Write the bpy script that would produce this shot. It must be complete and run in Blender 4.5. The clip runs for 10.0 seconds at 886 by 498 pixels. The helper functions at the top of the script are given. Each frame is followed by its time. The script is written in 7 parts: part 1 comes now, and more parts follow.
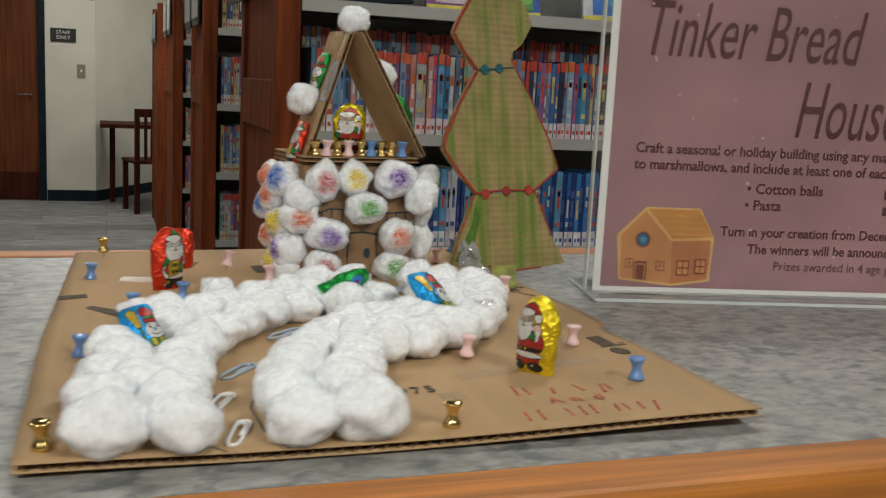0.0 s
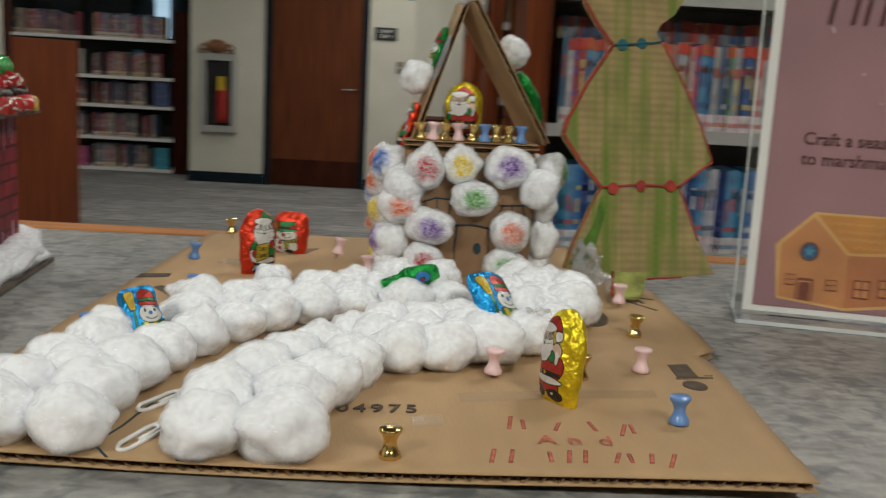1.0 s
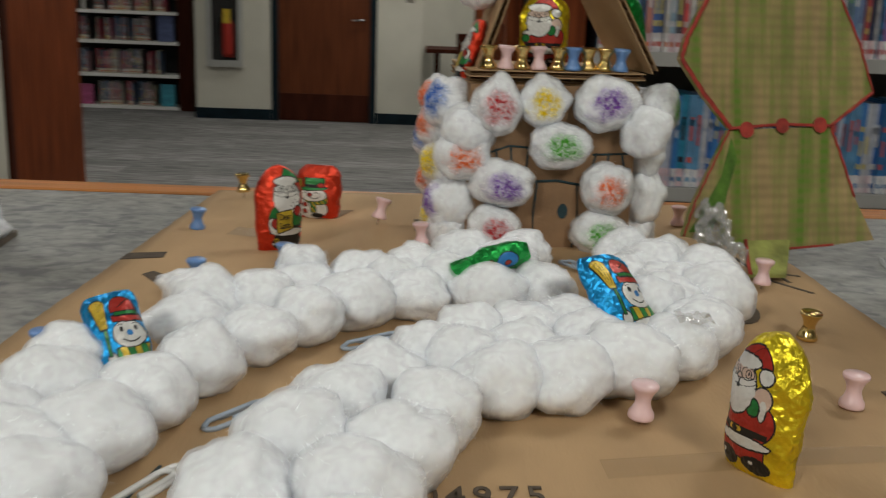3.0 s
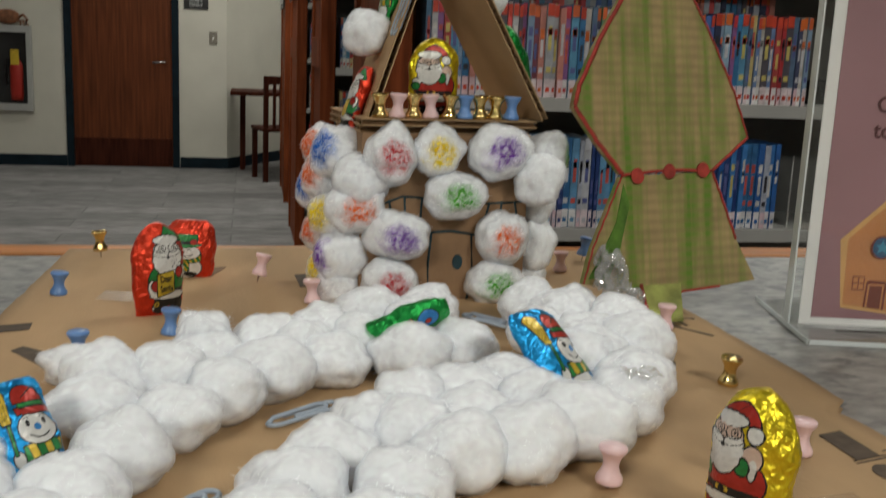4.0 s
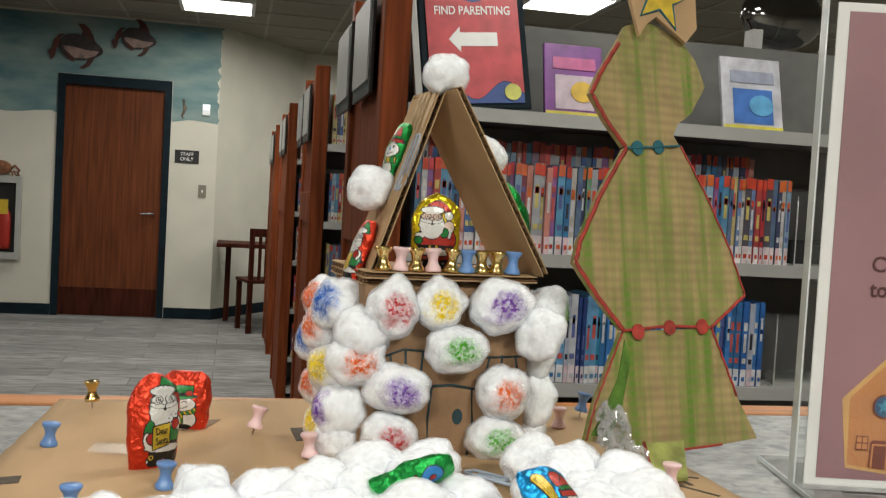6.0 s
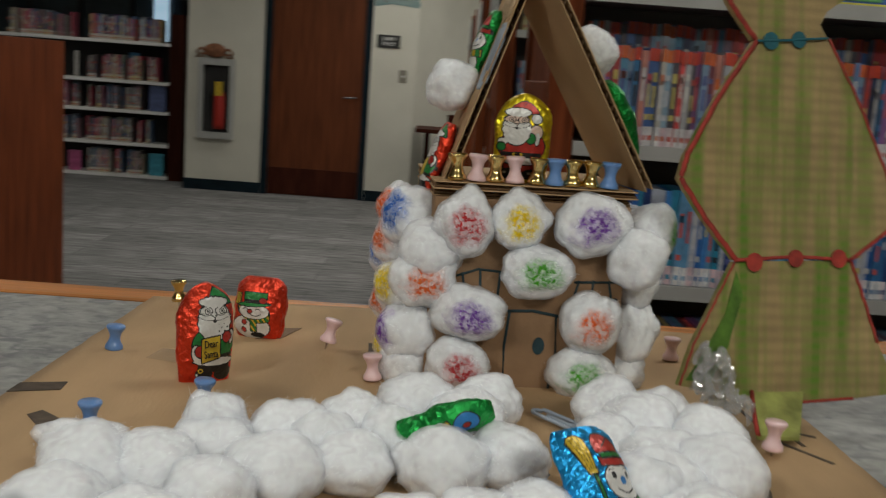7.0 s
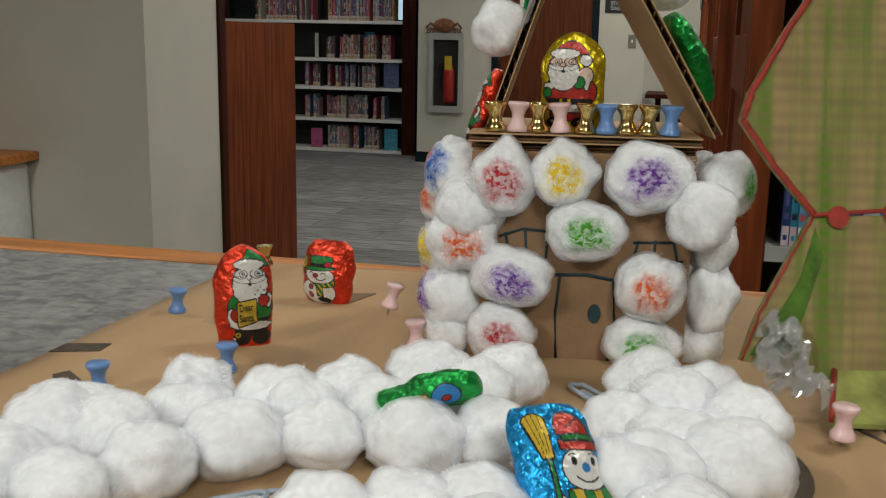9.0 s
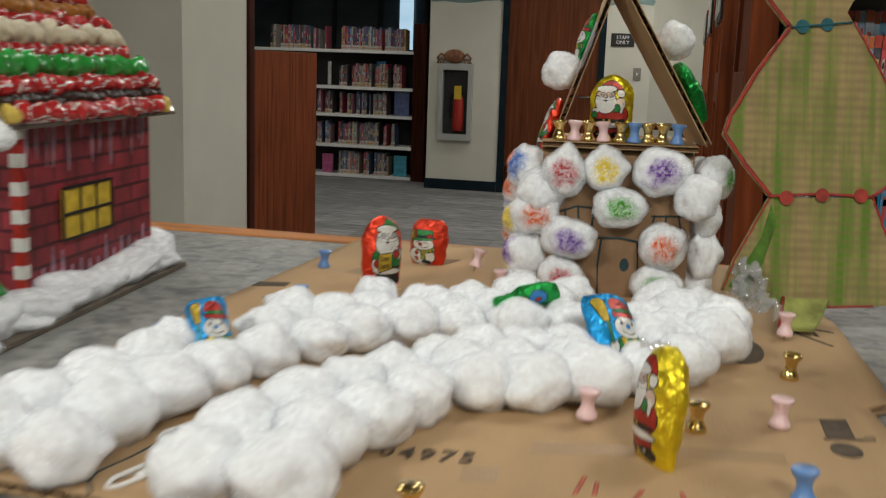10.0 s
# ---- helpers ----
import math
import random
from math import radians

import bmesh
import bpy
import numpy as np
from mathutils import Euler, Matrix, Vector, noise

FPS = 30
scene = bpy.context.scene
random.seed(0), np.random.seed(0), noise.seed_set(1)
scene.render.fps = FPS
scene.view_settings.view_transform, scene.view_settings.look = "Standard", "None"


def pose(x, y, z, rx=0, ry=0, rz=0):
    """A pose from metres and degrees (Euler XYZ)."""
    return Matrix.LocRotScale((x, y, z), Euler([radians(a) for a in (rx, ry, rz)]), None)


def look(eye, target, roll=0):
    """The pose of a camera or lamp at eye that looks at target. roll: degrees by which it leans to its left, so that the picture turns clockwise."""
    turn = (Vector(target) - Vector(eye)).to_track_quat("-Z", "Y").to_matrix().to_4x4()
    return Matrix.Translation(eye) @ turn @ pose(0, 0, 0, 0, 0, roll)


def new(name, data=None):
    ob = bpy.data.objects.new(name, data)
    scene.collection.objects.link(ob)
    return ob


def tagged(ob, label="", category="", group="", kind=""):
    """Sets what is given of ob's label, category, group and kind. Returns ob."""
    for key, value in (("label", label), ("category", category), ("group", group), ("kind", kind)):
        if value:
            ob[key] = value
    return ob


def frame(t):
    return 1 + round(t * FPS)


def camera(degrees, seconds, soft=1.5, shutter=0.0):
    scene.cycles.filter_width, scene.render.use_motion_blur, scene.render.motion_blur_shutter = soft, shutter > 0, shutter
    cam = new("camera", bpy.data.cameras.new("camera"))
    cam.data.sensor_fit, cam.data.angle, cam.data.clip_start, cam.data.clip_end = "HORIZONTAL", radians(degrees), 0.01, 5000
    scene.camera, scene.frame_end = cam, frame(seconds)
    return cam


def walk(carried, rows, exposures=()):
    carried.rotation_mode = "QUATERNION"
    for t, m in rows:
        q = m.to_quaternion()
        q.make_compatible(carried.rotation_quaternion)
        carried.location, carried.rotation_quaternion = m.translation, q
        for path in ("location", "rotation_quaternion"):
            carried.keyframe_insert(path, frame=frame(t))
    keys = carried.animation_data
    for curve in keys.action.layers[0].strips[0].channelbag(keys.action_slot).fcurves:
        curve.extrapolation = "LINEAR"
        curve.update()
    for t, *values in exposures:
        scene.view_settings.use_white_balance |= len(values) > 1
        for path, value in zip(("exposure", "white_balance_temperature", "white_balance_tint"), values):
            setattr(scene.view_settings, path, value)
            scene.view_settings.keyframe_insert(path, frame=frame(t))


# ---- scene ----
cam = camera(48.0, 10.0, soft=1.2, shutter=0.45)
PATH = [
    (0, (0.003, 0.0, 1.228), (0.643, 1.867, 0.903), 2.9),
    (0.5, (0.081, 0.024, 1.226), (0.589, 1.931, 0.904), 3.1),
    (1, (0.182, 0.061, 1.219), (0.205, 2.029, 0.86), 3.1),
    (1.5, (0.257, 0.1, 1.213), (-0.021, 2.042, 0.824), 3.2),
    (2, (0.261, 0.141, 1.206), (-0.135, 2.058, 0.797), 3.3),
    (2.2, (0.242, 0.162, 1.205), (-0.15, 2.078, 0.788), 3.3),
    (3.3, (0.12, 0.263, 1.202), (0.297, 2.19, 0.698), 1.9),
    (3.5, (0.109, 0.271, 1.199), (0.36, 2.192, 0.7), 2.1),
    (4, (0.096, 0.27, 1.204), (0.483, 2.192, 0.806), 2.5),
    (4.5, (0.092, 0.276, 1.204), (0.512, 2.219, 0.979), 2.6),
    (5, (0.087, 0.279, 1.204), (0.513, 2.23, 1.101), 2.7),
    (5.2, (0.084, 0.277, 1.204), (0.512, 2.23, 1.139), 2.9),
    (6.3, (0.087, 0.272, 1.202), (0.497, 2.225, 1.069), 3.4),
    (6.5, (0.099, 0.28, 1.201), (0.475, 2.229, 0.953), 3.4),
    (7, (0.158, 0.33, 1.214), (0.184, 2.301, 0.874), 4.2),
    (7.5, (0.21, 0.382, 1.208), (0.055, 2.342, 0.837), 5.9),
    (8, (0.237, 0.408, 1.2), (-0.13, 2.333, 0.796), 4.6),
    (8.5, (0.241, 0.406, 1.201), (-0.199, 2.312, 0.783), 1.6),
    (9, (0.25, 0.377, 1.206), (-0.194, 2.282, 0.787), 1.1),
    (9.5, (0.256, 0.289, 1.216), (-0.198, 2.202, 0.849), 1.3),
    (10, (0.25, 0.148, 1.211), (-0.201, 2.063, 0.848), 2.0),
]
EXPOSURES = [(0.0, 0.05), (0.5, 0.05), (1.0, -0.02), (1.5, -0.12), (2.0, -0.1), (3.5, -0.3), (4.0, -0.12), (4.5, 0.2), (5.0, 0.42), (6.3, 0.55), (6.6, 0.08), (7.0, -0.35), (7.6, 0.05), (8.0, 0.05), (9.0, 0.03), (10.0, 0.1)]
walk(cam, [(t, look(eye, target, roll)) for t, eye, target, roll in PATH], EXPOSURES)

# ---- world and lights ----
world = bpy.data.worlds.new("world")
scene.world = world
world.use_nodes = True
world.node_tree.nodes["Background"].inputs["Color"].default_value = (0.5, 0.55, 0.6, 1)
world.node_tree.nodes["Background"].inputs["Strength"].default_value = 0.02

CEIL = 2.72
# ceiling troffers: x, y, watts
# the one at (1.6, 9.5) is added, unseen, to brighten the alcove wall
TROFFERS = [(-1.3, -1.5, 49), (1.1, -1.5, 45), (-1.3, 1.5, 10), (1.1, 1.5, 10), (-0.1, 3.9, 12), (2.36, 3.9, 12), (-2.5, 6.4, 12.5), (-0.1, 6.4, 26), (2.36, 7.2, 13), (-0.12, 8.62, 17), (1.6, 9.5, 16), (-3.4, 9.0, 4.5)]
for lx, ly, watts in TROFFERS:
    lamp = bpy.data.lights.new("troffer_lamp", "AREA")
    lamp.shape, lamp.size, lamp.size_y = "SQUARE", 0.52, 0.52
    lamp.energy, lamp.color = watts, (0.985, 0.97, 0.878)
    lob = new("troffer_lamp", lamp)
    lob.matrix_world = pose(lx, ly, CEIL - 0.02)
    tagged(lob, kind="structure")


# ---- materials ----
def mat(name, color, rough=0.6, metal=0.0, var=0.12, scale=30.0, bump=0.15, bscale=300.0, stretch=(1, 1, 1), island=0.0, second=None,
        spec=0.5, coat=0.0, emit=0.0):
    """A Principled surface with colour variation at two scales and fine relief."""
    m = bpy.data.materials.new(name)
    m.use_nodes = True
    nt = m.node_tree
    b = nt.nodes["Principled BSDF"]
    b.inputs["Roughness"].default_value = rough
    b.inputs["Metallic"].default_value = metal
    b.inputs["Specular IOR Level"].default_value = spec
    b.inputs["Coat Weight"].default_value = coat
    tc = nt.nodes.new("ShaderNodeTexCoord")
    mp = nt.nodes.new("ShaderNodeMapping")
    mp.inputs["Scale"].default_value = stretch
    nt.links.new(tc.outputs["Object"], mp.inputs["Vector"])
    n1 = nt.nodes.new("ShaderNodeTexNoise")
    n1.inputs["Scale"].default_value, n1.inputs["Detail"].default_value = scale, 6
    n2 = nt.nodes.new("ShaderNodeTexNoise")
    n2.inputs["Scale"].default_value, n2.inputs["Detail"].default_value = bscale, 3
    for n in (n1, n2):
        nt.links.new(mp.outputs[0], n.inputs["Vector"])
    dark = second or tuple(c * (1 - var * 1.6) for c in color[:3])
    light = tuple(min(1, c * (1 + var)) for c in color[:3])
    mix = nt.nodes.new("ShaderNodeMix")
    mix.data_type = "RGBA"
    mix.inputs["A"].default_value, mix.inputs["B"].default_value = (*dark, 1), (*light, 1)
    ramp = nt.nodes.new("ShaderNodeMapRange")
    ramp.inputs["From Min"].default_value, ramp.inputs["From Max"].default_value = 0.3, 0.7
    nt.links.new(n1.outputs["Fac"], ramp.inputs["Value"])
    nt.links.new(ramp.outputs[0], mix.inputs["Factor"])
    out = mix.outputs["Result"]
    if island:
        oi = nt.nodes.new("ShaderNodeObjectInfo")
        hsv = nt.nodes.new("ShaderNodeHueSaturation")
        r = nt.nodes.new("ShaderNodeMapRange")
        r.inputs["To Min"].default_value, r.inputs["To Max"].default_value = 1 - island, 1 + island
        nt.links.new(oi.outputs["Random"], r.inputs["Value"])
        nt.links.new(r.outputs[0], hsv.inputs["Value"])
        nt.links.new(out, hsv.inputs["Color"])
        out = hsv.outputs[0]
    nt.links.new(out, b.inputs["Base Color"])
    bp = nt.nodes.new("ShaderNodeBump")
    bp.inputs["Strength"].default_value, bp.inputs["Distance"].default_value = bump, 1.0 / bscale
    nt.links.new(n2.outputs["Fac"], bp.inputs["Height"])
    nt.links.new(bp.outputs[0], b.inputs["Normal"])
    if emit:
        nt.links.new(out, b.inputs["Emission Color"])
        b.inputs["Emission Strength"].default_value = emit
    return m


def foil(name, color, rough=0.28):
    """Crinkled metal foil."""
    m = mat(name, color, rough, 0.8, 0.12, 120, 0.0, 300)
    nt = m.node_tree
    b = nt.nodes["Principled BSDF"]
    tc = nt.nodes.new("ShaderNodeTexCoord")
    v = nt.nodes.new("ShaderNodeTexVoronoi")
    v.inputs["Scale"].default_value = 260
    n = nt.nodes.new("ShaderNodeTexNoise")
    n.inputs["Scale"].default_value, n.inputs["Detail"].default_value = 420, 3
    add = nt.nodes.new("ShaderNodeMath")
    for t in (v, n):
        nt.links.new(tc.outputs["Object"], t.inputs["Vector"])
    nt.links.new(v.outputs["Distance"], add.inputs[0])
    nt.links.new(n.outputs["Fac"], add.inputs[1])
    bp = nt.nodes.new("ShaderNodeBump")
    bp.inputs["Strength"].default_value, bp.inputs["Distance"].default_value = 0.6, 0.0018
    nt.links.new(add.outputs[0], bp.inputs["Height"])
    nt.links.new(bp.outputs[0], b.inputs["Normal"])
    return m


def palette(name, colors, rough=0.35, islands=False):
    """A material that takes one of several colours for each object."""
    m = bpy.data.materials.new(name)
    m.use_nodes = True
    nt = m.node_tree
    b = nt.nodes["Principled BSDF"]
    b.inputs["Roughness"].default_value = rough
    oi = nt.nodes.new("ShaderNodeObjectInfo")
    cr = nt.nodes.new("ShaderNodeValToRGB")
    cr.color_ramp.interpolation = "CONSTANT"
    while len(cr.color_ramp.elements) < len(colors):
        cr.color_ramp.elements.new(0.5)
    for i, c in enumerate(colors):
        cr.color_ramp.elements[i].position = i / len(colors)
        cr.color_ramp.elements[i].color = (*c, 1)
    tc = nt.nodes.new("ShaderNodeTexCoord")
    n = nt.nodes.new("ShaderNodeTexNoise")
    n.inputs["Scale"].default_value = 45
    hsv = nt.nodes.new("ShaderNodeHueSaturation")
    r = nt.nodes.new("ShaderNodeMapRange")
    r.inputs["To Min"].default_value, r.inputs["To Max"].default_value = 0.4, 1.25
    ad = nt.nodes.new("ShaderNodeVectorMath")
    nt.links.new(tc.outputs["Object"], ad.inputs[0])
    nt.links.new(oi.outputs["Location"], ad.inputs[1])
    nt.links.new(ad.outputs[0], n.inputs["Vector"])
    nt.links.new(n.outputs["Fac"], r.inputs["Value"])
    nt.links.new(r.outputs[0], hsv.inputs["Value"])
    if islands:
        ge = nt.nodes.new("ShaderNodeNewGeometry")
        nt.links.new(ge.outputs["Random Per Island"], cr.inputs["Fac"])
    else:
        nt.links.new(oi.outputs["Random"], cr.inputs["Fac"])
    nt.links.new(cr.outputs[0], hsv.inputs["Color"])
    nt.links.new(hsv.outputs[0], b.inputs["Base Color"])
    return m


def clear(name, rough=0.03, tint=(0.985, 0.99, 0.99), skin=0.025, haze=0.0):
    """Thin clear plastic: mostly see-through, with a glossy skin."""
    m = bpy.data.materials.new(name)
    m.use_nodes = True
    nt = m.node_tree
    out = nt.nodes["Material Output"]
    nt.nodes.remove(nt.nodes["Principled BSDF"])
    tr = nt.nodes.new("ShaderNodeBsdfTransparent")
    tr.inputs["Color"].default_value = (*tint, 1)
    gl = nt.nodes.new("ShaderNodeBsdfGlossy")
    gl.inputs["Roughness"].default_value = rough
    lw = nt.nodes.new("ShaderNodeLayerWeight")
    lw.inputs["Blend"].default_value = 0.5
    pw = nt.nodes.new("ShaderNodeMath")
    pw.operation = "POWER"
    pw.inputs[1].default_value = 4.0
    fr = nt.nodes.new("ShaderNodeMath")
    fr.operation = "MULTIPLY_ADD"
    fr.inputs[1].default_value, fr.inputs[2].default_value = 0.55, skin
    nt.links.new(lw.outputs["Facing"], pw.inputs[0])
    nt.links.new(pw.outputs[0], fr.inputs[0])
    mx = nt.nodes.new("ShaderNodeMixShader")
    nt.links.new(fr.outputs[0], mx.inputs[0])
    nt.links.new(tr.outputs[0], mx.inputs[1])
    nt.links.new(gl.outputs[0], mx.inputs[2])
    df, hz = nt.nodes.new("ShaderNodeBsdfDiffuse"), nt.nodes.new("ShaderNodeMixShader")
    df.inputs["Color"].default_value = (0.9, 0.9, 0.9, 1)
    hz.inputs[0].default_value = haze
    nt.links.new(mx.outputs[0], hz.inputs[1])
    nt.links.new(df.outputs[0], hz.inputs[2])
    nt.links.new(hz.outputs[0], out.inputs["Surface"])
    return m


WHITE = (0.93, 0.95, 0.985)


def stain_colour(nt, base, stain, centre, reach, wash):
    """Dabbed marker colour over a paler wash, on one side of a unit ball."""
    tc = nt.nodes.new("ShaderNodeTexCoord")
    oi = nt.nodes.new("ShaderNodeObjectInfo")
    sh = nt.nodes.new("ShaderNodeTexNoise")
    sh.inputs["Scale"].default_value, sh.inputs["Detail"].default_value = 2.2, 2
    nt.links.new(tc.outputs["Object"], sh.inputs["Vector"])
    d = nt.nodes.new("ShaderNodeVectorMath")
    d.operation = "DISTANCE"
    d.inputs[1].default_value = centre
    nt.links.new(tc.outputs["Object"], d.inputs[0])
    wob = nt.nodes.new("ShaderNodeMath")
    wob.operation = "MULTIPLY_ADD"
    wob.inputs[1].default_value = 0.9
    nt.links.new(sh.outputs["Fac"], wob.inputs[0])
    nt.links.new(d.outputs["Value"], wob.inputs[2])
    n = nt.nodes.new("ShaderNodeTexNoise")
    n.noise_dimensions = "4D"
    n.inputs["Scale"].default_value, n.inputs["Detail"].default_value = 9, 4
    n.inputs["Roughness"].default_value = 0.6
    nt.links.new(tc.outputs["Object"], n.inputs["Vector"])
    nt.links.new(oi.outputs["Random"], n.inputs["W"])
    f = nt.nodes.new("ShaderNodeMapRange")
    f.inputs["From Min"].default_value, f.inputs["From Max"].default_value = reach + 0.45, reach * 0.35 + 0.45
    nt.links.new(wob.outputs[0], f.inputs["Value"])
    g = nt.nodes.new("ShaderNodeMapRange")
    g.inputs["From Min"].default_value, g.inputs["From Max"].default_value = 0.46, 0.55
    nt.links.new(n.outputs["Fac"], g.inputs["Value"])
    mu = nt.nodes.new("ShaderNodeMath")
    mu.operation = "MULTIPLY"
    nt.links.new(f.outputs[0], mu.inputs[0])
    nt.links.new(g.outputs[0], mu.inputs[1])
    ad = nt.nodes.new("ShaderNodeMath")
    ad.operation = "MULTIPLY_ADD"
    ad.use_clamp = True
    ad.inputs[1].default_value = wash
    nt.links.new(f.outputs[0], ad.inputs[0])
    nt.links.new(mu.outputs[0], ad.inputs[2])
    mx = nt.nodes.new("ShaderNodeMix")
    mx.data_type = "RGBA"
    mx.inputs["A"].default_value = (*WHITE, 1)
    mx.inputs["B"].default_value = (*stain, 1)
    nt.links.new(ad.outputs[0], mx.inputs["Factor"])
    if base:
        nt.links.new(base, mx.inputs["A"])
    return mx.outputs["Result"]


def cotton_material(name, stain=None, centre=(0, -1, 0), reach=0.75, wash=0.25):
    """Soft white cotton, light seeping a few millimetres into it; a stain is a blotch of dabbed marker colour on one side."""
    m = mat(name, WHITE, 1.0, 0, 0.02, 4, 0.05, 60)
    nt = m.node_tree
    b = nt.nodes["Principled BSDF"]
    b.inputs["Specular IOR Level"].default_value = 0.0
    b.inputs["Subsurface Weight"].default_value = 0.75
    b.inputs["Subsurface Radius"].default_value = (1.0, 1.0, 1.0)
    b.inputs["Subsurface Scale"].default_value = 0.006
    if stain:
        nt.links.new(stain_colour(nt, b.inputs["Base Color"].links[0].from_socket, stain, centre, reach, wash), b.inputs["Base Color"])
    return m


def fibre_material(name="cotton_fibre", stain=None, centre=(0, -1, 0), reach=0.75, wash=0.25, thin=0.0):
    """Loose cotton fibres: light passes through them; a thin veil has gaps between its wisps."""
    m = bpy.data.materials.new(name)
    m.use_nodes = True
    nt = m.node_tree
    nt.nodes.remove(nt.nodes["Principled BSDF"])
    a, b, mx = (nt.nodes.new(n) for n in ("ShaderNodeBsdfDiffuse", "ShaderNodeBsdfTranslucent", "ShaderNodeMixShader"))
    mx.inputs[0].default_value = 0.5
    for n in (a, b):
        n.inputs["Color"].default_value = (*WHITE, 1)
    if stain:
        col = stain_colour(nt, None, stain, centre, reach, wash)
        for n in (a, b):
            nt.links.new(col, n.inputs["Color"])
    nt.links.new(a.outputs[0], mx.inputs[1])
    nt.links.new(b.outputs[0], mx.inputs[2])
    out = mx.outputs[0]
    if thin:
        tc, no, mr = (nt.nodes.new(n) for n in ("ShaderNodeTexCoord", "ShaderNodeTexNoise", "ShaderNodeMapRange"))
        no.inputs["Scale"].default_value, no.inputs["Detail"].default_value, no.inputs["Distortion"].default_value = 3, 1, 0.3
        nt.links.new(tc.outputs["Object"], no.inputs["Vector"])
        mr.inputs["From Min"].default_value, mr.inputs["From Max"].default_value = 0.36, 0.64
        mr.inputs["To Min"].default_value, mr.inputs["To Max"].default_value = thin * 0.7, thin
        nt.links.new(no.outputs["Fac"], mr.inputs["Value"])
        gap, veil = nt.nodes.new("ShaderNodeBsdfTransparent"), nt.nodes.new("ShaderNodeMixShader")
        nt.links.new(mr.outputs[0], veil.inputs[0])
        nt.links.new(gap.outputs[0], veil.inputs[1])
        nt.links.new(out, veil.inputs[2])
        out = veil.outputs[0]
    nt.links.new(out, nt.nodes["Material Output"].inputs["Surface"])
    return m


def laminate_material():
    m = mat("grey_laminate", (0.32, 0.32, 0.305), 0.45, 0, 0.22, 90, 0.03, 500, (1, 1.5, 1))
    nt = m.node_tree
    b = nt.nodes["Principled BSDF"]
    tc = nt.nodes.new("ShaderNodeTexCoord")
    mp = nt.nodes.new("ShaderNodeMapping")
    mp.inputs["Scale"].default_value = (0.95, 1.15, 1)
    nt.links.new(tc.outputs["Object"], mp.inputs["Vector"])
    n = nt.nodes.new("ShaderNodeTexNoise")
    n.inputs["Scale"].default_value, n.inputs["Detail"].default_value, n.inputs["Distortion"].default_value = 70, 6, 0.5
    nt.links.new(mp.outputs[0], n.inputs["Vector"])
    r = nt.nodes.new("ShaderNodeMapRange")
    r.inputs["From Min"].default_value, r.inputs["From Max"].default_value = 0.5, 0.66
    nt.links.new(n.outputs["Fac"], r.inputs["Value"])
    mx = nt.nodes.new("ShaderNodeMix")
    mx.data_type = "RGBA"
    mx.inputs["B"].default_value = (0.12, 0.13, 0.135, 1)
    base = b.inputs["Base Color"].links[0].from_socket
    nt.links.new(base, mx.inputs["A"])
    mm = nt.nodes.new("ShaderNodeMath")
    mm.operation = "MULTIPLY"
    mm.inputs[1].default_value = 0.85
    nt.links.new(r.outputs[0], mm.inputs[0])
    nt.links.new(mm.outputs[0], mx.inputs["Factor"])
    nt.links.new(mx.outputs["Result"], b.inputs["Base Color"])
    return m


def carpet_material():
    m = mat("grey_carpet", (0.2, 0.195, 0.19), 0.95, 0, 0.35, 5, 0.4, 260, (1, 7, 1))
    nt = m.node_tree
    b = nt.nodes["Principled BSDF"]
    tc = nt.nodes.new("ShaderNodeTexCoord")
    br = nt.nodes.new("ShaderNodeTexBrick")
    br.inputs["Scale"].default_value = 1.0
    br.inputs["Brick Width"].default_value, br.inputs["Row Height"].default_value = 1.0, 0.25
    br.inputs["Mortar Size"].default_value = 0.004
    br.inputs["Color1"].default_value, br.inputs["Color2"].default_value = (0.8, 0.8, 0.8, 1), (1.25, 1.25, 1.25, 1)
    br.inputs["Mortar"].default_value = (0.6, 0.6, 0.6, 1)
    nt.links.new(tc.outputs["Object"], br.inputs["Vector"])
    mx = nt.nodes.new("ShaderNodeMix")
    mx.data_type, mx.blend_type = "RGBA", "MULTIPLY"
    mx.inputs["Factor"].default_value = 1
    base = b.inputs["Base Color"].links[0].from_socket
    nt.links.new(base, mx.inputs["A"])
    nt.links.new(br.outputs["Color"], mx.inputs["B"])
    nt.links.new(mx.outputs["Result"], b.inputs["Base Color"])
    return m


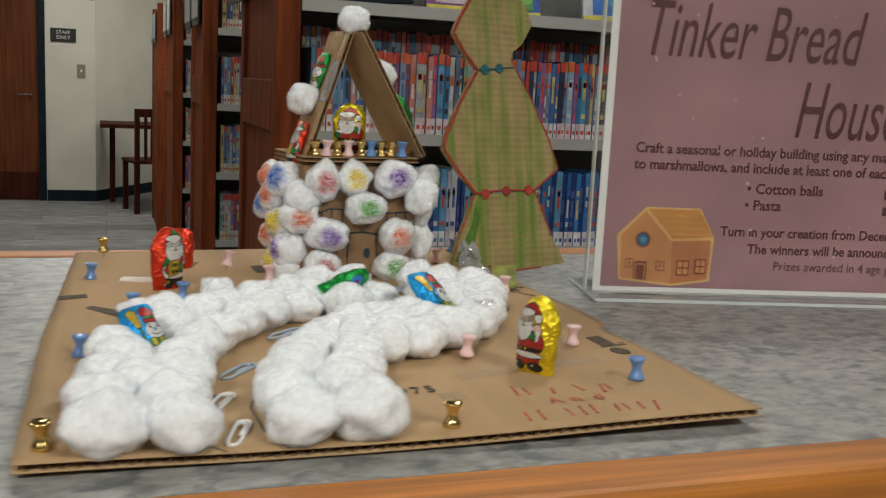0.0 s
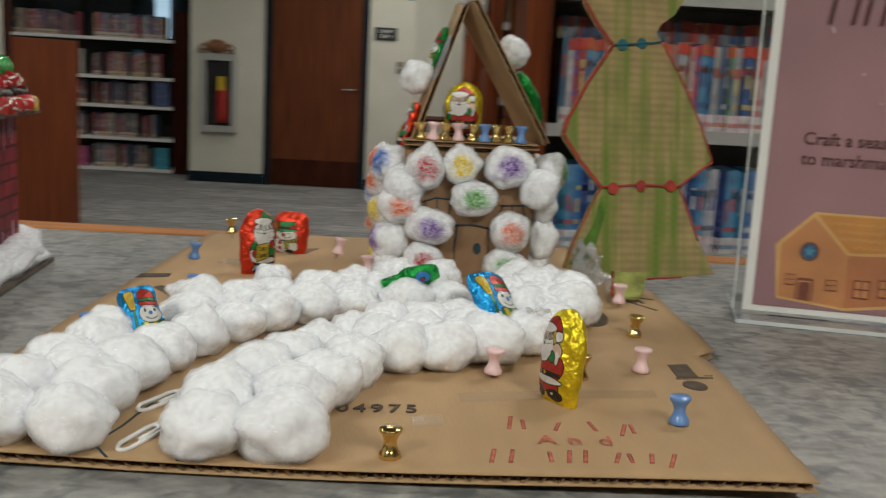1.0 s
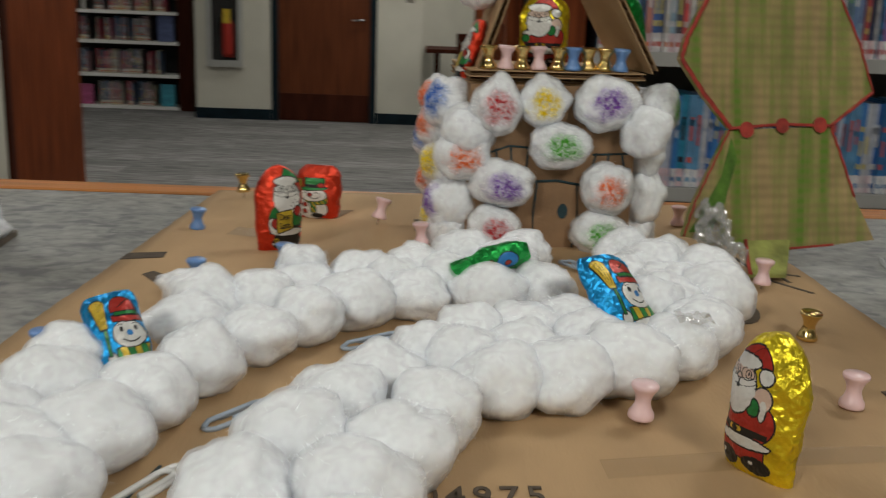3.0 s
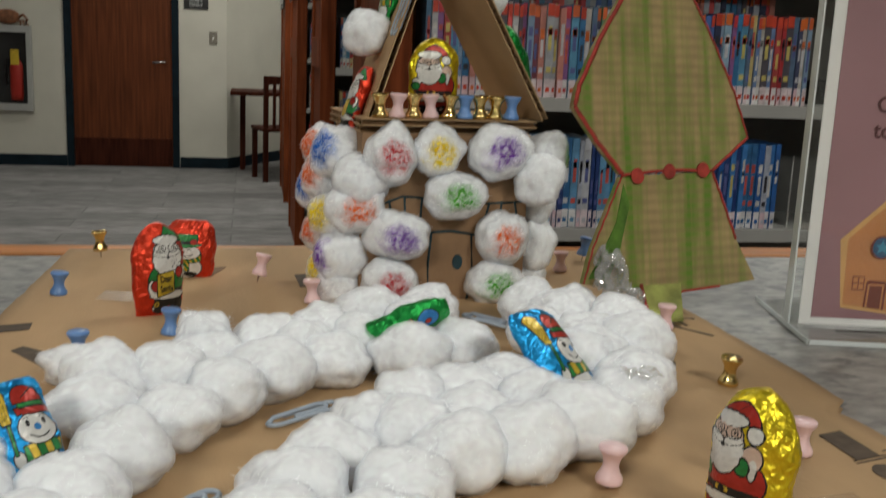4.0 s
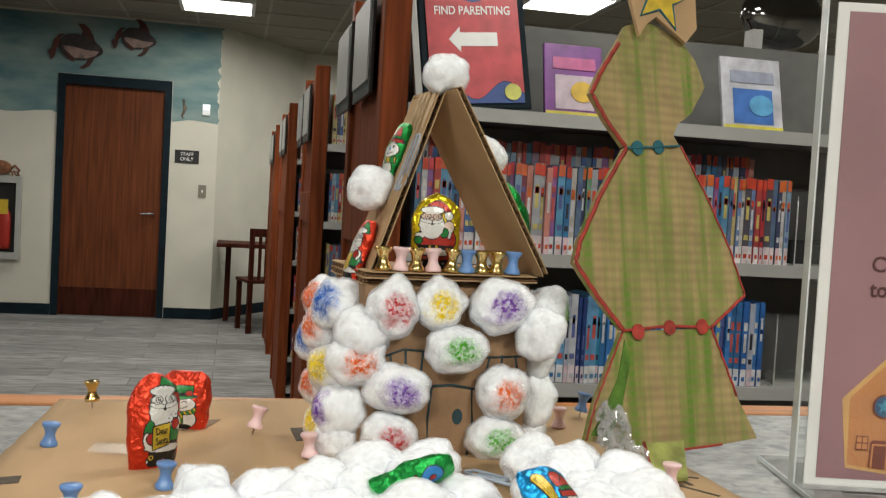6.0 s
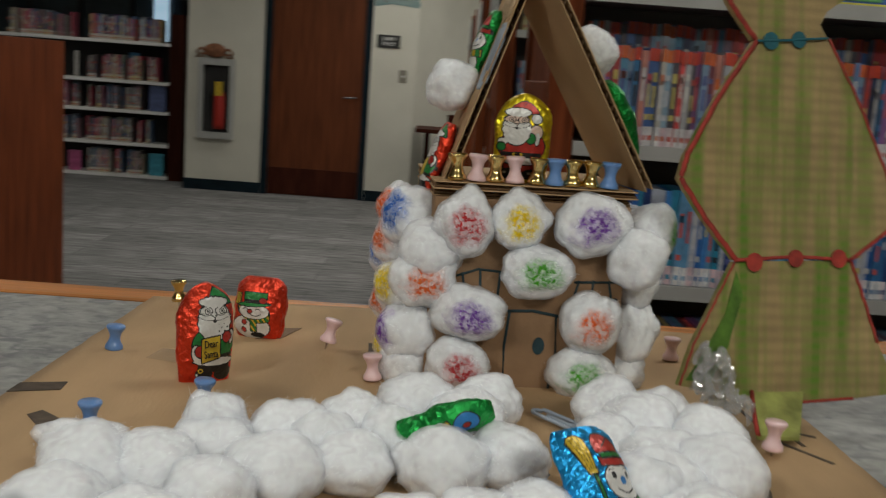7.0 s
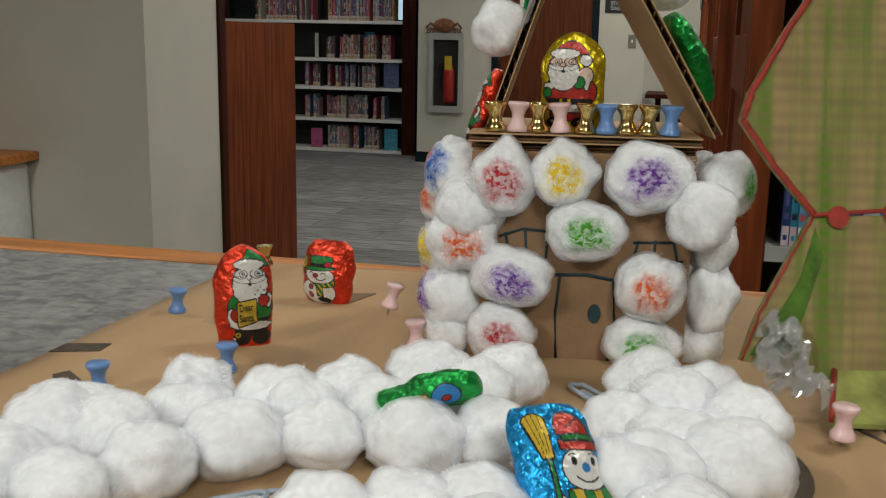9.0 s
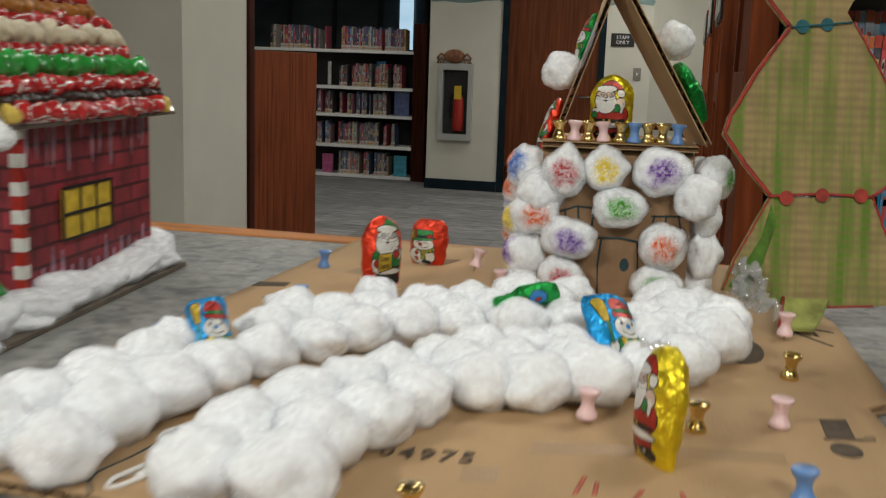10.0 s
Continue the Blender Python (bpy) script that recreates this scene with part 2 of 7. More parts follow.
def brick_paper_material():
    m = mat("red_brick_paper", (0.25, 0.024, 0.035), 0.55, 0, 0.3, 40, 0.05, 400)
    nt = m.node_tree
    b = nt.nodes["Principled BSDF"]
    tc = nt.nodes.new("ShaderNodeTexCoord")
    mp = nt.nodes.new("ShaderNodeMapping")
    mp.inputs["Rotation"].default_value = (radians(90), 0, radians(90))
    sep = nt.nodes.new("ShaderNodeSeparateXYZ")
    com = nt.nodes.new("ShaderNodeCombineXYZ")
    sm = nt.nodes.new("ShaderNodeMath")
    nt.links.new(tc.outputs["Object"], sep.inputs[0])
    nt.links.new(sep.outputs[0], sm.inputs[0])
    nt.links.new(sep.outputs[1], sm.inputs[1])
    nt.links.new(sm.outputs[0], com.inputs[0])
    nt.links.new(sep.outputs[2], com.inputs[1])
    nt.nodes.remove(mp)
    br = nt.nodes.new("ShaderNodeTexBrick")
    br.inputs["Scale"].default_value = 1.0
    br.inputs["Brick Width"].default_value, br.inputs["Row Height"].default_value = 0.026, 0.0125
    br.inputs["Mortar Size"].default_value = 0.0012
    br.inputs["Color1"].default_value, br.inputs["Color2"].default_value = (0.85, 0.85, 0.85, 1), (1.2, 1.2, 1.2, 1)
    br.inputs["Mortar"].default_value = (0.3, 0.3, 0.4, 1)
    nt.links.new(com.outputs[0], br.inputs["Vector"])
    mx = nt.nodes.new("ShaderNodeMix")
    mx.data_type, mx.blend_type = "RGBA", "MULTIPLY"
    mx.inputs["Factor"].default_value = 1
    base = b.inputs["Base Color"].links[0].from_socket
    nt.links.new(base, mx.inputs["A"])
    nt.links.new(br.outputs["Color"], mx.inputs["B"])
    nt.links.new(mx.outputs["Result"], b.inputs["Base Color"])
    return m


def painted_tree_material():
    """Brown corrugated card brushed with uneven green strokes over faint flute lines."""
    m = mat("green_brushed_card", (0.36, 0.26, 0.12), 0.85, 0, 0.15, 50, 0.2, 700)
    nt = m.node_tree
    b = nt.nodes["Principled BSDF"]
    tc = nt.nodes.new("ShaderNodeTexCoord")
    mp = nt.nodes.new("ShaderNodeMapping")
    mp.inputs["Scale"].default_value = (1.0, 1.0, 0.07)
    nt.links.new(tc.outputs["Object"], mp.inputs["Vector"])
    n = nt.nodes.new("ShaderNodeTexNoise")
    n.inputs["Scale"].default_value, n.inputs["Detail"].default_value = 105, 5
    nt.links.new(mp.outputs[0], n.inputs["Vector"])
    r = nt.nodes.new("ShaderNodeMapRange")
    r.inputs["From Min"].default_value, r.inputs["From Max"].default_value = 0.4, 0.66
    nt.links.new(n.outputs["Fac"], r.inputs["Value"])
    w = nt.nodes.new("ShaderNodeTexWave")
    w.bands_direction = "Z"
    w.inputs["Scale"].default_value, w.inputs["Distortion"].default_value = 55, 0.6
    nt.links.new(tc.outputs["Object"], w.inputs["Vector"])
    wr = nt.nodes.new("ShaderNodeMapRange")
    wr.inputs["To Min"].default_value, wr.inputs["To Max"].default_value = 0.7, 1.0
    nt.links.new(w.outputs["Fac"], wr.inputs["Value"])
    mu = nt.nodes.new("ShaderNodeMath")
    mu.operation = "MULTIPLY"
    nt.links.new(r.outputs[0], mu.inputs[0])
    nt.links.new(wr.outputs[0], mu.inputs[1])
    mx = nt.nodes.new("ShaderNodeMix")
    mx.data_type = "RGBA"
    mx.inputs["B"].default_value = (0.1, 0.2, 0.015, 1)
    base = b.inputs["Base Color"].links[0].from_socket
    nt.links.new(base, mx.inputs["A"])
    nt.links.new(mu.outputs[0], mx.inputs["Factor"])
    hs = nt.nodes.new("ShaderNodeHueSaturation")
    fl = nt.nodes.new("ShaderNodeMapRange")
    fl.inputs["To Min"].default_value, fl.inputs["To Max"].default_value = 0.87, 1.05
    nt.links.new(w.outputs["Fac"], fl.inputs["Value"])
    nt.links.new(fl.outputs[0], hs.inputs["Value"])
    nt.links.new(mx.outputs["Result"], hs.inputs["Color"])
    nt.links.new(hs.outputs[0], b.inputs["Base Color"])
    return m


M = {
    "card": mat("brown_cardboard", (0.43, 0.28, 0.145), 0.82, 0, 0.1, 25, 0.12, 600, (1, 0.3, 1)),
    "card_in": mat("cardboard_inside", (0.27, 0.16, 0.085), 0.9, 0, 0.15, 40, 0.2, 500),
    "flute": mat("cardboard_fluting", (0.28, 0.17, 0.09), 0.95, 0, 0.15, 80, 0.1, 600),
    "cotton": cotton_material("white_cotton"),
    "fibre": fibre_material(),
    "haze": fibre_material("cotton_haze", thin=0.42),
    "laminate": laminate_material(),
    "oak": mat("oak_trim", (0.52, 0.185, 0.03), 0.5, 0, 0.28, 9, 0.1, 300, (0.6, 14, 14)),
    "wood": mat("cherry_wood", (0.185, 0.045, 0.015), 0.55, 0, 0.3, 6, 0.06, 200, (7, 7, 0.5), spec=0.06),
    "wood_dark": mat("dark_wood", (0.05, 0.013, 0.007), 0.55, 0, 0.3, 6, 0.06, 200, (7, 7, 0.5), spec=0.06),
    "door": mat("door_veneer", (0.125, 0.035, 0.012), 0.45, 0, 0.25, 5, 0.03, 200, (8, 8, 0.4), spec=0.15),
    "carpet": carpet_material(),
    "wall": mat("beige_wall", (0.57, 0.55, 0.47), 0.85, 0, 0.04, 3, 0.05, 250),
    "ceiling": mat("ceiling_tile", (0.3, 0.275, 0.22), 0.95, 0, 0.1, 60, 0.3, 400),
    "navy": mat("navy_trim", (0.006, 0.014, 0.02), 0.6, 0, 0.2, 10, 0.02, 300, spec=0.12),
    "steel": mat("grey_shelf_metal", (0.38, 0.38, 0.36), 0.45, 0.1, 0.06, 8, 0.03, 500),
    # near black: shade inside shelves and cabinet put into the colour; also dark fittings
    "dark_and_shade": mat("dark_metal_and_shade", (0.02, 0.02, 0.02), 0.8, 0.0, 0.15, 8, 0.03, 500),
    "shelf_back": mat("grey_shelf_back", (0.15, 0.15, 0.14), 0.6, 0.0, 0.15, 8, 0.03, 500),
    "white": mat("white_paint", (0.78, 0.78, 0.76), 0.55, 0, 0.04, 30, 0.03, 500),
    "paper": mat("white_paper", (0.8, 0.79, 0.77), 0.7, 0, 0.03, 30, 0.03, 900),
    "pink": mat("mauve_print", (0.35, 0.185, 0.205), 0.6, 0, 0.16, 7, 0.02, 500),
    "maroon": mat("maroon_ink", (0.09, 0.02, 0.025), 0.6, 0, 0.1, 50, 0.02, 500),
    "clear": clear("clear_acrylic"),
    "film": clear("cellophane", 0.12, (0.98, 0.98, 0.98), 0.3, 0.16),
    "gold": mat("gold_metal", (0.78, 0.57, 0.22), 0.17, 1.0, 0.1, 90, 0.02, 300),
    "pin_pink": mat("pink_plastic", (0.82, 0.57, 0.58), 0.3, 0, 0.05, 90, 0.01, 300, coat=0.3),
    "pin_blue": mat("blue_plastic", (0.13, 0.27, 0.58), 0.3, 0, 0.05, 90, 0.01, 300, coat=0.3),
    "needle": mat("steel_needle", (0.5, 0.5, 0.5), 0.25, 1.0, 0.05, 90, 0.01, 300),
    "clip_white": mat("white_vinyl", (0.75, 0.75, 0.74), 0.4, 0, 0.04, 90, 0.01, 300),
    "clip_blue": mat("grey_blue_vinyl", (0.33, 0.39, 0.47), 0.4, 0, 0.06, 90, 0.01, 300),
    "pen": mat("dark_teal_marker", (0.012, 0.04, 0.05), 0.7, 0, 0.3, 200, 0.05, 600),
    "ink_brown": mat("brown_box_print", (0.085, 0.06, 0.04), 0.8, 0, 0.25, 150, 0.05, 600),
    "ink_red": mat("red_crayon", (0.46, 0.12, 0.075), 0.8, 0, 0.3, 250, 0.1, 600),
    "tape": clear("clear_tape", 0.35, (0.93, 0.92, 0.9), 0.008),
    "marker_red": mat("red_marker", (0.36, 0.035, 0.022), 0.7, 0, 0.25, 150, 0.05, 600),
    "marker_teal": mat("teal_marker", (0.01, 0.11, 0.14), 0.7, 0, 0.2, 150, 0.05, 600),
    "marker_yellow": mat("yellow_marker", (0.6, 0.42, 0.03), 0.75, 0, 0.2, 120, 0.05, 600),
    "tree": painted_tree_material(),
    "f_red": foil("red_foil", (0.75, 0.06, 0.025)),
    "f_yellow": foil("yellow_foil", (0.9, 0.7, 0.03)),
    "f_blue": foil("blue_foil", (0.02, 0.36, 0.78)),
    "f_green": foil("green_foil", (0.015, 0.33, 0.06)),
    "p_red": mat("red_print", (0.42, 0.03, 0.02), 0.35, 0.25, 0.15, 200, 0.15, 500),
    "p_white": mat("white_print", (0.68, 0.67, 0.64), 0.35, 0.15, 0.08, 200, 0.15, 500),
    "p_green": mat("green_print", (0.02, 0.22, 0.05), 0.35, 0.25, 0.15, 200, 0.15, 500),
    "p_black": mat("black_print", (0.012, 0.012, 0.012), 0.35, 0.1, 0.15, 200, 0.15, 500),
    "p_yellow": mat("yellow_print", (0.65, 0.45, 0.04), 0.35, 0.25, 0.15, 200, 0.15, 500),
    "p_pale": mat("pale_print", (0.62, 0.45, 0.36), 0.4, 0.1, 0.08, 200, 0.15, 500),
    "p_blue": mat("blue_print", (0.03, 0.2, 0.5), 0.35, 0.2, 0.1, 200, 0.15, 500),
}


# ---- building helpers ----
def finish(bm, smooth=True):
    bmesh.ops.recalc_face_normals(bm, faces=bm.faces[:])
    for f in bm.faces:
        f.smooth = smooth


def part(name, bm, material, parent=None, label="", smooth=False, m=None):
    """Links a bmesh as one mesh object, under a thing or a part if one is given."""
    finish(bm, smooth)
    me = bpy.data.meshes.new(name)
    bm.to_mesh(me)
    bm.free()
    for x in material if isinstance(material, (list, tuple)) else [material]:
        me.materials.append(x)
    return place(name, me, parent, label, m)


def place(name, me, parent=None, label="", m=None):
    ob = new(name, me)
    if parent:
        ob.parent = parent
    if m is not None:
        ob.matrix_basis = m
    if label:
        ob["label"] = label
    return ob


def thing(name, m, label, category, group="", kind=""):
    ob = new(name)
    ob.matrix_basis = m
    ob.empty_display_size = 0.02
    return tagged(ob, label, category, group, kind)


def box(bm, x0, x1, y0, y1, z0, z1, bevel=0.0, mi=0):
    vs = [bm.verts.new((x, y, z)) for x in (x0, x1) for y in (y0, y1) for z in (z0, z1)]
    fs = [bm.faces.new([vs[i] for i in f]) for f in ((0, 1, 3, 2), (4, 6, 7, 5), (0, 4, 5, 1), (2, 3, 7, 6), (0, 2, 6, 4), (1, 5, 7, 3))]
    for f in fs:
        f.material_index = mi
    if bevel:
        es = list({e for f in fs for e in f.edges})
        bmesh.ops.bevel(bm, geom=es, offset=bevel, segments=2, affect="EDGES", profile=0.6)
    return bm


def boxed(*a, **k):
    return box(bmesh.new(), *a, **k)


def plate(bm, outline, y0, y1, mi=0):
    """A flat shape in the x-z plane with a thickness in y."""
    a = [bm.verts.new((x, y0, z)) for x, z in outline]
    b = [bm.verts.new((x, y1, z)) for x, z in outline]
    fs = [bm.faces.new(a), bm.faces.new(b[::-1])]
    for i in range(len(a)):
        j = (i + 1) % len(a)
        fs.append(bm.faces.new((a[i], b[i], b[j], a[j])))
    for f in fs:
        f.material_index = mi
    return bm


def slab(bm, outline, z0, z1, mi=0):
    """A flat shape in the x-y plane with a thickness in z."""
    a = [bm.verts.new((x, y, z0)) for x, y in outline]
    b = [bm.verts.new((x, y, z1)) for x, y in outline]
    fs = [bm.faces.new(a), bm.faces.new(b[::-1])]
    for i in range(len(a)):
        j = (i + 1) % len(a)
        fs.append(bm.faces.new((a[i], b[i], b[j], a[j])))
    for f in fs:
        f.material_index = mi
    return bm


def lathe(bm, profile, seg=20, mi=0):
    rings = [[bm.verts.new((r * math.cos(2 * math.pi * i / seg), r * math.sin(2 * math.pi * i / seg), z)) for i in range(seg)] for r, z in profile]
    for a, b in zip(rings, rings[1:]):
        for i in range(seg):
            f = bm.faces.new((a[i], a[(i + 1) % seg], b[(i + 1) % seg], b[i]))
            f.material_index = mi
    bm.faces.new(rings[0][::-1]).material_index = mi
    bm.faces.new(rings[-1]).material_index = mi
    return bm


def tube(bm, pts, r, seg=6, closed=False, mi=0):
    pts = [Vector(p) for p in pts]
    n = len(pts)
    rings = []
    for i, p in enumerate(pts):
        a = pts[(i - 1) % n] if (closed or i) else p
        b = pts[(i + 1) % n] if (closed or i < n - 1) else p
        d = (b - a).normalized()
        u = d.cross(Vector((0, 0, 1)))
        if u.length < 1e-3:
            u = d.cross(Vector((0, 1, 0)))
        u.normalize()
        w = d.cross(u)
        rr = r[i] if isinstance(r, (list, tuple)) else r
        rings.append([bm.verts.new(p + rr * (math.cos(2 * math.pi * k / seg) * u + math.sin(2 * math.pi * k / seg) * w)) for k in range(seg)])
    for i in range(n if closed else n - 1):
        a, b = rings[i], rings[(i + 1) % n]
        for k in range(seg):
            bm.faces.new((a[k], a[(k + 1) % seg], b[(k + 1) % seg], b[k])).material_index = mi
    if not closed:
        bm.faces.new(rings[0][::-1]).material_index = mi
        bm.faces.new(rings[-1]).material_index = mi
    return bm


def oval(cx, cy, rx, ry, n=20):
    return [(cx + rx * math.cos(2 * math.pi * i / n), cy + ry * math.sin(2 * math.pi * i / n)) for i in range(n)]


def lettering(text, size, material, parent, m, xscale=1.0, shear=0.0, align="LEFT", depth=0.0002, bold=0.0, name="lettering"):
    cu = bpy.data.curves.new(name, "FONT")
    cu.body, cu.size, cu.shear, cu.align_x = text, size, shear, align
    cu.extrude, cu.offset, cu.resolution_u = depth, bold, 3
    ob = bpy.data.objects.new(name, cu)
    scene.collection.objects.link(ob)
    bpy.context.view_layer.update()
    me = bpy.data.meshes.new_from_object(ob.evaluated_get(bpy.context.evaluated_depsgraph_get()))
    bpy.data.objects.remove(ob)
    me.materials.clear()
    me.materials.append(material)
    me.transform(Matrix.Diagonal((xscale, 1, 1, 1)))
    return place(name, me, parent, "", m)


UPRIGHT = Matrix.Rotation(radians(90), 4, "X")

# ---- the room ----
def structure(name, bm, material, smooth=False, label=""):
    ob = part(name, bm, material, None, label, smooth)
    return tagged(ob, kind="structure")


X0, X1, Y0, Y1 = -6.0, 5.0, -4.0, 13.0
structure("floor", boxed(X0, X1, Y0, Y1, -0.1, 0.0), M["carpet"], label="grey streaked carpet planks")
structure("ceiling", boxed(X0, X1, Y0, Y1, CEIL, CEIL + 0.1), M["ceiling"], label="off-white ceiling tiles")
structure("wall_south", boxed(X0, X1, Y0 - 0.15, Y0, 0, CEIL), M["wall"])
structure("wall_north", boxed(X0, X1, Y1, Y1 + 0.15, 0, CEIL), M["wall"])
structure("wall_west", boxed(X0 - 0.15, X0, Y0, Y1, 0, CEIL), M["wall"])
structure("wall_east", boxed(X1, X1 + 0.15, Y0, Y1, 0, CEIL), M["wall"])

# ceiling grid bars
bm = bmesh.new()
for i in range(int((X1 - X0) / 0.61) + 1):
    box(bm, X0 + 0.19 + i * 0.61, X0 + 0.215 + i * 0.61, Y0, Y1, CEIL - 0.006, CEIL)
for i in range(int((Y1 - Y0) / 0.61) + 1):
    box(bm, X0, X1, Y0 + 0.03 + i * 0.61, Y0 + 0.055 + i * 0.61, CEIL - 0.0085, CEIL - 0.003)
structure("ceiling_grid_trim", bm, mat("ceiling_bar", (0.4, 0.37, 0.31), 0.8, 0, 0.1, 20, 0.05, 300))

diffuser_mat = mat("lit_diffuser", (0.95, 0.95, 0.93), 0.5, 0, 0.01, 30, 0.0, 300, emit=5.0)
for lx, ly, watts in TROFFERS:
    # the added alcove lamp gets the same fixture as the others
    tr = thing("ceiling_light", pose(lx, ly, CEIL), "square lit troffer lamp set in the ceiling", "ceiling light", "ceiling lights")
    bm = bmesh.new()
    for a, b, c, d in ((-0.3, 0.3, -0.3, -0.27), (-0.3, 0.3, 0.27, 0.3), (-0.3, -0.27, -0.27, 0.27), (0.27, 0.3, -0.27, 0.27)):
        box(bm, a, b, c, d, -0.035, 0)
    part("frame", bm, M["white"], tr)
    part("diffuser", boxed(-0.27, 0.27, -0.27, 0.27, -0.012, -0.003), diffuser_mat, tr, "glowing white diffuser")

# wall with the staff door
DX0, DX1, DZ, WY = -1.44, -0.575, 2.085, 9.76
bm = bmesh.new()
box(bm, -2.22, DX0 - 0.06, WY, WY + 0.2, 0, CEIL)
box(bm, DX1 + 0.06, -0.09, WY, WY + 0.2, 0, CEIL)
box(bm, DX0 - 0.06, DX1 + 0.06, WY, WY + 0.2, DZ + 0.09, CEIL)
structure("wall_door_side", bm, M["wall"], label="cream painted wall with a staff door")
bm = bmesh.new()
slab(bm, [(-0.09, WY + 0.2), (-0.09, WY + 0.02), (0.75, WY + 1.3), (0.6, WY + 1.4)], 0, CEIL)
slab(bm, [(0.75, WY + 1.3), (1.4, WY + 1.3), (1.4, WY + 1.45), (0.6, WY + 1.4)], 0, CEIL)
structure("wall_alcove", bm, M["wall"])
bm = bmesh.new()
for a, b in ((-2.23, DX0 - 0.065), (DX1 + 0.065, -0.085)):
    box(bm, a, b, WY - 0.015, WY + 0.001, 0, 0.1)
slab(bm, [(-0.085, WY), (-0.078, WY - 0.014), (0.765, WY + 1.285), (0.75, WY + 1.298)], 0, 0.1)
structure("baseboard", bm, M["navy"], label="dark navy rubber skirting")
door = structure("door_1", boxed(DX0, DX1, WY + 0.02, WY + 0.065, 0.005, DZ), M["door"], label="closed reddish-brown wooden staff door")
bm = bmesh.new()
box(bm, DX0 - 0.06, DX0, WY - 0.02, WY + 0.12, 0, DZ + 0.09)
box(bm, DX1, DX1 + 0.06, WY - 0.02, WY + 0.12, 0, DZ + 0.09)
box(bm, DX0, DX1, WY - 0.02, WY + 0.12, DZ, DZ + 0.09)
part("door_frame", bm, M["navy"], door, "dark navy metal frame")
part("kick_plate", boxed(DX0 + 0.01, DX1 - 0.01, WY + 0.012, WY + 0.019, 0.01, 0.26), M["wood_dark"], door, "dark kick plate")
bm = bmesh.new()
tube(bm, [(DX1 - 0.06, WY + 0.02, 0.96), (DX1 - 0.06, WY - 0.04, 0.96), (DX1 - 0.17, WY - 0.045, 0.955)], 0.011, 8)
part("handle", bm, M["needle"], door, "brushed steel lever handle", True)

# mural of the sea, painted above the door
bm = bmesh.new()
top, low = CEIL - 0.02, 1.82
edge = [(-2.21 + i * 0.132, low + 0.05 * noise.noise(Vector((i * 0.9, 3.1, 0)))) for i in range(17)]
edge = [p for p in edge if not (DX0 - 0.065 < p[0] < DX1 + 0.065)]
left = [p for p in edge if p[0] < -1.4]
right = [p for p in edge if p[0] > -0.6]
outline = [(-2.21, top)] + left + [(DX0 - 0.065, low), (DX0 - 0.065, DZ + 0.095), (DX1 + 0.065, DZ + 0.095), (DX1 + 0.065, low)] + right + [(-0.1, low)] + [(-0.1 + 0.035 * noise.noise(Vector((i * 0.8, 7.7, 0))), low + (top - low) * i / 30) for i in range(1, 30)] + [(-0.06, top)]
plate(bm, outline, WY - 0.004, WY - 0.001)
structure("mural_trim", bm, mat("sea_mural_paint", (0.045, 0.11, 0.125), 0.8, 0, 0.4, 3.2, 0.03, 300, (0.6, 1, 1.8), second=(0.24, 0.31, 0.29)), label="painted sea mural in misty teal")


def fish(x, z, s):
    t = thing("fish_cutout", pose(x, WY - 0.012, z, 0, 6, 0), "dark brown fish cut-out with pale belly fixed on the mural wall", "wall decoration", "fish on the wall")
    back, fin = mat("fish_brown", (0.035, 0.025, 0.025), 0.6, 0, 0.5, 12, 0.1, 200), mat("fish_fin", (0.07, 0.018, 0.012), 0.6, 0, 0.4, 12, 0.1, 200)
    bm = bmesh.new()
    plate(bm, [(0.5 * s * math.cos(a) * (1.05 if math.cos(a) > 0 else 1), 0.31 * s * math.sin(a) * (1 - 0.3 * math.cos(a))) for a in [i * math.pi / 14 for i in range(28)]], -0.01, 0.006)
    part("body", bm, back, t)
    bm = bmesh.new()
    plate(bm, [(-0.42 * s, -0.02 * s), (-0.2 * s, 0.0), (0.1 * s, -0.03 * s), (0.44 * s, -0.02 * s), (0.36 * s, -0.14 * s), (0.15 * s, -0.24 * s), (-0.15 * s, -0.28 * s), (-0.33 * s, -0.19 * s)], -0.0125, -0.0105)
    part("belly", bm, mat("fish_belly", (0.3, 0.21, 0.18), 0.6, 0, 0.4, 12, 0.1, 200), t, "pale belly")
    for name, pts in (("tail", [(-0.45, 0.02), (-0.52, 0.16), (-0.42, 0.28), (-0.56, 0.24), (-0.66, 0.08), (-0.68, -0.12), (-0.76, -0.2), (-0.66, -0.42), (-0.58, -0.3), (-0.56, -0.1)]),
                      ("top_fin", [(-0.04, 0.24), (-0.02, 0.42), (-0.16, 0.58), (0.0, 0.6), (0.14, 0.5), (0.24, 0.36), (0.3, 0.22)]),
                      ("lower_fin", [(0.2, -0.2), (0.16, -0.36), (0.02, -0.5), (0.14, -0.5), (0.26, -0.4), (0.36, -0.16)]),
                      ("side_fin", [(-0.36, -0.12), (-0.28, -0.32), (-0.1, -0.38), (-0.14, -0.26)])):
        bm = bmesh.new()
        plate(bm, [(u * s, v * s) for u, v in pts], -0.014 if name == "side_fin" else -0.006, -0.0128 if name == "side_fin" else 0.004)
        part(name, bm, fin, t, "reddish-brown fin")


fish(-1.32, 2.41, 0.36)
fish(-0.83, 2.53, 0.30)

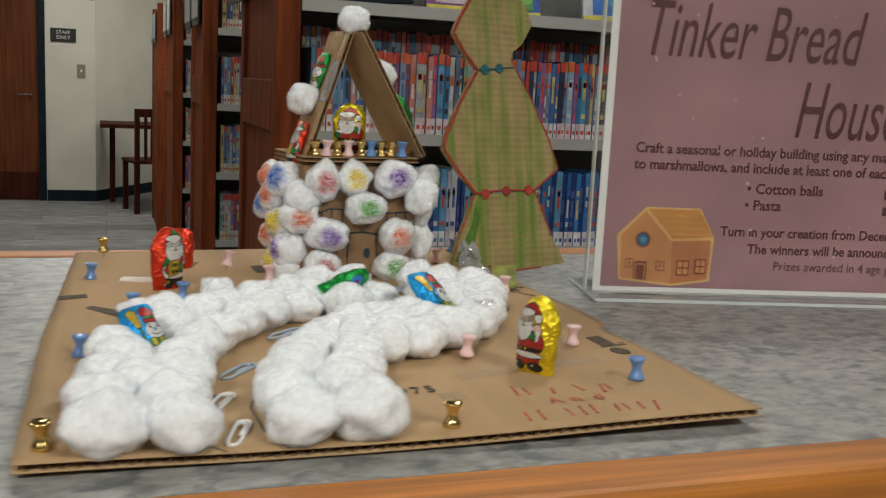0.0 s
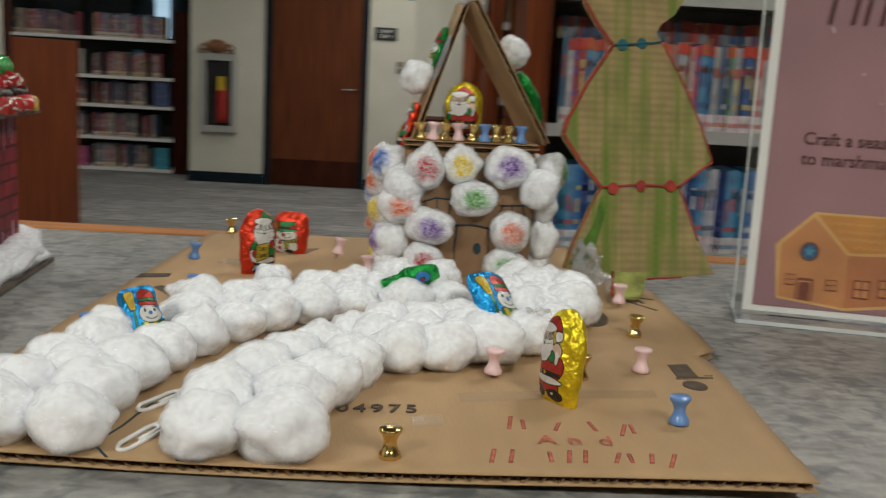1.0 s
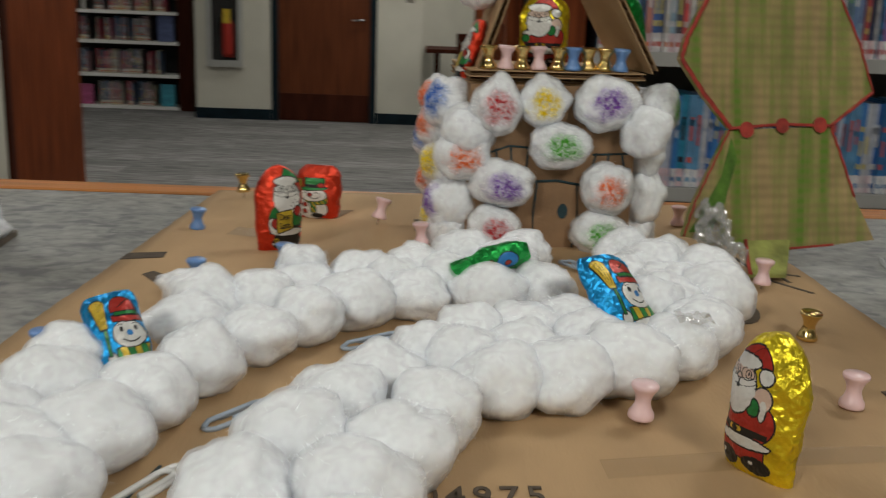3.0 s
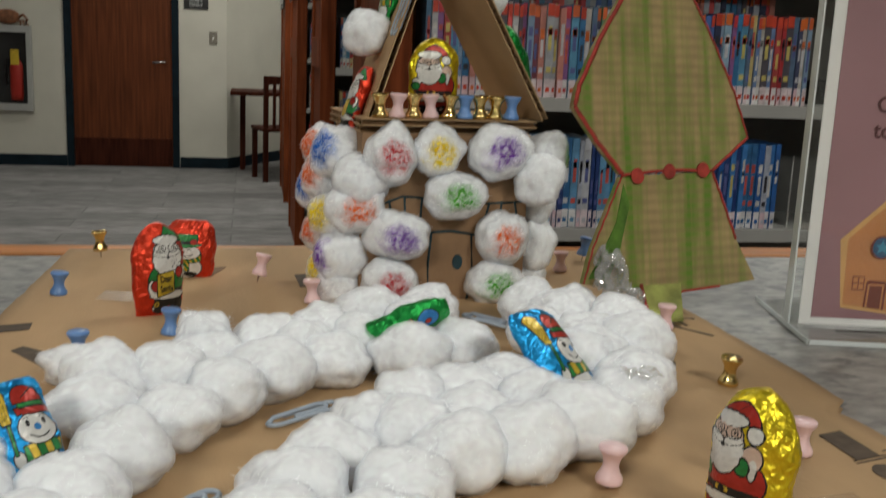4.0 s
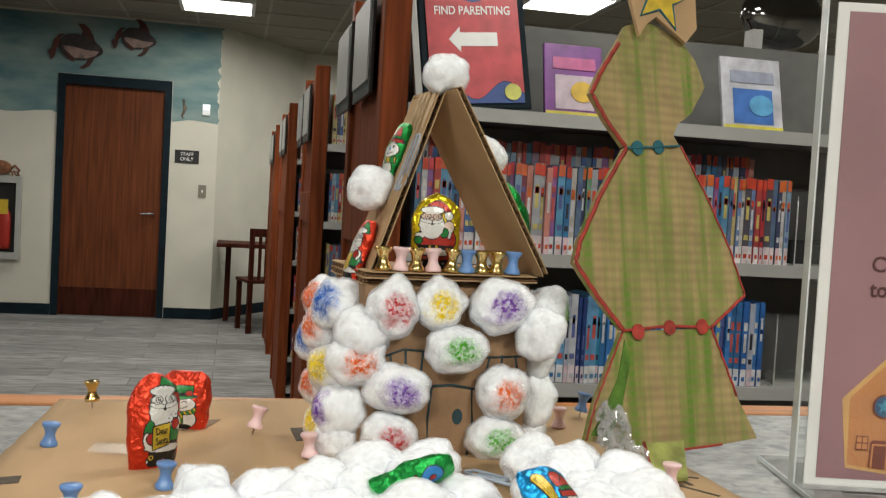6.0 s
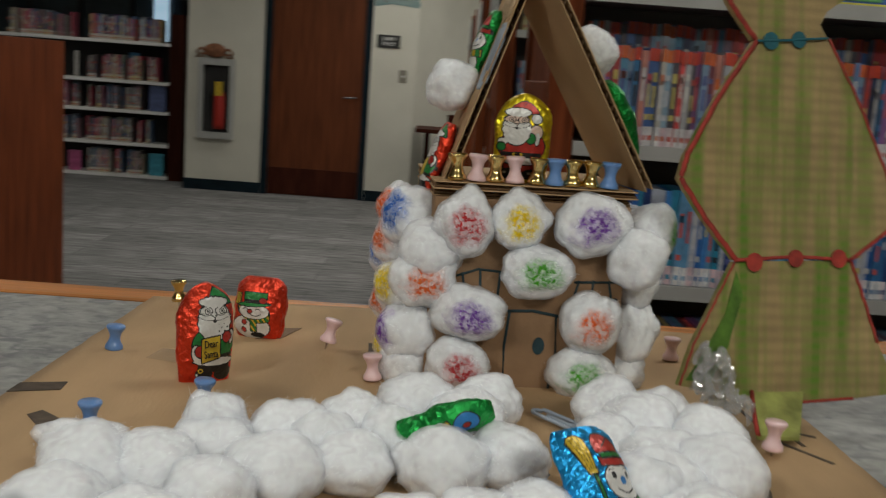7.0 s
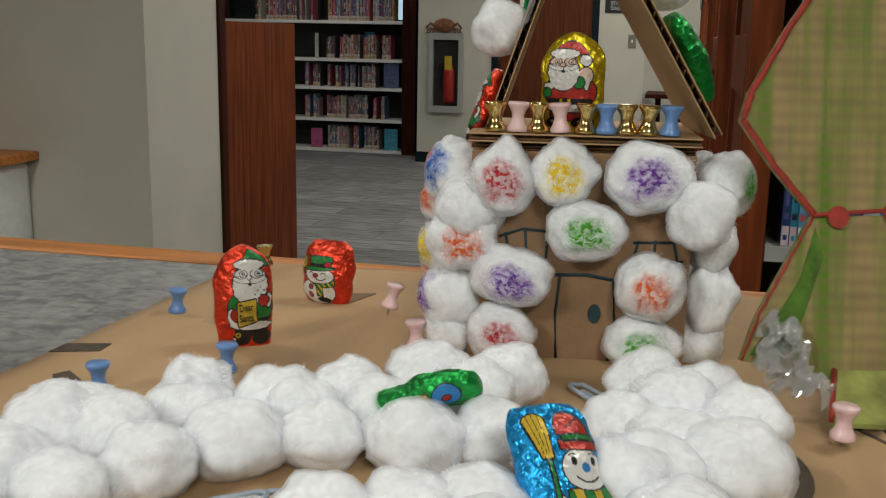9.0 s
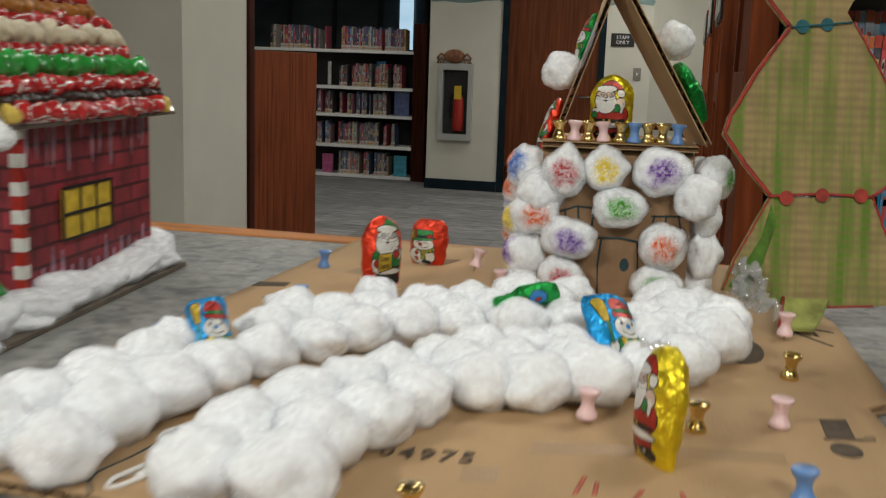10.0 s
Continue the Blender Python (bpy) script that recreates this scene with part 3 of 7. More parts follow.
sh = thing("seahorse_cutout", pose(-0.41, WY - 0.008, 1.93), "small brown seahorse cut-out on the wall", "wall decoration")
bm = bmesh.new()
tube(bm, [(0.02, 0, 0.08), (-0.005, 0, 0.085), (0.0, 0, 0.05), (0.015, 0, 0.01), (0.0, 0, -0.03), (-0.012, 0, -0.06), (0.0, 0, -0.08), (0.012, 0, -0.07)],
     [0.006, 0.014, 0.012, 0.02, 0.015, 0.009, 0.007, 0.005], 8)
part("body", bm, mat("seahorse_brown", (0.16, 0.13, 0.1), 0.7), sh, smooth=True)

st = thing("alarm_strobe", pose(-0.205, WY - 0.02, 1.95), "small white fire alarm strobe with a bright blue-white lens", "alarm")
part("housing", boxed(-0.035, 0.035, -0.01, 0.02, -0.06, 0.04, 0.004), M["white"], st)
part("lens", boxed(-0.02, 0.02, -0.03, -0.011, -0.01, 0.03, 0.004), mat("strobe_lens", (0.75, 0.85, 1.0), 0.2, 0, 0.02, 30, 0, 300, emit=1.2), st, "glowing lens")

pl = thing("door_sign", pose(-0.36, WY - 0.006, 1.5), "black plaque reading staff only beside the door", "sign")
part("plate", boxed(-0.108, 0.108, -0.005, 0.004, -0.06, 0.06, 0.002), M["p_black"], pl)
lettering("STAFF", 0.045, M["white"], pl, Matrix.Translation((0, -0.0062, 0.008)) @ UPRIGHT, align="CENTER")
lettering("ONLY", 0.045, M["white"], pl, Matrix.Translation((0, -0.0062, -0.036)) @ UPRIGHT, align="CENTER")

sw = thing("light_switch", pose(-0.21, WY - 0.004, 1.19), "grey steel light switch plate", "light switch")
part("plate", boxed(-0.036, 0.036, -0.004, 0.003, -0.058, 0.058, 0.002), mat("switch_plate", (0.22, 0.2, 0.16), 0.5, 0.3), sw)
part("toggle", boxed(-0.006, 0.006, -0.016, -0.0042, -0.012, 0.012, 0.002), M["white"], sw)

# fire extinguisher cabinet, with a crab on top of it
ex = thing("extinguisher_cabinet", pose(-1.935, WY - 0.002, 0.86), "grey metal wall cabinet with a red fire extinguisher behind glass", "fire cabinet")
bm = bmesh.new()
for a, b, c, d in ((-0.165, 0.165, 0.31, 0.37), (-0.165, 0.165, -0.37, -0.31), (-0.165, -0.125, -0.31, 0.31), (0.125, 0.165, -0.31, 0.31)):
    box(bm, a, b, -0.06, 0.0, c, d)
part("frame", bm, M["steel"], ex)
# the shade in the recess is painted as a near-black back
part("back", boxed(-0.125, 0.125, -0.006, 0.0, -0.31, 0.31), M["dark_and_shade"], ex)
gl = part("pane", boxed(-0.125, 0.125, -0.052, -0.049, -0.31, 0.31), M["clear"], ex, "clear glass pane")
gl.visible_shadow = False
bm = bmesh.new()
lathe(bm, [(0.0, -0.25), (0.05, -0.25), (0.055, -0.2), (0.055, 0.05), (0.04, 0.09), (0.018, 0.11), (0.018, 0.14), (0.0, 0.14)], 14)
bmesh.ops.translate(bm, verts=bm.verts[:], vec=(0.03, -0.028, -0.03))
bmesh.ops.scale(bm, verts=bm.verts[:], vec=(1, 0.6, 1))
part("extinguisher", bm, M["p_red"], ex, "red extinguisher bottle", True)
part("tag", boxed(-0.01, 0.06, -0.047, -0.04, 0.03, 0.16), M["p_yellow"], ex, "yellow inspection tag")
part("hose", tube(bmesh.new(), [(0.03, -0.025, 0.1), (-0.04, -0.028, 0.08), (-0.055, -0.028, -0.05), (-0.045, -0.028, -0.15)], 0.01, 8), M["p_black"], ex, smooth=True)

cr = thing("crab_figure", pose(-1.955, WY - 0.05, 1.232), "brown crab ornament sitting on the cabinet", "ornament")
bm = bmesh.new()
bmesh.ops.create_uvsphere(bm, u_segments=18, v_segments=10, radius=1, matrix=Matrix.LocRotScale((0, 0, 0.07), None, (0.105, 0.035, 0.065)))
for s in (-1, 1):
    tube(bm, [(s * 0.08, 0, 0.06), (s * 0.13, -0.01, 0.09), (s * 0.165, -0.01, 0.05), (s * 0.15, -0.01, 0.0)], [0.014, 0.012, 0.012, 0.006], 7)
    for k in range(3):
        tube(bm, [(s * 0.06, 0, 0.03), (s * (0.1 + 0.02 * k), 0, 0.04), (s * (0.11 + 0.03 * k), 0, 0.0)], 0.007, 6)
part("shell", bm, mat("crab_brown", (0.22, 0.085, 0.035), 0.7, 0, 0.35, 25, 0.3, 150), cr, smooth=True)

# chair and desk in the alcove
desk = thing("desk", pose(0.25, 9.55, 0), "brown wooden study desk against the wall", "desk")
part("desktop", boxed(-0.3, 0.75, -0.3, 0.3, 0.71, 0.745, 0.004), M["wood_dark"], desk)
for dx in (-0.22, 0.7):
    part("leg", boxed(dx, dx + 0.05, 0.15, 0.2, 0, 0.709), M["wood_dark"], desk)
ch = thing("wooden_chair", pose(0.38, 9.1, 0, 0, 0, 195), "dark brown wooden chair with a slatted back", "chair")
part("seat", boxed(-0.21, 0.21, -0.2, 0.2, 0.43, 0.46, 0.008), M["wood_dark"], ch)
for a in (-0.2, 0.16):
    part("leg", boxed(a, a + 0.04, -0.19, -0.15, 0, 0.429), M["wood_dark"], ch)
    part("leg", boxed(a, a + 0.04, 0.15, 0.19, 0, 0.429), M["wood_dark"], ch)
    part("back_post", boxed(a, a + 0.04, 0.155, 0.19, 0.461, 0.9, 0.004), M["wood_dark"], ch)
part("top_rail", boxed(-0.16, 0.16, 0.158, 0.187, 0.83, 0.9, 0.004), M["wood_dark"], ch)
for k in range(5):
    part("slat", boxed(-0.13 + k * 0.056, -0.105 + k * 0.056, 0.164, 0.18, 0.461, 0.829), M["wood_dark"], ch)

# beige wall stub, low wooden end panel and ledge beside the counter
structure("wall_stub", boxed(-4.2, -1.6, 3.62, 4.19, 0, CEIL), M["wall"], label="beige painted wall end")
structure("wall_stub_baseboard", boxed(-4.2, -1.585, 3.605, 3.619, 0, 0.1), M["navy"])
pn = thing("low_bookcase_end", pose(-1.6, 4.62, 0), "reddish-brown wooden end panel of a low bookcase", "bookcase")
part("panel", boxed(-0.025, 0.0, -0.37, 0.42, 0, 1.25, 0.003), M["wood"], pn)
part("post", boxed(-0.05, 0.012, -0.425, -0.372, 0, 1.75, 0.003), M["wood_dark"], pn, "tall dark corner post")
part("body", boxed(-1.6, -0.027, -0.3, 0.36, 0, 1.2), M["wood_dark"], pn)

lg = thing("wall_ledge", pose(-2.52, 3.3, 0.055), "wooden service ledge on a white bracket panel at the wall", "ledge")
part("top", boxed(-0.9, 0.47, -0.3, 0.318, 0.672, 0.706, 0.006), M["oak"], lg)
part("bracket", boxed(-0.9, 0.43, -0.02, 0.318, -0.05, 0.671, 0.03), M["white"], lg)
mo = thing("monitor", pose(-2.62, 3.25, 0.761), "black computer monitor standing on the ledge", "monitor")
part("screen", boxed(-0.3, 0.3, -0.03, 0.03, 0.1, 0.46, 0.008), M["p_black"], mo)
part("stand", boxed(-0.05, 0.05, -0.02, 0.02, 0.008, 0.1), M["p_black"], mo)
part("foot", boxed(-0.12, 0.12, -0.08, 0.08, 0, 0.008), M["p_black"], mo)

# dark glazing behind the far bookcase
wn = structure("window_1", boxed(-5.6, -2.4, 12.86, 12.88, 0.9, 2.6), mat("night_glass", (0.05, 0.07, 0.085), 0.08, 0, 0.3, 2, 0.0, 200), label="dark evening window glass")
for k in range(6):
    part("mullion", boxed(-5.6 + k * 0.63, -5.55 + k * 0.63, 12.83, 12.855, 0.9, 2.6), M["dark_and_shade"], wn)
structure("wall_back_partition", boxed(-6.0, -2.3, 12.9, 12.99, 0, CEIL), mat("blue_grey_wall", (0.1, 0.12, 0.13), 0.85, 0, 0.1, 4, 0.05, 250))
# a streak of light before the dark glass, made as a glowing box
lt = thing("blue_light_streak", pose(-3.32, 12.8, 1.5), "narrow pale blue streak of light drawn as a glowing strip", "window light")
part("strip", boxed(-0.09, 0.09, 0, 0.02, -0.5, 1.0), mat("pale_blue_glow", (0.45, 0.65, 0.8), 0.4, 0, 0.1, 5, 0, 300, emit=0.9), lt)

# ---- books ----
SPINES = [(0.5, 0.06, 0.06), (0.3, 0.3, 0.31), (0.16, 0.1, 0.14), (0.1, 0.16, 0.3), (0.288, 0.036, 0.036), (0.036, 0.0864, 0.238), (0.25, 0.26, 0.28), (0.0576, 0.0504, 0.0648), (0.0648, 0.194, 0.302), (0.06, 0.1, 0.16), (0.13, 0.0288, 0.0432), (0.144, 0.216, 0.302),
          (0.0864, 0.187, 0.115), (0.288, 0.317, 0.374), (0.36, 0.288, 0.115), (0.173, 0.072, 0.202), (0.0432, 0.115, 0.194), (0.346, 0.324, 0.288), (0.0288, 0.036, 0.0792), (0.36, 0.144, 0.115), (0.187, 0.288, 0.374), (0.0216, 0.072, 0.216), (0.302, 0.0216, 0.0288), (0.0144, 0.0216, 0.0576), (0.0216, 0.115, 0.245)]
BANDS = [(0.55, 0.06, 0.03), (0.55, 0.06, 0.03), (0.62, 0.13, 0.04), (0.5, 0.04, 0.05), (0.62, 0.14, 0.03), (0.55, 0.06, 0.03)]
TITLES = [(0.65, 0.63, 0.58), (0.6, 0.5, 0.15), (0.1, 0.12, 0.3), (0.55, 0.1, 0.08), (0.6, 0.6, 0.62), (0.03, 0.03, 0.04)]
LABELS = [(0.72, 0.7, 0.7), (0.7, 0.6, 0.62), (0.72, 0.72, 0.72), (0.68, 0.5, 0.54)]
PALES = [(0.4, 0.38, 0.35), (0.5, 0.2, 0.27), (0.42, 0.07, 0.11), (0.2, 0.23, 0.27), (0.5, 0.44, 0.32), (0.06, 0.05, 0.05), (0.42, 0.27, 0.3), (0.1, 0.16, 0.26), (0.12, 0.1, 0.11), (0.22, 0.25, 0.2)]
CREAM = [(0.62, 0.58, 0.4), (0.66, 0.64, 0.56), (0.6, 0.52, 0.25), (0.68, 0.66, 0.62)]
SPINES = [tuple(min(0.7, c * 1.45 + 0.01) for c in rgb) for rgb in SPINES]
BOOK_MATS = [palette("book_spine", SPINES), palette("book_band", BANDS), palette("book_title", TITLES), palette("book_label", LABELS)]
FAR_MATS = [palette("far_spine", SPINES, 0.4, True), palette("far_band", BANDS, 0.4, True), palette("far_title", TITLES, 0.4, True), palette("far_label", CREAM, 0.4, True), palette("far_pale_spine", PALES, 0.4, True)]


def book_mesh(w, h, d, band, label, seed):
    rng = random.Random(seed)
    bm = bmesh.new()
    box(bm, 0, w, 0.0012, d, 0, h, 0, 0)
    r = 0.0006
    if band:
        box(bm, r, w - r, 0, 0.0011, h * 0.87, h - r, 0, 1)
    t0 = rng.uniform(0.35, 0.55)
    box(bm, w * 0.28, w * 0.72, 0.0004, 0.0011, h * t0, h * (t0 + rng.uniform(0.15, 0.28)), 0, 2)
    t1 = rng.uniform(0.62, 0.72)
    box(bm, w * 0.2, w * 0.8, 0.0004, 0.0011, h * t1, h * (t1 + rng.uniform(0.05, 0.13)), 0, rng.choice((1, 2, 2)))
    if rng.random() < 0.6:
        box(bm, w * 0.18, w * 0.82, 0.0004, 0.0011, h * 0.27, h * 0.33, 0, 1 if rng.random() < 0.4 else 2)
    if label:
        box(bm, r, w - r, 0, 0.0011, r, h * 0.2, 0, 3)
        box(bm, w * 0.25, w * 0.75, -0.0006, -0.0002, h * 0.06, h * 0.11, 0, 1)
    finish(bm, False)
    me = bpy.data.meshes.new("book")
    bm.to_mesh(me)
    bm.free()
    for x in BOOK_MATS:
        me.materials.append(x)
    return me


KIDS = [book_mesh(w, h, 0.13, b, True, i) for i, (w, h, b) in enumerate(
    [(0.009, 0.187, 1), (0.012, 0.188, 1), (0.011, 0.19, 0), (0.014, 0.190, 1), (0.008, 0.186, 1), (0.012, 0.184, 0), (0.016, 0.192, 1), (0.012, 0.188, 1), (0.010, 0.19, 1), (0.013, 0.186, 0)])]
BLUES = palette("blue_spine", [(0.03, 0.13, 0.4), (0.05, 0.2, 0.5), (0.5, 0.52, 0.56), (0.02, 0.05, 0.18), (0.12, 0.3, 0.5), (0.04, 0.16, 0.36), (0.42, 0.46, 0.55), (0.03, 0.25, 0.4)])
KIDS_BLUE = [me.copy() for me in KIDS]
for me in KIDS_BLUE:
    me.materials[0], me.materials[1] = BLUES, BLUES
PASTEL = []
for i, (w, h) in enumerate([(0.016, 0.235), (0.011, 0.21), (0.022, 0.24), (0.013, 0.225), (0.009, 0.2), (0.018, 0.215)]):
    me = book_mesh(w, h, 0.16, 0, True, 40 + i)
    PASTEL.append(me)


FAR = {}


def row_of_books(x0, x1, y, z, meshes, seed, label, group, gap=0.0, far=""):
    """A row of single books; a far row goes into one joined object instead."""
    rng = random.Random(seed)
    x = x0
    while x < x1:
        me = rng.choice(meshes)
        w = max(v.co.x for v in me.vertices)
        at = Vector((x, y + rng.uniform(0, 0.012), z))
        if far:
            vs, fs, ms = FAR.setdefault(far, ([], [], []))
            n = len(vs)
            vs.extend(v.co + at for v in me.vertices)
            for p in me.polygons:
                fs.append([n + i for i in p.vertices])
                ms.append(4 if far == "pale" and p.material_index == 0 else p.material_index)
        else:
            ob = place("book", me, None, "", Matrix.Translation(at))
            tagged(ob, label, "book", group)
        x += w + 0.0008 + (rng.uniform(0.02, 0.06) if rng.random() < gap else 0)


def join_far_books():
    for key, (vs, fs, ms) in FAR.items():
        me = bpy.data.meshes.new("far_books")
        me.from_pydata(vs, [], fs)
        for m in FAR_MATS:
            me.materials.append(m)
        for p, k in zip(me.polygons, ms):
            p.material_index = k
        tagged(place("far_books", me), "rows of small books standing on the far shelves", "books", "", "stuff")


# ---- metal ranges with wooden end panels ----
RANGES = [(2.28, 2.90, 1.68), (4.08, 4.66, 1.67), (5.95, 6.85, 1.69), (7.8, 8.7, 1.69)]
SHELVES = (0.1, 0.28, 0.556, 0.832, 1.108, 1.404)
RX = 0.42


def shelving(y0, y1, top, x1, first):
    t = thing("book_range", pose(0, 0, 0), "grey metal book range with a reddish-brown wooden end panel", "bookshelf", "ranges of shelves")
    part("end_panel", boxed(RX - 0.045, RX - 0.012, y0 + 0.06, y1 - 0.06, 0, top - 0.0, 0.003), M["wood"], t, "reddish-brown wooden end panel")
    part("end_post", boxed(RX - 0.055, RX, y0, y0 + 0.058, 0, top + 0.03, 0.004), M["wood"], t, "wooden corner post")
    part("end_post", boxed(RX - 0.055, RX, y1 - 0.058, y1, 0, top + 0.03, 0.004), M["wood"], t, "wooden corner post")
    part("mid_rail", boxed(RX - 0.056, RX - 0.046, y0 + 0.06, y1 - 0.06, 1.1, 1.22, 0.003), M["wood"], t, "wooden rail across the panel")
    part("back_sheet", boxed(RX + 0.01, x1, y0 + 0.26, y0 + 0.275, 0.05, top - 0.05), M["shelf_back"], t, "grey back sheet")
    for z in SHELVES:
        bm = bmesh.new()
        box(bm, RX + 0.002, x1, y0 + 0.012, y0 + 0.258, z - 0.018, z)
        box(bm, RX + 0.002, x1, y0, y0 + 0.0118, z - 0.026, z + 0.002)
        part("shelf", bm, M["steel"], t, "grey metal shelf")
    for k in range(int((x1 - RX) / 0.9) + 1):
        part("upright", boxed(RX + 0.004 + k * 0.9, RX + 0.03 + k * 0.9, y0 + 0.276, y0 + 0.32, 0, top), M["steel"], t)
    part("riser", boxed(RX + 0.03, x1, y0 + 0.14, y0 + 0.255, 1.1085, 1.1625), M["dark_and_shade"], t, "dark riser on the shelf")
    part("plinth", boxed(RX + 0.002, x1, y0 + 0.02, y0 + 0.25, 0, 0.051), M["dark_and_shade"], t)
    for k in range(2):
        f = part("sign_holder", boxed(RX - 0.066, RX - 0.0565, y0 + 0.12 + k * 0.4, y0 + 0.42 + k * 0.4, top - 0.25, top - 0.03, 0.002), M["p_black"], t, "black card holder")
        part("card", boxed(RX - 0.07, RX - 0.0665, y0 + 0.135 + k * 0.4, y0 + 0.405 + k * 0.4, top - 0.22, top - 0.04), M["steel"], f, "pale grey card")
    return t


shelving(*RANGES[0], 3.0, True)
for r in RANGES[1:]:
    shelving(*r, 2.2, False)
KL = "children's book with a bright spine and white shelf label"
row_of_books(RX + 0.03, 1.27, 2.42, 1.163, KIDS, 31, KL, "", 0, "range")
row_of_books(RX + 0.03, 1.15, 2.295, 1.109, KIDS, 1, KL, "books on the near range")
row_of_books(1.155, 1.3, 2.295, 1.109, KIDS, 2, KL, "books on the near range")
row_of_books(1.5, 2.3, 2.295, 1.109, KIDS, 12, KL, "books on the near range")
row_of_books(RX + 0.03, 1.26, 2.295, 0.833, KIDS_BLUE, 3, "children's book with a blue spine and white shelf label", "books on the near range")
row_of_books(1.5, 2.3, 2.295, 0.833, KIDS_BLUE, 13, "children's book with a blue spine and white shelf label", "books on the near range")
row_of_books(RX + 0.03, 1.3, 2.295, 0.557, KIDS_BLUE, 4, KL, "", 0, "range")
for i, (y0, y1, top) in enumerate(RANGES[1:]):
    for j, z in enumerate(SHELVES[1:]):
        row_of_books(RX + 0.02, RX + (0.5, 0.35, 0.35)[i], y0 + 0.015, z + 0.001, KIDS, 20 + i * 7 + j, KL, "", 0.04, "range")
# grey bookends on the near range
for bx, bz in ((1.36, 1.108), (1.33, 0.832), (1.4, 1.404)):
    be = thing("bookend", pose(bx, 2.36, bz), "grey rounded metal bookend standing on the shelf", "bookend", "bookends")
    bm = bmesh.new()
    plate(bm, [(-0.045, 0.002), (0.045, 0.002)] + [(0.045 * math.cos(a), 0.1 + 0.06 * math.sin(a)) for a in [i * math.pi / 10 for i in range(11)]], -0.0015, 0.0015)
    part("plate", bm, M["steel"], be, m=pose(0, 0, 0, 0, 0, 60))
    part("foot", boxed(-0.03, 0.06, -0.045, 0.045, 0, 0.0015), M["steel"], be)


def face_out(x, z, w, h, tilt, colors, label, roll=0):
    t = thing("display_book", pose(x, 2.36, z, -tilt, roll, 0), label, "book", "face-out books")
    cov = part("cover", boxed(-w / 2, w / 2, 0, 0.012, 0, h, 0.002), colors[0], t)
    part("cover_panel", boxed(-w * 0.32, w * 0.34, -0.002, -0.0004, h * 0.12, h * 0.58, 0.0005), colors[1], t, "cover picture as plain blocks")
    part("cover_title", boxed(-w * 0.35, w * 0.38, -0.002, -0.0004, h * 0.66, h * 0.82), colors[2], t, "cover title bar")
    part("cover_band", boxed(-w * 0.49, w * 0.49, -0.0022, -0.0004, h * 0.01, h * 0.09), colors[3], t, "cover band")
    bm = bmesh.new()
    plate(bm, oval(w * 0.14, h * 0.36, w * 0.2, h * 0.14), -0.004, -0.0024)
    part("cover_shape", bm, colors[4], t)
    return t


cov = lambda n, c: mat(n, c, 0.35, 0, 0.2, 25, 0.02, 500)
face_out(0.805, 1.405, 0.135, 0.172, 14, [cov("violet_cover", (0.2, 0.05, 0.26)), cov("pale_block", (0.5, 0.4, 0.46)), cov("pink_block", (0.5, 0.1, 0.26)), cov("lime_block", (0.6, 0.52, 0.06)), cov("amber_block", (0.65, 0.42, 0.05))],
         "violet picture book standing face out on a shelf")
face_out(1.236, 1.405, 0.15, 0.18, 14, [cov("white_cover", (0.5, 0.5, 0.54)), cov("blue_block", (0.06, 0.16, 0.45)), cov("grey_block", (0.3, 0.32, 0.4)), cov("lemon_strip", (0.62, 0.55, 0.08)), cov("sky_block", (0.12, 0.36, 0.6))],
         "white and blue picture book standing face out on a shelf")
face_out(0.98, 1.405, 0.12, 0.14, 14, [cov("blue_cover", (0.05, 0.12, 0.4)), cov("green_block", (0.1, 0.3, 0.1)), cov("lemon_block", (0.6, 0.55, 0.1)), cov("lemon_band", (0.55, 0.5, 0.05)), cov("leaf_block", (0.2, 0.4, 0.1))],
         "blue and yellow picture book standing face out on a shelf")

ps = thing("framed_poster", pose(0.575, 2.3, 1.4045, -12, -5, 0), "blue and red framed poster reading find parenting", "sign")
part("frame", boxed(-0.115, 0.115, 0, 0.012, 0, 0.33, 0.003), M["navy"], ps, "dark blue frame")
part("side_bar", boxed(-0.133, -0.118, -0.004, 0.014, 0, 0.33, 0.002), M["steel"], ps, "silver side bar")
part("sheet", boxed(-0.1, 0.1, -0.003, -0.0004, 0.012, 0.32), cov("poster_blue", (0.03, 0.07, 0.25)), ps)
bm = bmesh.new()
plate(bm, [(-0.1 + 0.2 * i / 14, 0.04 + 0.02 * math.sin(i * 0.7)) for i in range(15)] + [(0.1 - 0.2 * i / 14, 0.25 + 0.018 * math.sin(i * 0.55 + 1)) for i in range(15)], -0.0045, -0.0032)
part("red_shape", bm, cov("poster_red", (0.5, 0.06, 0.07)), ps)
lettering("FIND PARENTING", 0.026, M["white"], ps, Matrix.Translation((0, -0.0052, 0.205)) @ UPRIGHT, xscale=0.8, align="CENTER", bold=0.0004)
bm = bmesh.new()
plate(bm, [(-0.055, 0.15), (-0.03, 0.178), (-0.03, 0.165), (0.05, 0.165), (0.05, 0.135), (-0.03, 0.135), (-0.03, 0.122)], -0.0057, -0.0047)
part("arrow", bm, M["white"], ps)
bm = bmesh.new()
plate(bm, oval(0.075, 0.035, 0.018, 0.018), -0.006, -0.0047)
part("dot", bm, cov("poster_lemon", (0.55, 0.55, 0.12)), ps)

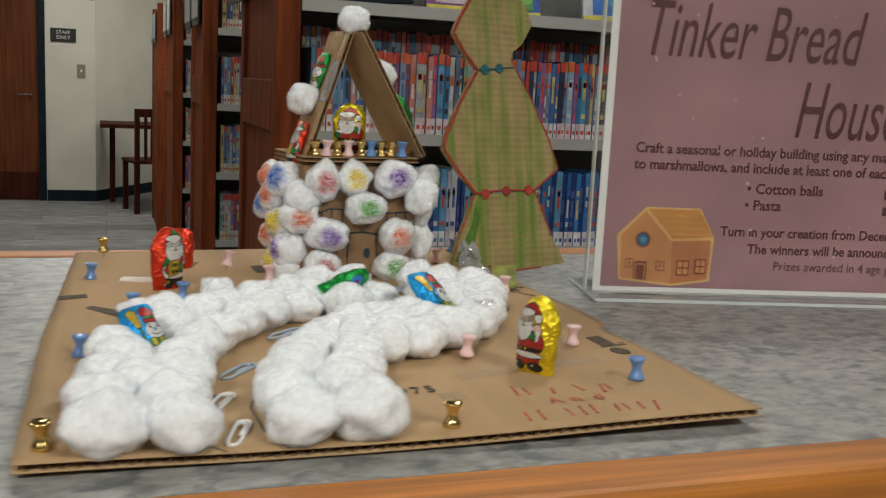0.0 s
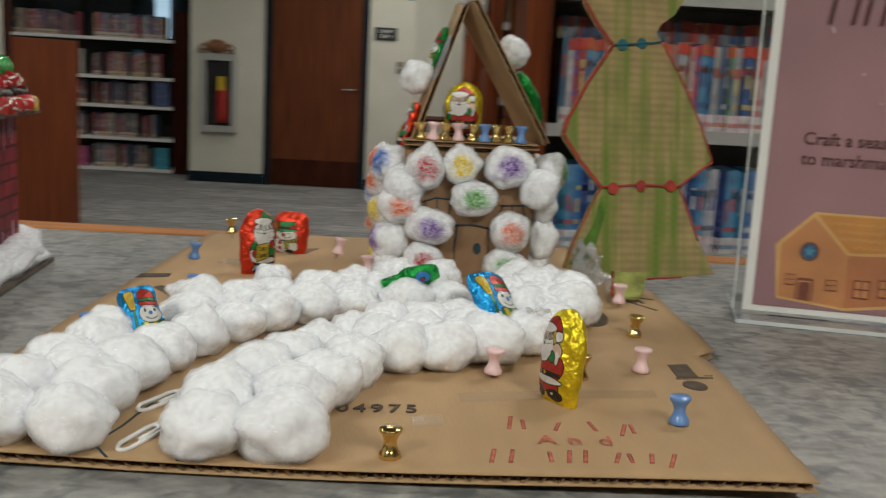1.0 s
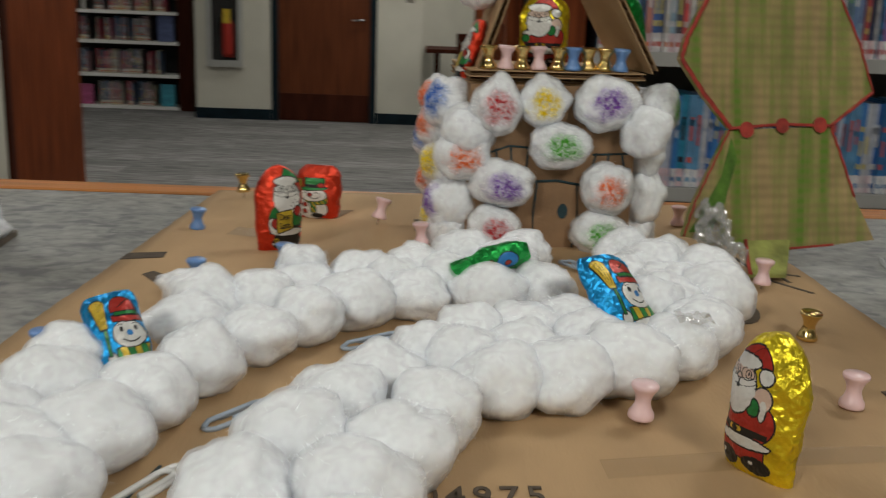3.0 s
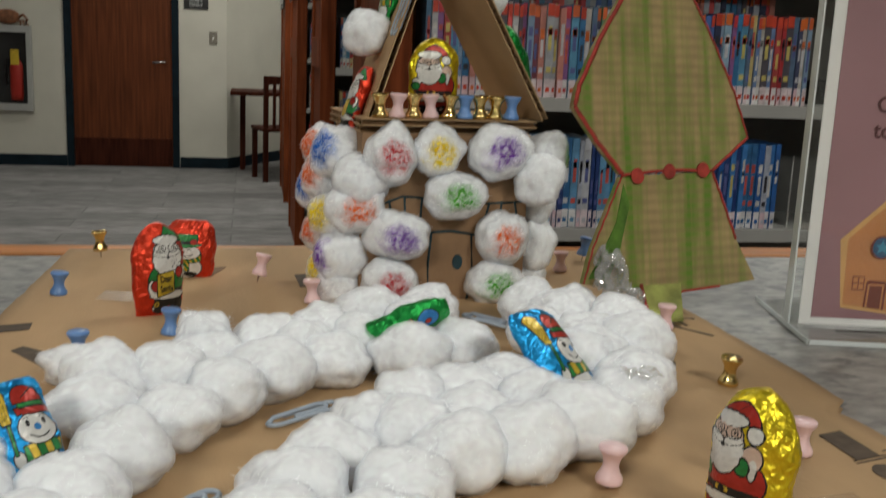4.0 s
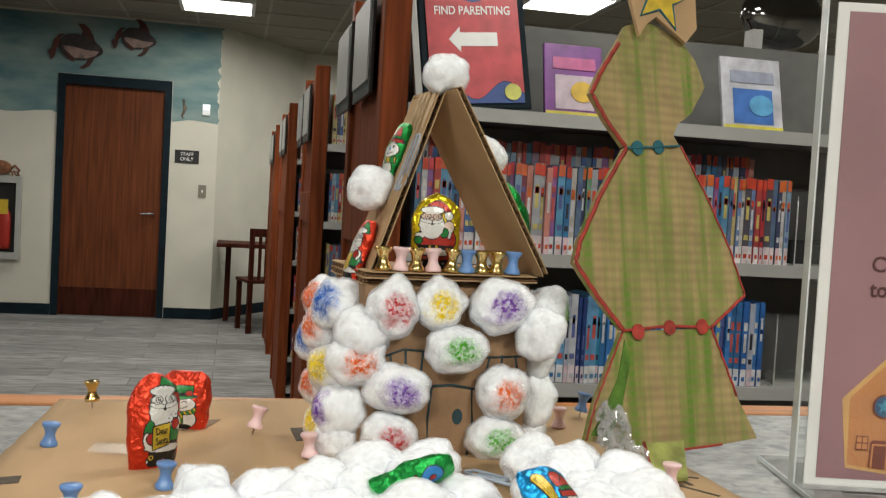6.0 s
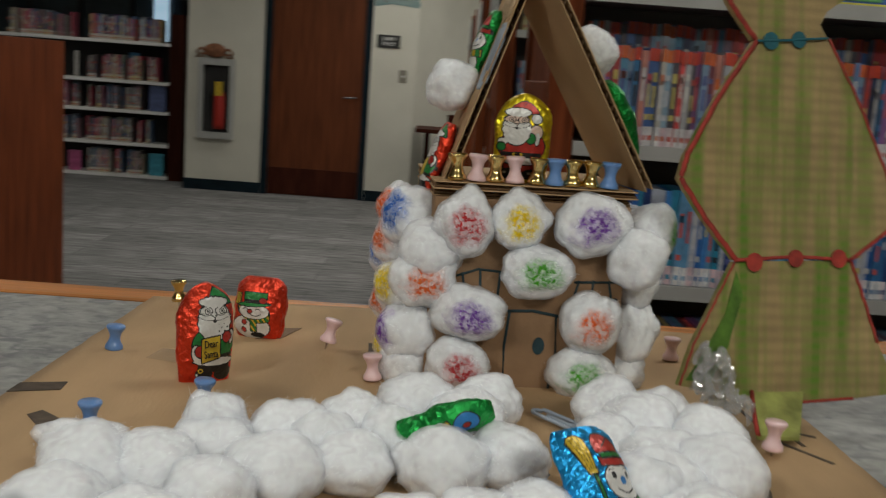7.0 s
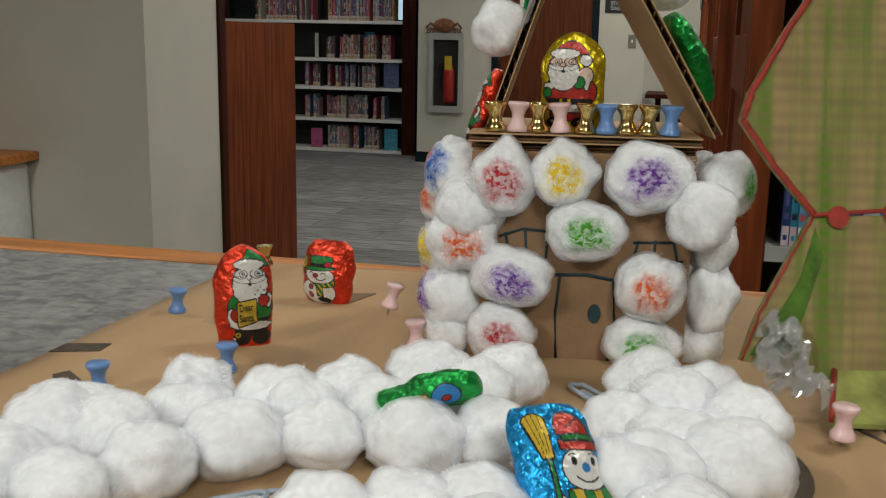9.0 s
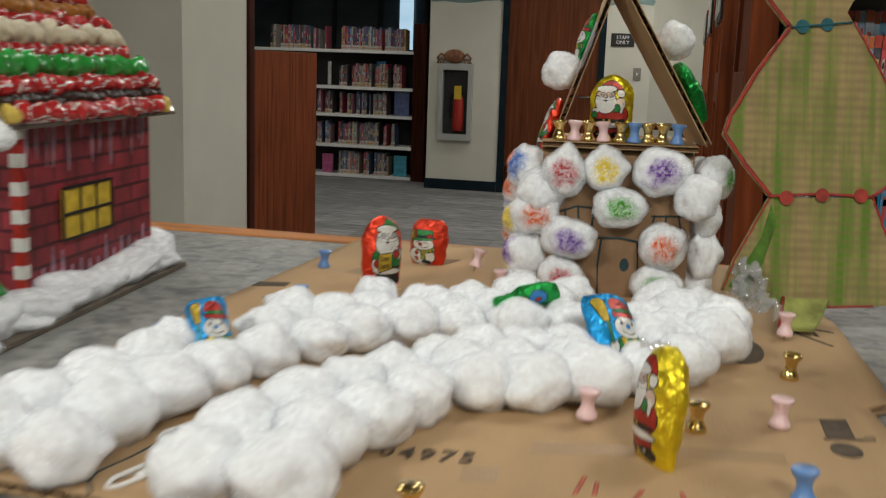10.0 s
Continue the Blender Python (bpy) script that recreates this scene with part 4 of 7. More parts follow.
# convex mirror under the ceiling
mi = thing("convex_mirror", pose(1.97, 3.55, 1.94), "dark round convex security mirror", "mirror")
bm = bmesh.new()
bmesh.ops.create_uvsphere(bm, u_segments=24, v_segments=12, radius=1, matrix=Matrix.LocRotScale((0, 0, 0), None, (0.16, 0.06, 0.12)))
part("dome", bm, mat("mirror_dome", (0.25, 0.25, 0.25), 0.06, 1.0, 0.02, 10, 0, 100), mi, smooth=True)
part("arm", tube(bmesh.new(), [(0, 0.04, 0), (0, 0.05, CEIL - 1.94)], 0.012, 8), M["dark_and_shade"], mi)

# ---- far bookcase ----
fb = thing("wooden_bookcase", pose(0, 0, 0), "dark wooden bookcase with white shelves and rows of children's books", "bookcase")
part("side", boxed(-2.5, -2.36, 10.2, 10.55, 0, 1.62, 0.004), M["wood_dark"], fb, "dark wooden side")
part("side", boxed(-4.62, -4.56, 10.2, 10.55, 0, 1.62, 0.004), M["wood_dark"], fb, "dark wooden side")
# back coloured near black to paint in the shade behind the books
part("back", boxed(-4.56, -2.51, 10.53, 10.55, 0, 1.36), M["dark_and_shade"], fb)
FZ = (0.035, 0.35, 0.672, 0.96, 1.34)
for z in FZ:
    part("shelf", boxed(-4.56, -2.501, 10.21, 10.529, z - 0.03, z), M["white"], fb, "white shelf")
# groups of books along each shelf, with dark gaps between them
for i, (z, a, b, rows) in enumerate(((FZ[4], -4.1, -3.47, "pale"), (FZ[4], -3.3, -2.57, "bright"), (FZ[3], -3.32, -2.64, "pale"), (FZ[2], -3.56, -3.35, "pale"), (FZ[2], -3.31, -2.79, "pale"),
                                     (FZ[1], -3.56, -3.42, "pale"), (FZ[1], -3.32, -2.66, "pale"), (FZ[0], -3.31, -2.76, "pale"))):
    row_of_books(a, b, 10.25, z + 0.001, PASTEL, 60 + i, "children's book with a pale or pink spine", "", 0.1, rows)
join_far_books()
for x, z, w, h, c, lab in ((-2.70, FZ[0], 0.14, 0.22, (0.06, 0.3, 0.4), "blue"), (-2.71, FZ[2], 0.16, 0.25, (0.1, 0.13, 0.26), "dull blue"), (-3.5, FZ[0], 0.12, 0.2, (0.42, 0.1, 0.22), "pink"),
                           (-2.97, FZ[3], 0.1, 0.27, (0.06, 0.22, 0.4), "blue"), (-3.45, FZ[3], 0.035, 0.25, (0.5, 0.48, 0.45), "white")):
    ob = part("book", boxed(0, w, 0, 0.02, 0, h, 0.002), cov("cover_far", c), None, m=pose(x, 10.26 if x != -2.97 else 10.44, z + 0.001))
    tagged(ob, lab + " book standing face out on a white shelf", "book", "face-out books in the far bookcase")

# ---- the counter ----
CT = 1.050
CX0, CX1, CY0, CY1 = -1.3, 1.9, 0.376, 1.022
ctr = thing("counter", pose(0, 0, 0), "grey laminate counter with orange-brown oak edging", "counter")
part("laminate_top", boxed(CX0, CX1, CY0 + 0.038, CY1 - 0.036, CT - 0.035, CT), M["laminate"], ctr, "mottled grey laminate top")
part("front_edge", boxed(CX0, CX1, CY0, CY0 + 0.0378, CT - 0.05, CT + 0.0012, 0.004), M["oak"], ctr, "oak edge strip")
part("back_edge", boxed(CX0, CX1, CY1 - 0.0358, CY1, CT - 0.05, CT + 0.0012, 0.004), M["oak"], ctr, "oak edge strip")
part("cabinet", boxed(CX0 + 0.05, CX1 - 0.05, CY0 + 0.06, CY1 - 0.06, 0, CT - 0.0355), M["wood"], ctr, "wooden counter base")


# ---- cardboard base ----
def clamp01(a):
    return max(0.0, min(1.0, a))


def base_z(x, y):
    """Top of the warped cardboard sheet."""
    return CT + 0.0066 + 0.004 * clamp01((x - 0.06) / 0.28) * clamp01((0.66 - y) / 0.2) + 0.0012 * math.sin(x * 17 + y * 5)


def right_edge(y):
    ys = (0.437, 0.50, 0.60, 0.628, 0.638, 0.650, 0.687, 0.75, 0.811, 0.84, 0.90, 0.984)
    xs = (0.344, 0.345, 0.349, 0.347, 0.345, 0.358, 0.360, 0.357, 0.355, 0.349, 0.346, 0.345)
    return float(np.interp(y, ys, xs)) + 0.0012 * noise.noise(Vector((y * 90, 0, 0)))


def left_edge(y):
    return -0.037 + 0.012 * clamp01((y - 0.65) / 0.33) + 0.0012 * noise.noise(Vector((y * 60, 4, 0)))


BASE = thing("cardboard_sheet", pose(0, 0, 0), "flattened brown corrugated cardboard sheet lying on the counter", "cardboard")
NX, NY, TH = 44, 70, 0.0046


def base_point(i, j, dz):
    y = 0.442 + (0.984 - 0.442) * j / NY
    a, b = left_edge(y), right_edge(y)
    x = a + (b - a) * i / NX
    return (x, y - 0.002 * (1 - j / NY) * (i / NX), base_z(x, y) + dz)


def liner(z0, z1):
    bm = bmesh.new()
    lay = [[[bm.verts.new(base_point(i, j, dz)) for i in range(NX + 1)] for j in range(NY + 1)] for dz in (z0, z1)]
    for g in lay:
        for j in range(NY):
            for i in range(NX):
                bm.faces.new((g[j][i], g[j][i + 1], g[j + 1][i + 1], g[j + 1][i]))
    lo, hi = lay
    rim = [(0, i) for i in range(NX + 1)] + [(j, NX) for j in range(1, NY + 1)] + [(NY, i) for i in range(NX - 1, -1, -1)] + [(j, 0) for j in range(NY - 1, 0, -1)]
    for k in range(len(rim)):
        (a, b), (c, d) = rim[k], rim[(k + 1) % len(rim)]
        bm.faces.new((lo[a][b], lo[c][d], hi[c][d], hi[a][b]))
    return bm


part("top_liner", liner(-0.0006, 0), M["card"], BASE, "smooth brown paper liner", True)
part("bottom_liner", liner(-TH, -TH + 0.0006), M["card"], BASE, "", True)
bm = bmesh.new()
prev = None
for k in range(52 * 8 + 1):
    u = k / (52 * 8)
    rowv = []
    for j in range(0, NY + 1, 5):
        y = 0.443 + (0.983 - 0.443) * j / NY
        a, b = left_edge(y) + 0.001, right_edge(y) - 0.002
        x = a + (b - a) * u
        rowv.append(bm.verts.new((x, y - 0.002 * (1 - j / NY) * u, base_z(x, y) - TH / 2 + (TH / 2 - 0.0007) * math.sin(2 * math.pi * k / 8))))
    if prev:
        for p in range(len(rowv) - 1):
            bm.faces.new((prev[p], rowv[p], rowv[p + 1], prev[p + 1]))
    prev = rowv
part("fluting", bm, M["flute"], BASE, "wavy paper fluting", True)


def mark(outline, material, name="print_and_shade_mark", label="", lift=0.0004, thick=0.0005):
    bm = bmesh.new()
    a = [bm.verts.new((x, y, base_z(x, y) + lift)) for x, y in outline]
    b = [bm.verts.new((x, y, base_z(x, y) + lift - thick)) for x, y in outline]
    bm.faces.new(a)
    for i in range(len(a)):
        j = (i + 1) % len(a)
        bm.faces.new((a[i], b[i], b[j], a[j]))
    return part(name, bm, material, BASE, label)


def stroke(pts, r, material, name="pen_line"):
    bm = bmesh.new()
    fine = []
    for (x0, y0), (x1, y1) in zip(pts, pts[1:]):
        for k in range(6):
            fine.append((x0 + (x1 - x0) * k / 6, y0 + (y1 - y0) * k / 6))
    fine.append(pts[-1])
    tube(bm, [(x, y, base_z(x, y)) for x, y in fine], r, 6)
    for v in bm.verts:
        z0 = base_z(v.co.x, v.co.y)
        v.co.z = z0 + max(-0.0003, min(0.0005, (v.co.z - z0) * 0.35))
    return part(name, bm, material, BASE, "", True)


# box printing: one number, a panel with a disc under it; dark flat patches, one a painted shadow
for k, digit in enumerate("04975"):
    dx = 0.1405 + 0.0082 * k
    lettering(digit, 0.0158, M["ink_brown"], BASE, pose(dx, 0.5095 + 0.0003 * k, base_z(dx, 0.515) + 0.0006, 0, 0, 2), xscale=0.8, bold=0.00015, name="printed_digit")
mark([(0.320, 0.582), (0.332, 0.586), (0.332, 0.612), (0.320, 0.608)], M["ink_brown"])
mark(oval(0.326, 0.569, 0.0065, 0.0085), M["ink_brown"])
for dy in (0.0, -0.0022):
    stroke([(0.3185, 0.5818 + dy), (0.3405, 0.5885 + dy)], 0.0006, M["ink_brown"], "printed_line")
stroke([(0.3365, 0.5905), (0.3415, 0.5925)], 0.0006, M["ink_brown"], "printed_line")
mark([(-0.0325, 0.772), (-0.011, 0.781), (-0.012, 0.793), (-0.032, 0.786)], M["ink_brown"], "dark_patch", "dark flat patch on the card")
mark([(0.010, 0.716), (0.017, 0.724), (0.006, 0.741), (-0.008, 0.752), (-0.012, 0.745)], M["ink_brown"], "dark_patch", "dark flat patch on the card")
# brown patch that paints in the shadow beside the short red chocolate
mark([(0.060, 0.893), (0.074, 0.896), (0.083, 0.922), (0.069, 0.919)], mat("brown_painted_shadow", (0.2, 0.125, 0.07), 0.8), "print_and_shade_mark")
mark([(0.128, 0.864), (0.139, 0.867), (0.136, 0.898), (0.126, 0.896)], M["ink_brown"])
mark(oval(0.290, 0.720, 0.014, 0.029), M["ink_brown"], "print_and_shade_mark", "dark grey printed oval")
for seg in ([(0.323, 0.823), (0.328, 0.775)], [(0.328, 0.775), (0.345, 0.752)], [(0.336, 0.792), (0.350, 0.787)], [(0.334, 0.812), (0.339, 0.772)]):
    stroke(seg, 0.0014, M["ink_brown"], "printed_line")
# two handwritten names shown as plain red bars, with the word between them
for x, y, hh, lean in ((0.2225, 0.501, 0.0085, 0.001), (0.2285, 0.499, 0.006, 0.0), (0.2440, 0.497, 0.0055, 0.0015), (0.2605, 0.498, 0.006, -0.001), (0.2740, 0.494, 0.0075, 0.002), (0.2785, 0.496, 0.0055, 0.0),
                       (0.2125, 0.460, 0.0075, 0.001), (0.2205, 0.460, 0.0075, 0.001), (0.2370, 0.460, 0.0055, 0.0), (0.2450, 0.4605, 0.007, 0.001), (0.2520, 0.461, 0.007, 0.001), (0.2655, 0.460, 0.0055, 0.0015), (0.2710, 0.460, 0.0050, 0.0),
                       (0.2800, 0.460, 0.0055, 0.001), (0.2885, 0.458, 0.0075, 0.0025)):
    stroke([(x - lean, y - hh), (x + lean, y + hh)], 0.0010, M["ink_red"], "writing_bar")
for k, letter in enumerate("And"):
    ob = lettering(letter, 0.0150, M["ink_red"], BASE, Matrix.Identity(4), xscale=0.85, bold=0.0002, depth=0.0, name="red_letter")
    ox, oy = 0.2330 + 0.0135 * k, 0.4745
    for v in ob.data.vertices:
        v.co.x += ox
        v.co.y += oy - 0.06 * (v.co.x - ox)
        v.co.z = base_z(v.co.x, v.co.y) + 0.0005
# teal path edges
stroke([(0.055, 0.4425), (0.048, 0.452), (0.046, 0.46), (0.05, 0.478), (0.055, 0.515), (0.058, 0.53)], 0.0007, M["pen"])
stroke([(0.084, 0.4425), (0.082, 0.448), (0.076, 0.468), (0.074, 0.505), (0.08, 0.53)], 0.0007, M["pen"])
for a in ([(0.132, 0.647), (0.16, 0.662), (0.198, 0.68), (0.213, 0.715)], [(0.129, 0.626), (0.15, 0.647), (0.188, 0.672), (0.222, 0.708)]):
    stroke(a, 0.0008, M["pen"])
# strips of clear tape
for pts in ([(0.012, 0.84), (0.038, 0.833), (0.042, 0.855), (0.015, 0.86)], [(0.200, 0.527), (0.262, 0.537), (0.300, 0.542), (0.300, 0.554), (0.260, 0.550), (0.199, 0.540)], [(0.178, 0.492), (0.192, 0.494), (0.191, 0.508), (0.177, 0.505)]):
    mark(pts, M["tape"], "tape_strip", "clear tape strip", 0.0009, 0.0003)

# ---- cotton ----
def cotton_mesh(seed, fuzz=500, wisps=4, reach=0.2, peak=0.09):
    """A unit cotton ball: a soft puffy core, a short haze of fine fibres and a few pulled wisps."""
    rng = random.Random(seed)
    off = Vector((seed * 7.3, seed * 3.1, seed * 1.7))
    tips = [Vector((rng.gauss(0, 1), rng.gauss(0, 1), rng.gauss(0, 0.6))).normalized() for _ in range(wisps)]
    fold = Vector((rng.gauss(0, 1), rng.gauss(0, 1), rng.gauss(0, 1))).normalized()
    bm = bmesh.new()
    bmesh.ops.create_icosphere(bm, subdivisions=4, radius=1)
    for v in bm.verts:
        d = v.co.normalized()
        r = 0.945 + 0.15 * noise.noise(d * 1.1 + off) + 0.12 * noise.noise(d * 1.9 + off) + 0.03 * noise.noise(d * 4.2 + off) + 0.004 * noise.noise(d * 9 + off)
        r += 0.018 * math.sin(11 * d.dot(fold) + 4 * noise.noise(d * 1.6 - off))
        r -= 0.03 * max(0, 1 - abs(noise.noise(d * 1.2 + off * 1.3)) / 0.22) ** 2
        for t in tips:
            r += peak * math.exp(-((1 - d.dot(t)) / 0.04))
        v.co = d * r
    bm.normal_update()
    co, nor = [v.co.copy() for v in bm.verts], [v.normal.copy() for v in bm.verts]
    faces = [[v.index for v in f.verts] for f in bm.faces]
    bm.free()
    core, nf = len(co), len(faces)
    shell = list(faces)
    for lift in (0.06,):
        k = len(co)
        co.extend(co[i] + nor[i] * lift * (1 + 0.6 * noise.noise(nor[i] * 6 + off)) for i in range(core))
        faces.extend([k + i for i in f] for f in shell)
    ns = len(faces)

    def fibre(base, n, tip, wide):
        w = (tip - base).cross(n)
        w = (w.normalized() if w.length > 1e-6 else Vector((1, 0, 0))) * wide
        k = len(co)
        mid = base.lerp(tip, 0.55) + n * 0.12 * (tip - base).length
        co.extend((base - w, base + w, mid + w * 0.8, mid - w * 0.8, tip))
        faces.extend(([k, k + 1, k + 2, k + 3], [k + 3, k + 2, k + 4]))

    for _ in range(fuzz):
        i = rng.randrange(core)
        n = nor[i]
        jig = Vector((rng.gauss(0, 1), rng.gauss(0, 1), rng.gauss(0, 1)))
        t = n.cross(jig).normalized()
        kind = rng.random()
        ln = rng.uniform(0.05, 0.13) if kind < 0.72 else rng.uniform(0.12, 0.2) if kind < 0.95 else rng.uniform(0.25, 0.5)
        base = co[i] + t * rng.uniform(-0.06, 0.06) - n * 0.008
        fibre(base, n, base + (t + n * rng.uniform(0.15, 0.8 if kind < 0.95 else 0.3)) * ln, rng.uniform(0.0009, 0.0015) if kind < 0.95 else 0.0009)
    for t in tips:
        close = sorted(range(core), key=lambda i: -nor[i].dot(t))[:90]
        side = t.cross(Vector((0.3, 0.5, 0.8))).normalized()
        for _ in range(110):
            i = rng.choice(close)
            to = (t + side * rng.uniform(-0.1, 0.5) + Vector((rng.gauss(0, 0.2), rng.gauss(0, 0.2), rng.gauss(0, 0.2)))).normalized()
            fibre(co[i], nor[i], co[i] + to * reach * rng.uniform(0.3, 1) ** 1.5, 0.0026)
    me = bpy.data.meshes.new("cotton_ball")
    me.from_pydata(co, [], faces)
    me.polygons.foreach_set("use_smooth", [True] * len(faces))
    me.polygons.foreach_set("material_index", [0] * nf + [2] * nf + [1] * (len(faces) - ns))
    me.materials.append(M["cotton"])
    me.materials.append(M["fibre"])
    me.materials.append(M["haze"])
    return me


COTTON = [cotton_mesh(i + 1) for i in range(9)]
ROAD_L = [(0.002, 0.453), (0.036, 0.452), (0.000, 0.490), (0.034, 0.489), (0.004, 0.527), (0.037, 0.526), (0.012, 0.562), (0.046, 0.561), (0.006, 0.592), (0.056, 0.594),
          (0.041, 0.637), (0.071, 0.628), (0.041, 0.668), (0.064, 0.670), (0.088, 0.652), (0.106, 0.716), (0.107, 0.676), (0.131, 0.729), (0.134, 0.690), (0.158, 0.754),
          (0.150, 0.716), (0.168, 0.690), (0.188, 0.764), (0.194, 0.702), (0.178, 0.738), (0.080, 0.698), (0.020, 0.508), (0.120, 0.704)]
ROAD_R = [(0.092, 0.452), (0.124, 0.453), (0.090, 0.489), (0.123, 0.493), (0.100, 0.526), (0.134, 0.525), (0.111, 0.560), (0.144, 0.556), (0.124, 0.588), (0.141, 0.610),
          (0.168, 0.581), (0.192, 0.586), (0.217, 0.599), (0.241, 0.619), (0.259, 0.650), (0.275, 0.692), (0.280, 0.729), (0.267, 0.764), (0.238, 0.724), (0.244, 0.766),
          (0.238, 0.672), (0.202, 0.644), (0.181, 0.637), (0.257, 0.708), (0.256, 0.744), (0.155, 0.602), (0.158, 0.627), (0.179, 0.609), (0.207, 0.620), (0.250, 0.682)]
rng = random.Random(5)
for k, (x, y) in enumerate(ROAD_L + ROAD_R):
    sc = rng.uniform(0.97, 1.1)
    wide = 0.0176 - 0.0013 * min(1, max(0, (y - 0.52) / 0.06))
    sx, sy, sz = wide * sc * rng.uniform(0.95, 1.1), wide * sc, 0.0136 * sc * rng.uniform(0.92, 1.1)
    m = pose(x, y, base_z(x, y) + sz * 0.84, rng.uniform(-8, 8), rng.uniform(-8, 8), rng.uniform(0, 360)) @ Matrix.Diagonal((sx, sy, sz, 1))
    ob = place("cotton_ball", COTTON[k % 9], None, "", m)
    tagged(ob, "white fluffy cotton ball lining the cardboard path", "cotton ball", "cotton balls along the path")
# two pulled-up tufts
TUFT = cotton_mesh(31, 2600, 5, 0.4, 0.42)
for x, y, sx, sy, sz, rx, ry, rz in ((0.077, 0.704, 0.0135, 0.0125, 0.0165, 10, -6, 40), (0.032, 0.696, 0.0230, 0.0120, 0.0090, 0, 8, -12)):
    ob = place("cotton_tuft", TUFT, None, "", pose(x, y, base_z(x, y) + sz * 0.92, rx, ry, rz) @ Matrix.Diagonal((sx, sy, sz, 1)))
    tagged(ob, "pulled-out wispy tuft of white cotton", "cotton ball", "cotton balls along the path")


# ---- push pins ----
PIN_PROFILE = [(0.0005, 0), (0.0046, 0), (0.0048, 0.0006), (0.0046, 0.0022), (0.0036, 0.0036), (0.00285, 0.0058), (0.0028, 0.0072), (0.0034, 0.0094), (0.0046, 0.0112),
               (0.0050, 0.0119), (0.0050, 0.0128), (0.0046, 0.0133), (0.0005, 0.0134)]


def pin_meshes(material):
    bm = lathe(bmesh.new(), PIN_PROFILE, 24)
    finish(bm, True)
    body = bpy.data.meshes.new("body")
    bm.to_mesh(body)
    bm.free()
    body.materials.append(material)
    return body


bm = lathe(bmesh.new(), [(0.0001, -0.006), (0.0006, -0.003), (0.0006, 0.0002)], 8)
NEEDLE = bpy.data.meshes.new("needle")
bm.to_mesh(NEEDLE)
bm.free()
NEEDLE.materials.append(M["needle"])
PINS = {"gold": pin_meshes(M["gold"]), "pink": pin_meshes(M["pin_pink"]), "blue": pin_meshes(M["pin_blue"])}
PIN_LABEL = {"gold": "shiny gold metal push pin stuck in", "pink": "pale pink plastic push pin stuck in", "blue": "light blue plastic push pin stuck in"}


def pin(colour, x, y, z, gap=0.0, rx=0.0, ry=0.0, where="cardboard", group="push pins on the cardboard", parent=None):
    t = thing("push_pin", pose(x, y, z + gap, rx, ry, 0), PIN_LABEL[colour] + " " + where, "push pin", group)
    place("body", PINS[colour], t)
    place("needle", NEEDLE, t, "steel needle")
    return t


for c, x, y, gap, rx, ry in (("gold", 0.169, 0.456, 0, 0, 0), ("blue", 0.302, 0.505, 0.0005, 0, -2), ("pink", 0.218, 0.571, 0.0025, 2, 3), ("pink", 0.301, 0.590, 0.0005, 0, 2),
                             ("gold", 0.265, 0.573, 0, 0, 2), ("gold", 0.313, 0.672, 0.0005, 3, 3), ("pink", 0.318, 0.756, 0.003, 0, 2), ("blue", -0.010, 0.855, 0, 0, 5),
                             ("pink", 0.1035, 0.880, 0.0045, -6, 14), ("gold", -0.025, 0.459, 0, 0, -3), ("blue", -0.0125, 0.614, 0, 0, 2), ("blue", 0.0205, 0.730, 0.001, 0, 0),
                             ("gold", 0.000, 0.953, 0.0055, 0, -3), ("blue", 0.058, 0.773, 0, 0, 3), ("pink", 0.133, 0.826, 0.001, 0, -3), ("pink", 0.3065, 0.907, 0.001, 0, 0),
                             ("blue", 0.335, 0.943, 0.005, 0, 10)):
    pin(c, x, y, base_z(x, y), gap, rx, ry)


# ---- paper clips ----
def clip_mesh(material):
    def arc(cx, cz, r, a0, a1, n=8):
        return [(cx + r * math.cos(radians(a0 + (a1 - a0) * i / n)), cz + r * math.sin(radians(a0 + (a1 - a0) * i / n))) for i in range(n + 1)]
    p = [(-0.0044, 0.010)] + arc(0, 0.0305, 0.0044, 180, 0)[0:] + arc(0.0004, 0.0045, 0.004, 0, -180) + arc(-0.0004, 0.0255, 0.0032, 180, 0) + [(0.0028, 0.012)]
    bm = tube(bmesh.new(), [(x * 0.82 * (0.8 + 0.2 * min(1, y / 0.02)), y, 0.0008 + (0.0009 if i > len(p) * 0.6 else 0)) for i, (x, y) in enumerate(p)], 0.0010, 8)
    finish(bm, True)
    me = bpy.data.meshes.new("wire")
    bm.to_mesh(me)
    bm.free()
    me.materials.append(material)
    return me


CLIP_W, CLIP_B = clip_mesh(M["clip_white"]), clip_mesh(M["clip_blue"])
for me, x0, y0, x1, y1, lab, lift in ((CLIP_W, 0.0575, 0.449, 0.0685, 0.483, "white", 0), (CLIP_W, 0.051, 0.497, 0.066, 0.528, "white", 0), (CLIP_B, 0.065, 0.557, 0.087, 0.586, "grey-blue", 0),
                                      (CLIP_B, 0.104, 0.640, 0.126, 0.655, "grey-blue", 0.001), (CLIP_B, 0.213, 0.786, 0.231, 0.761, "grey-blue", 0.002)):
    ang = math.degrees(math.atan2(y1 - y0, x1 - x0)) - 90
    ob = place("paper_clip", me, None, "", pose(x0, y0, base_z((x0 + x1) / 2, (y0 + y1) / 2) + lift, 1.5 if lift else 0, 0, ang))
    tagged(ob, lab + " vinyl-coated wire paper clip lying on cardboard", "paper clip", "paper clips on the path")


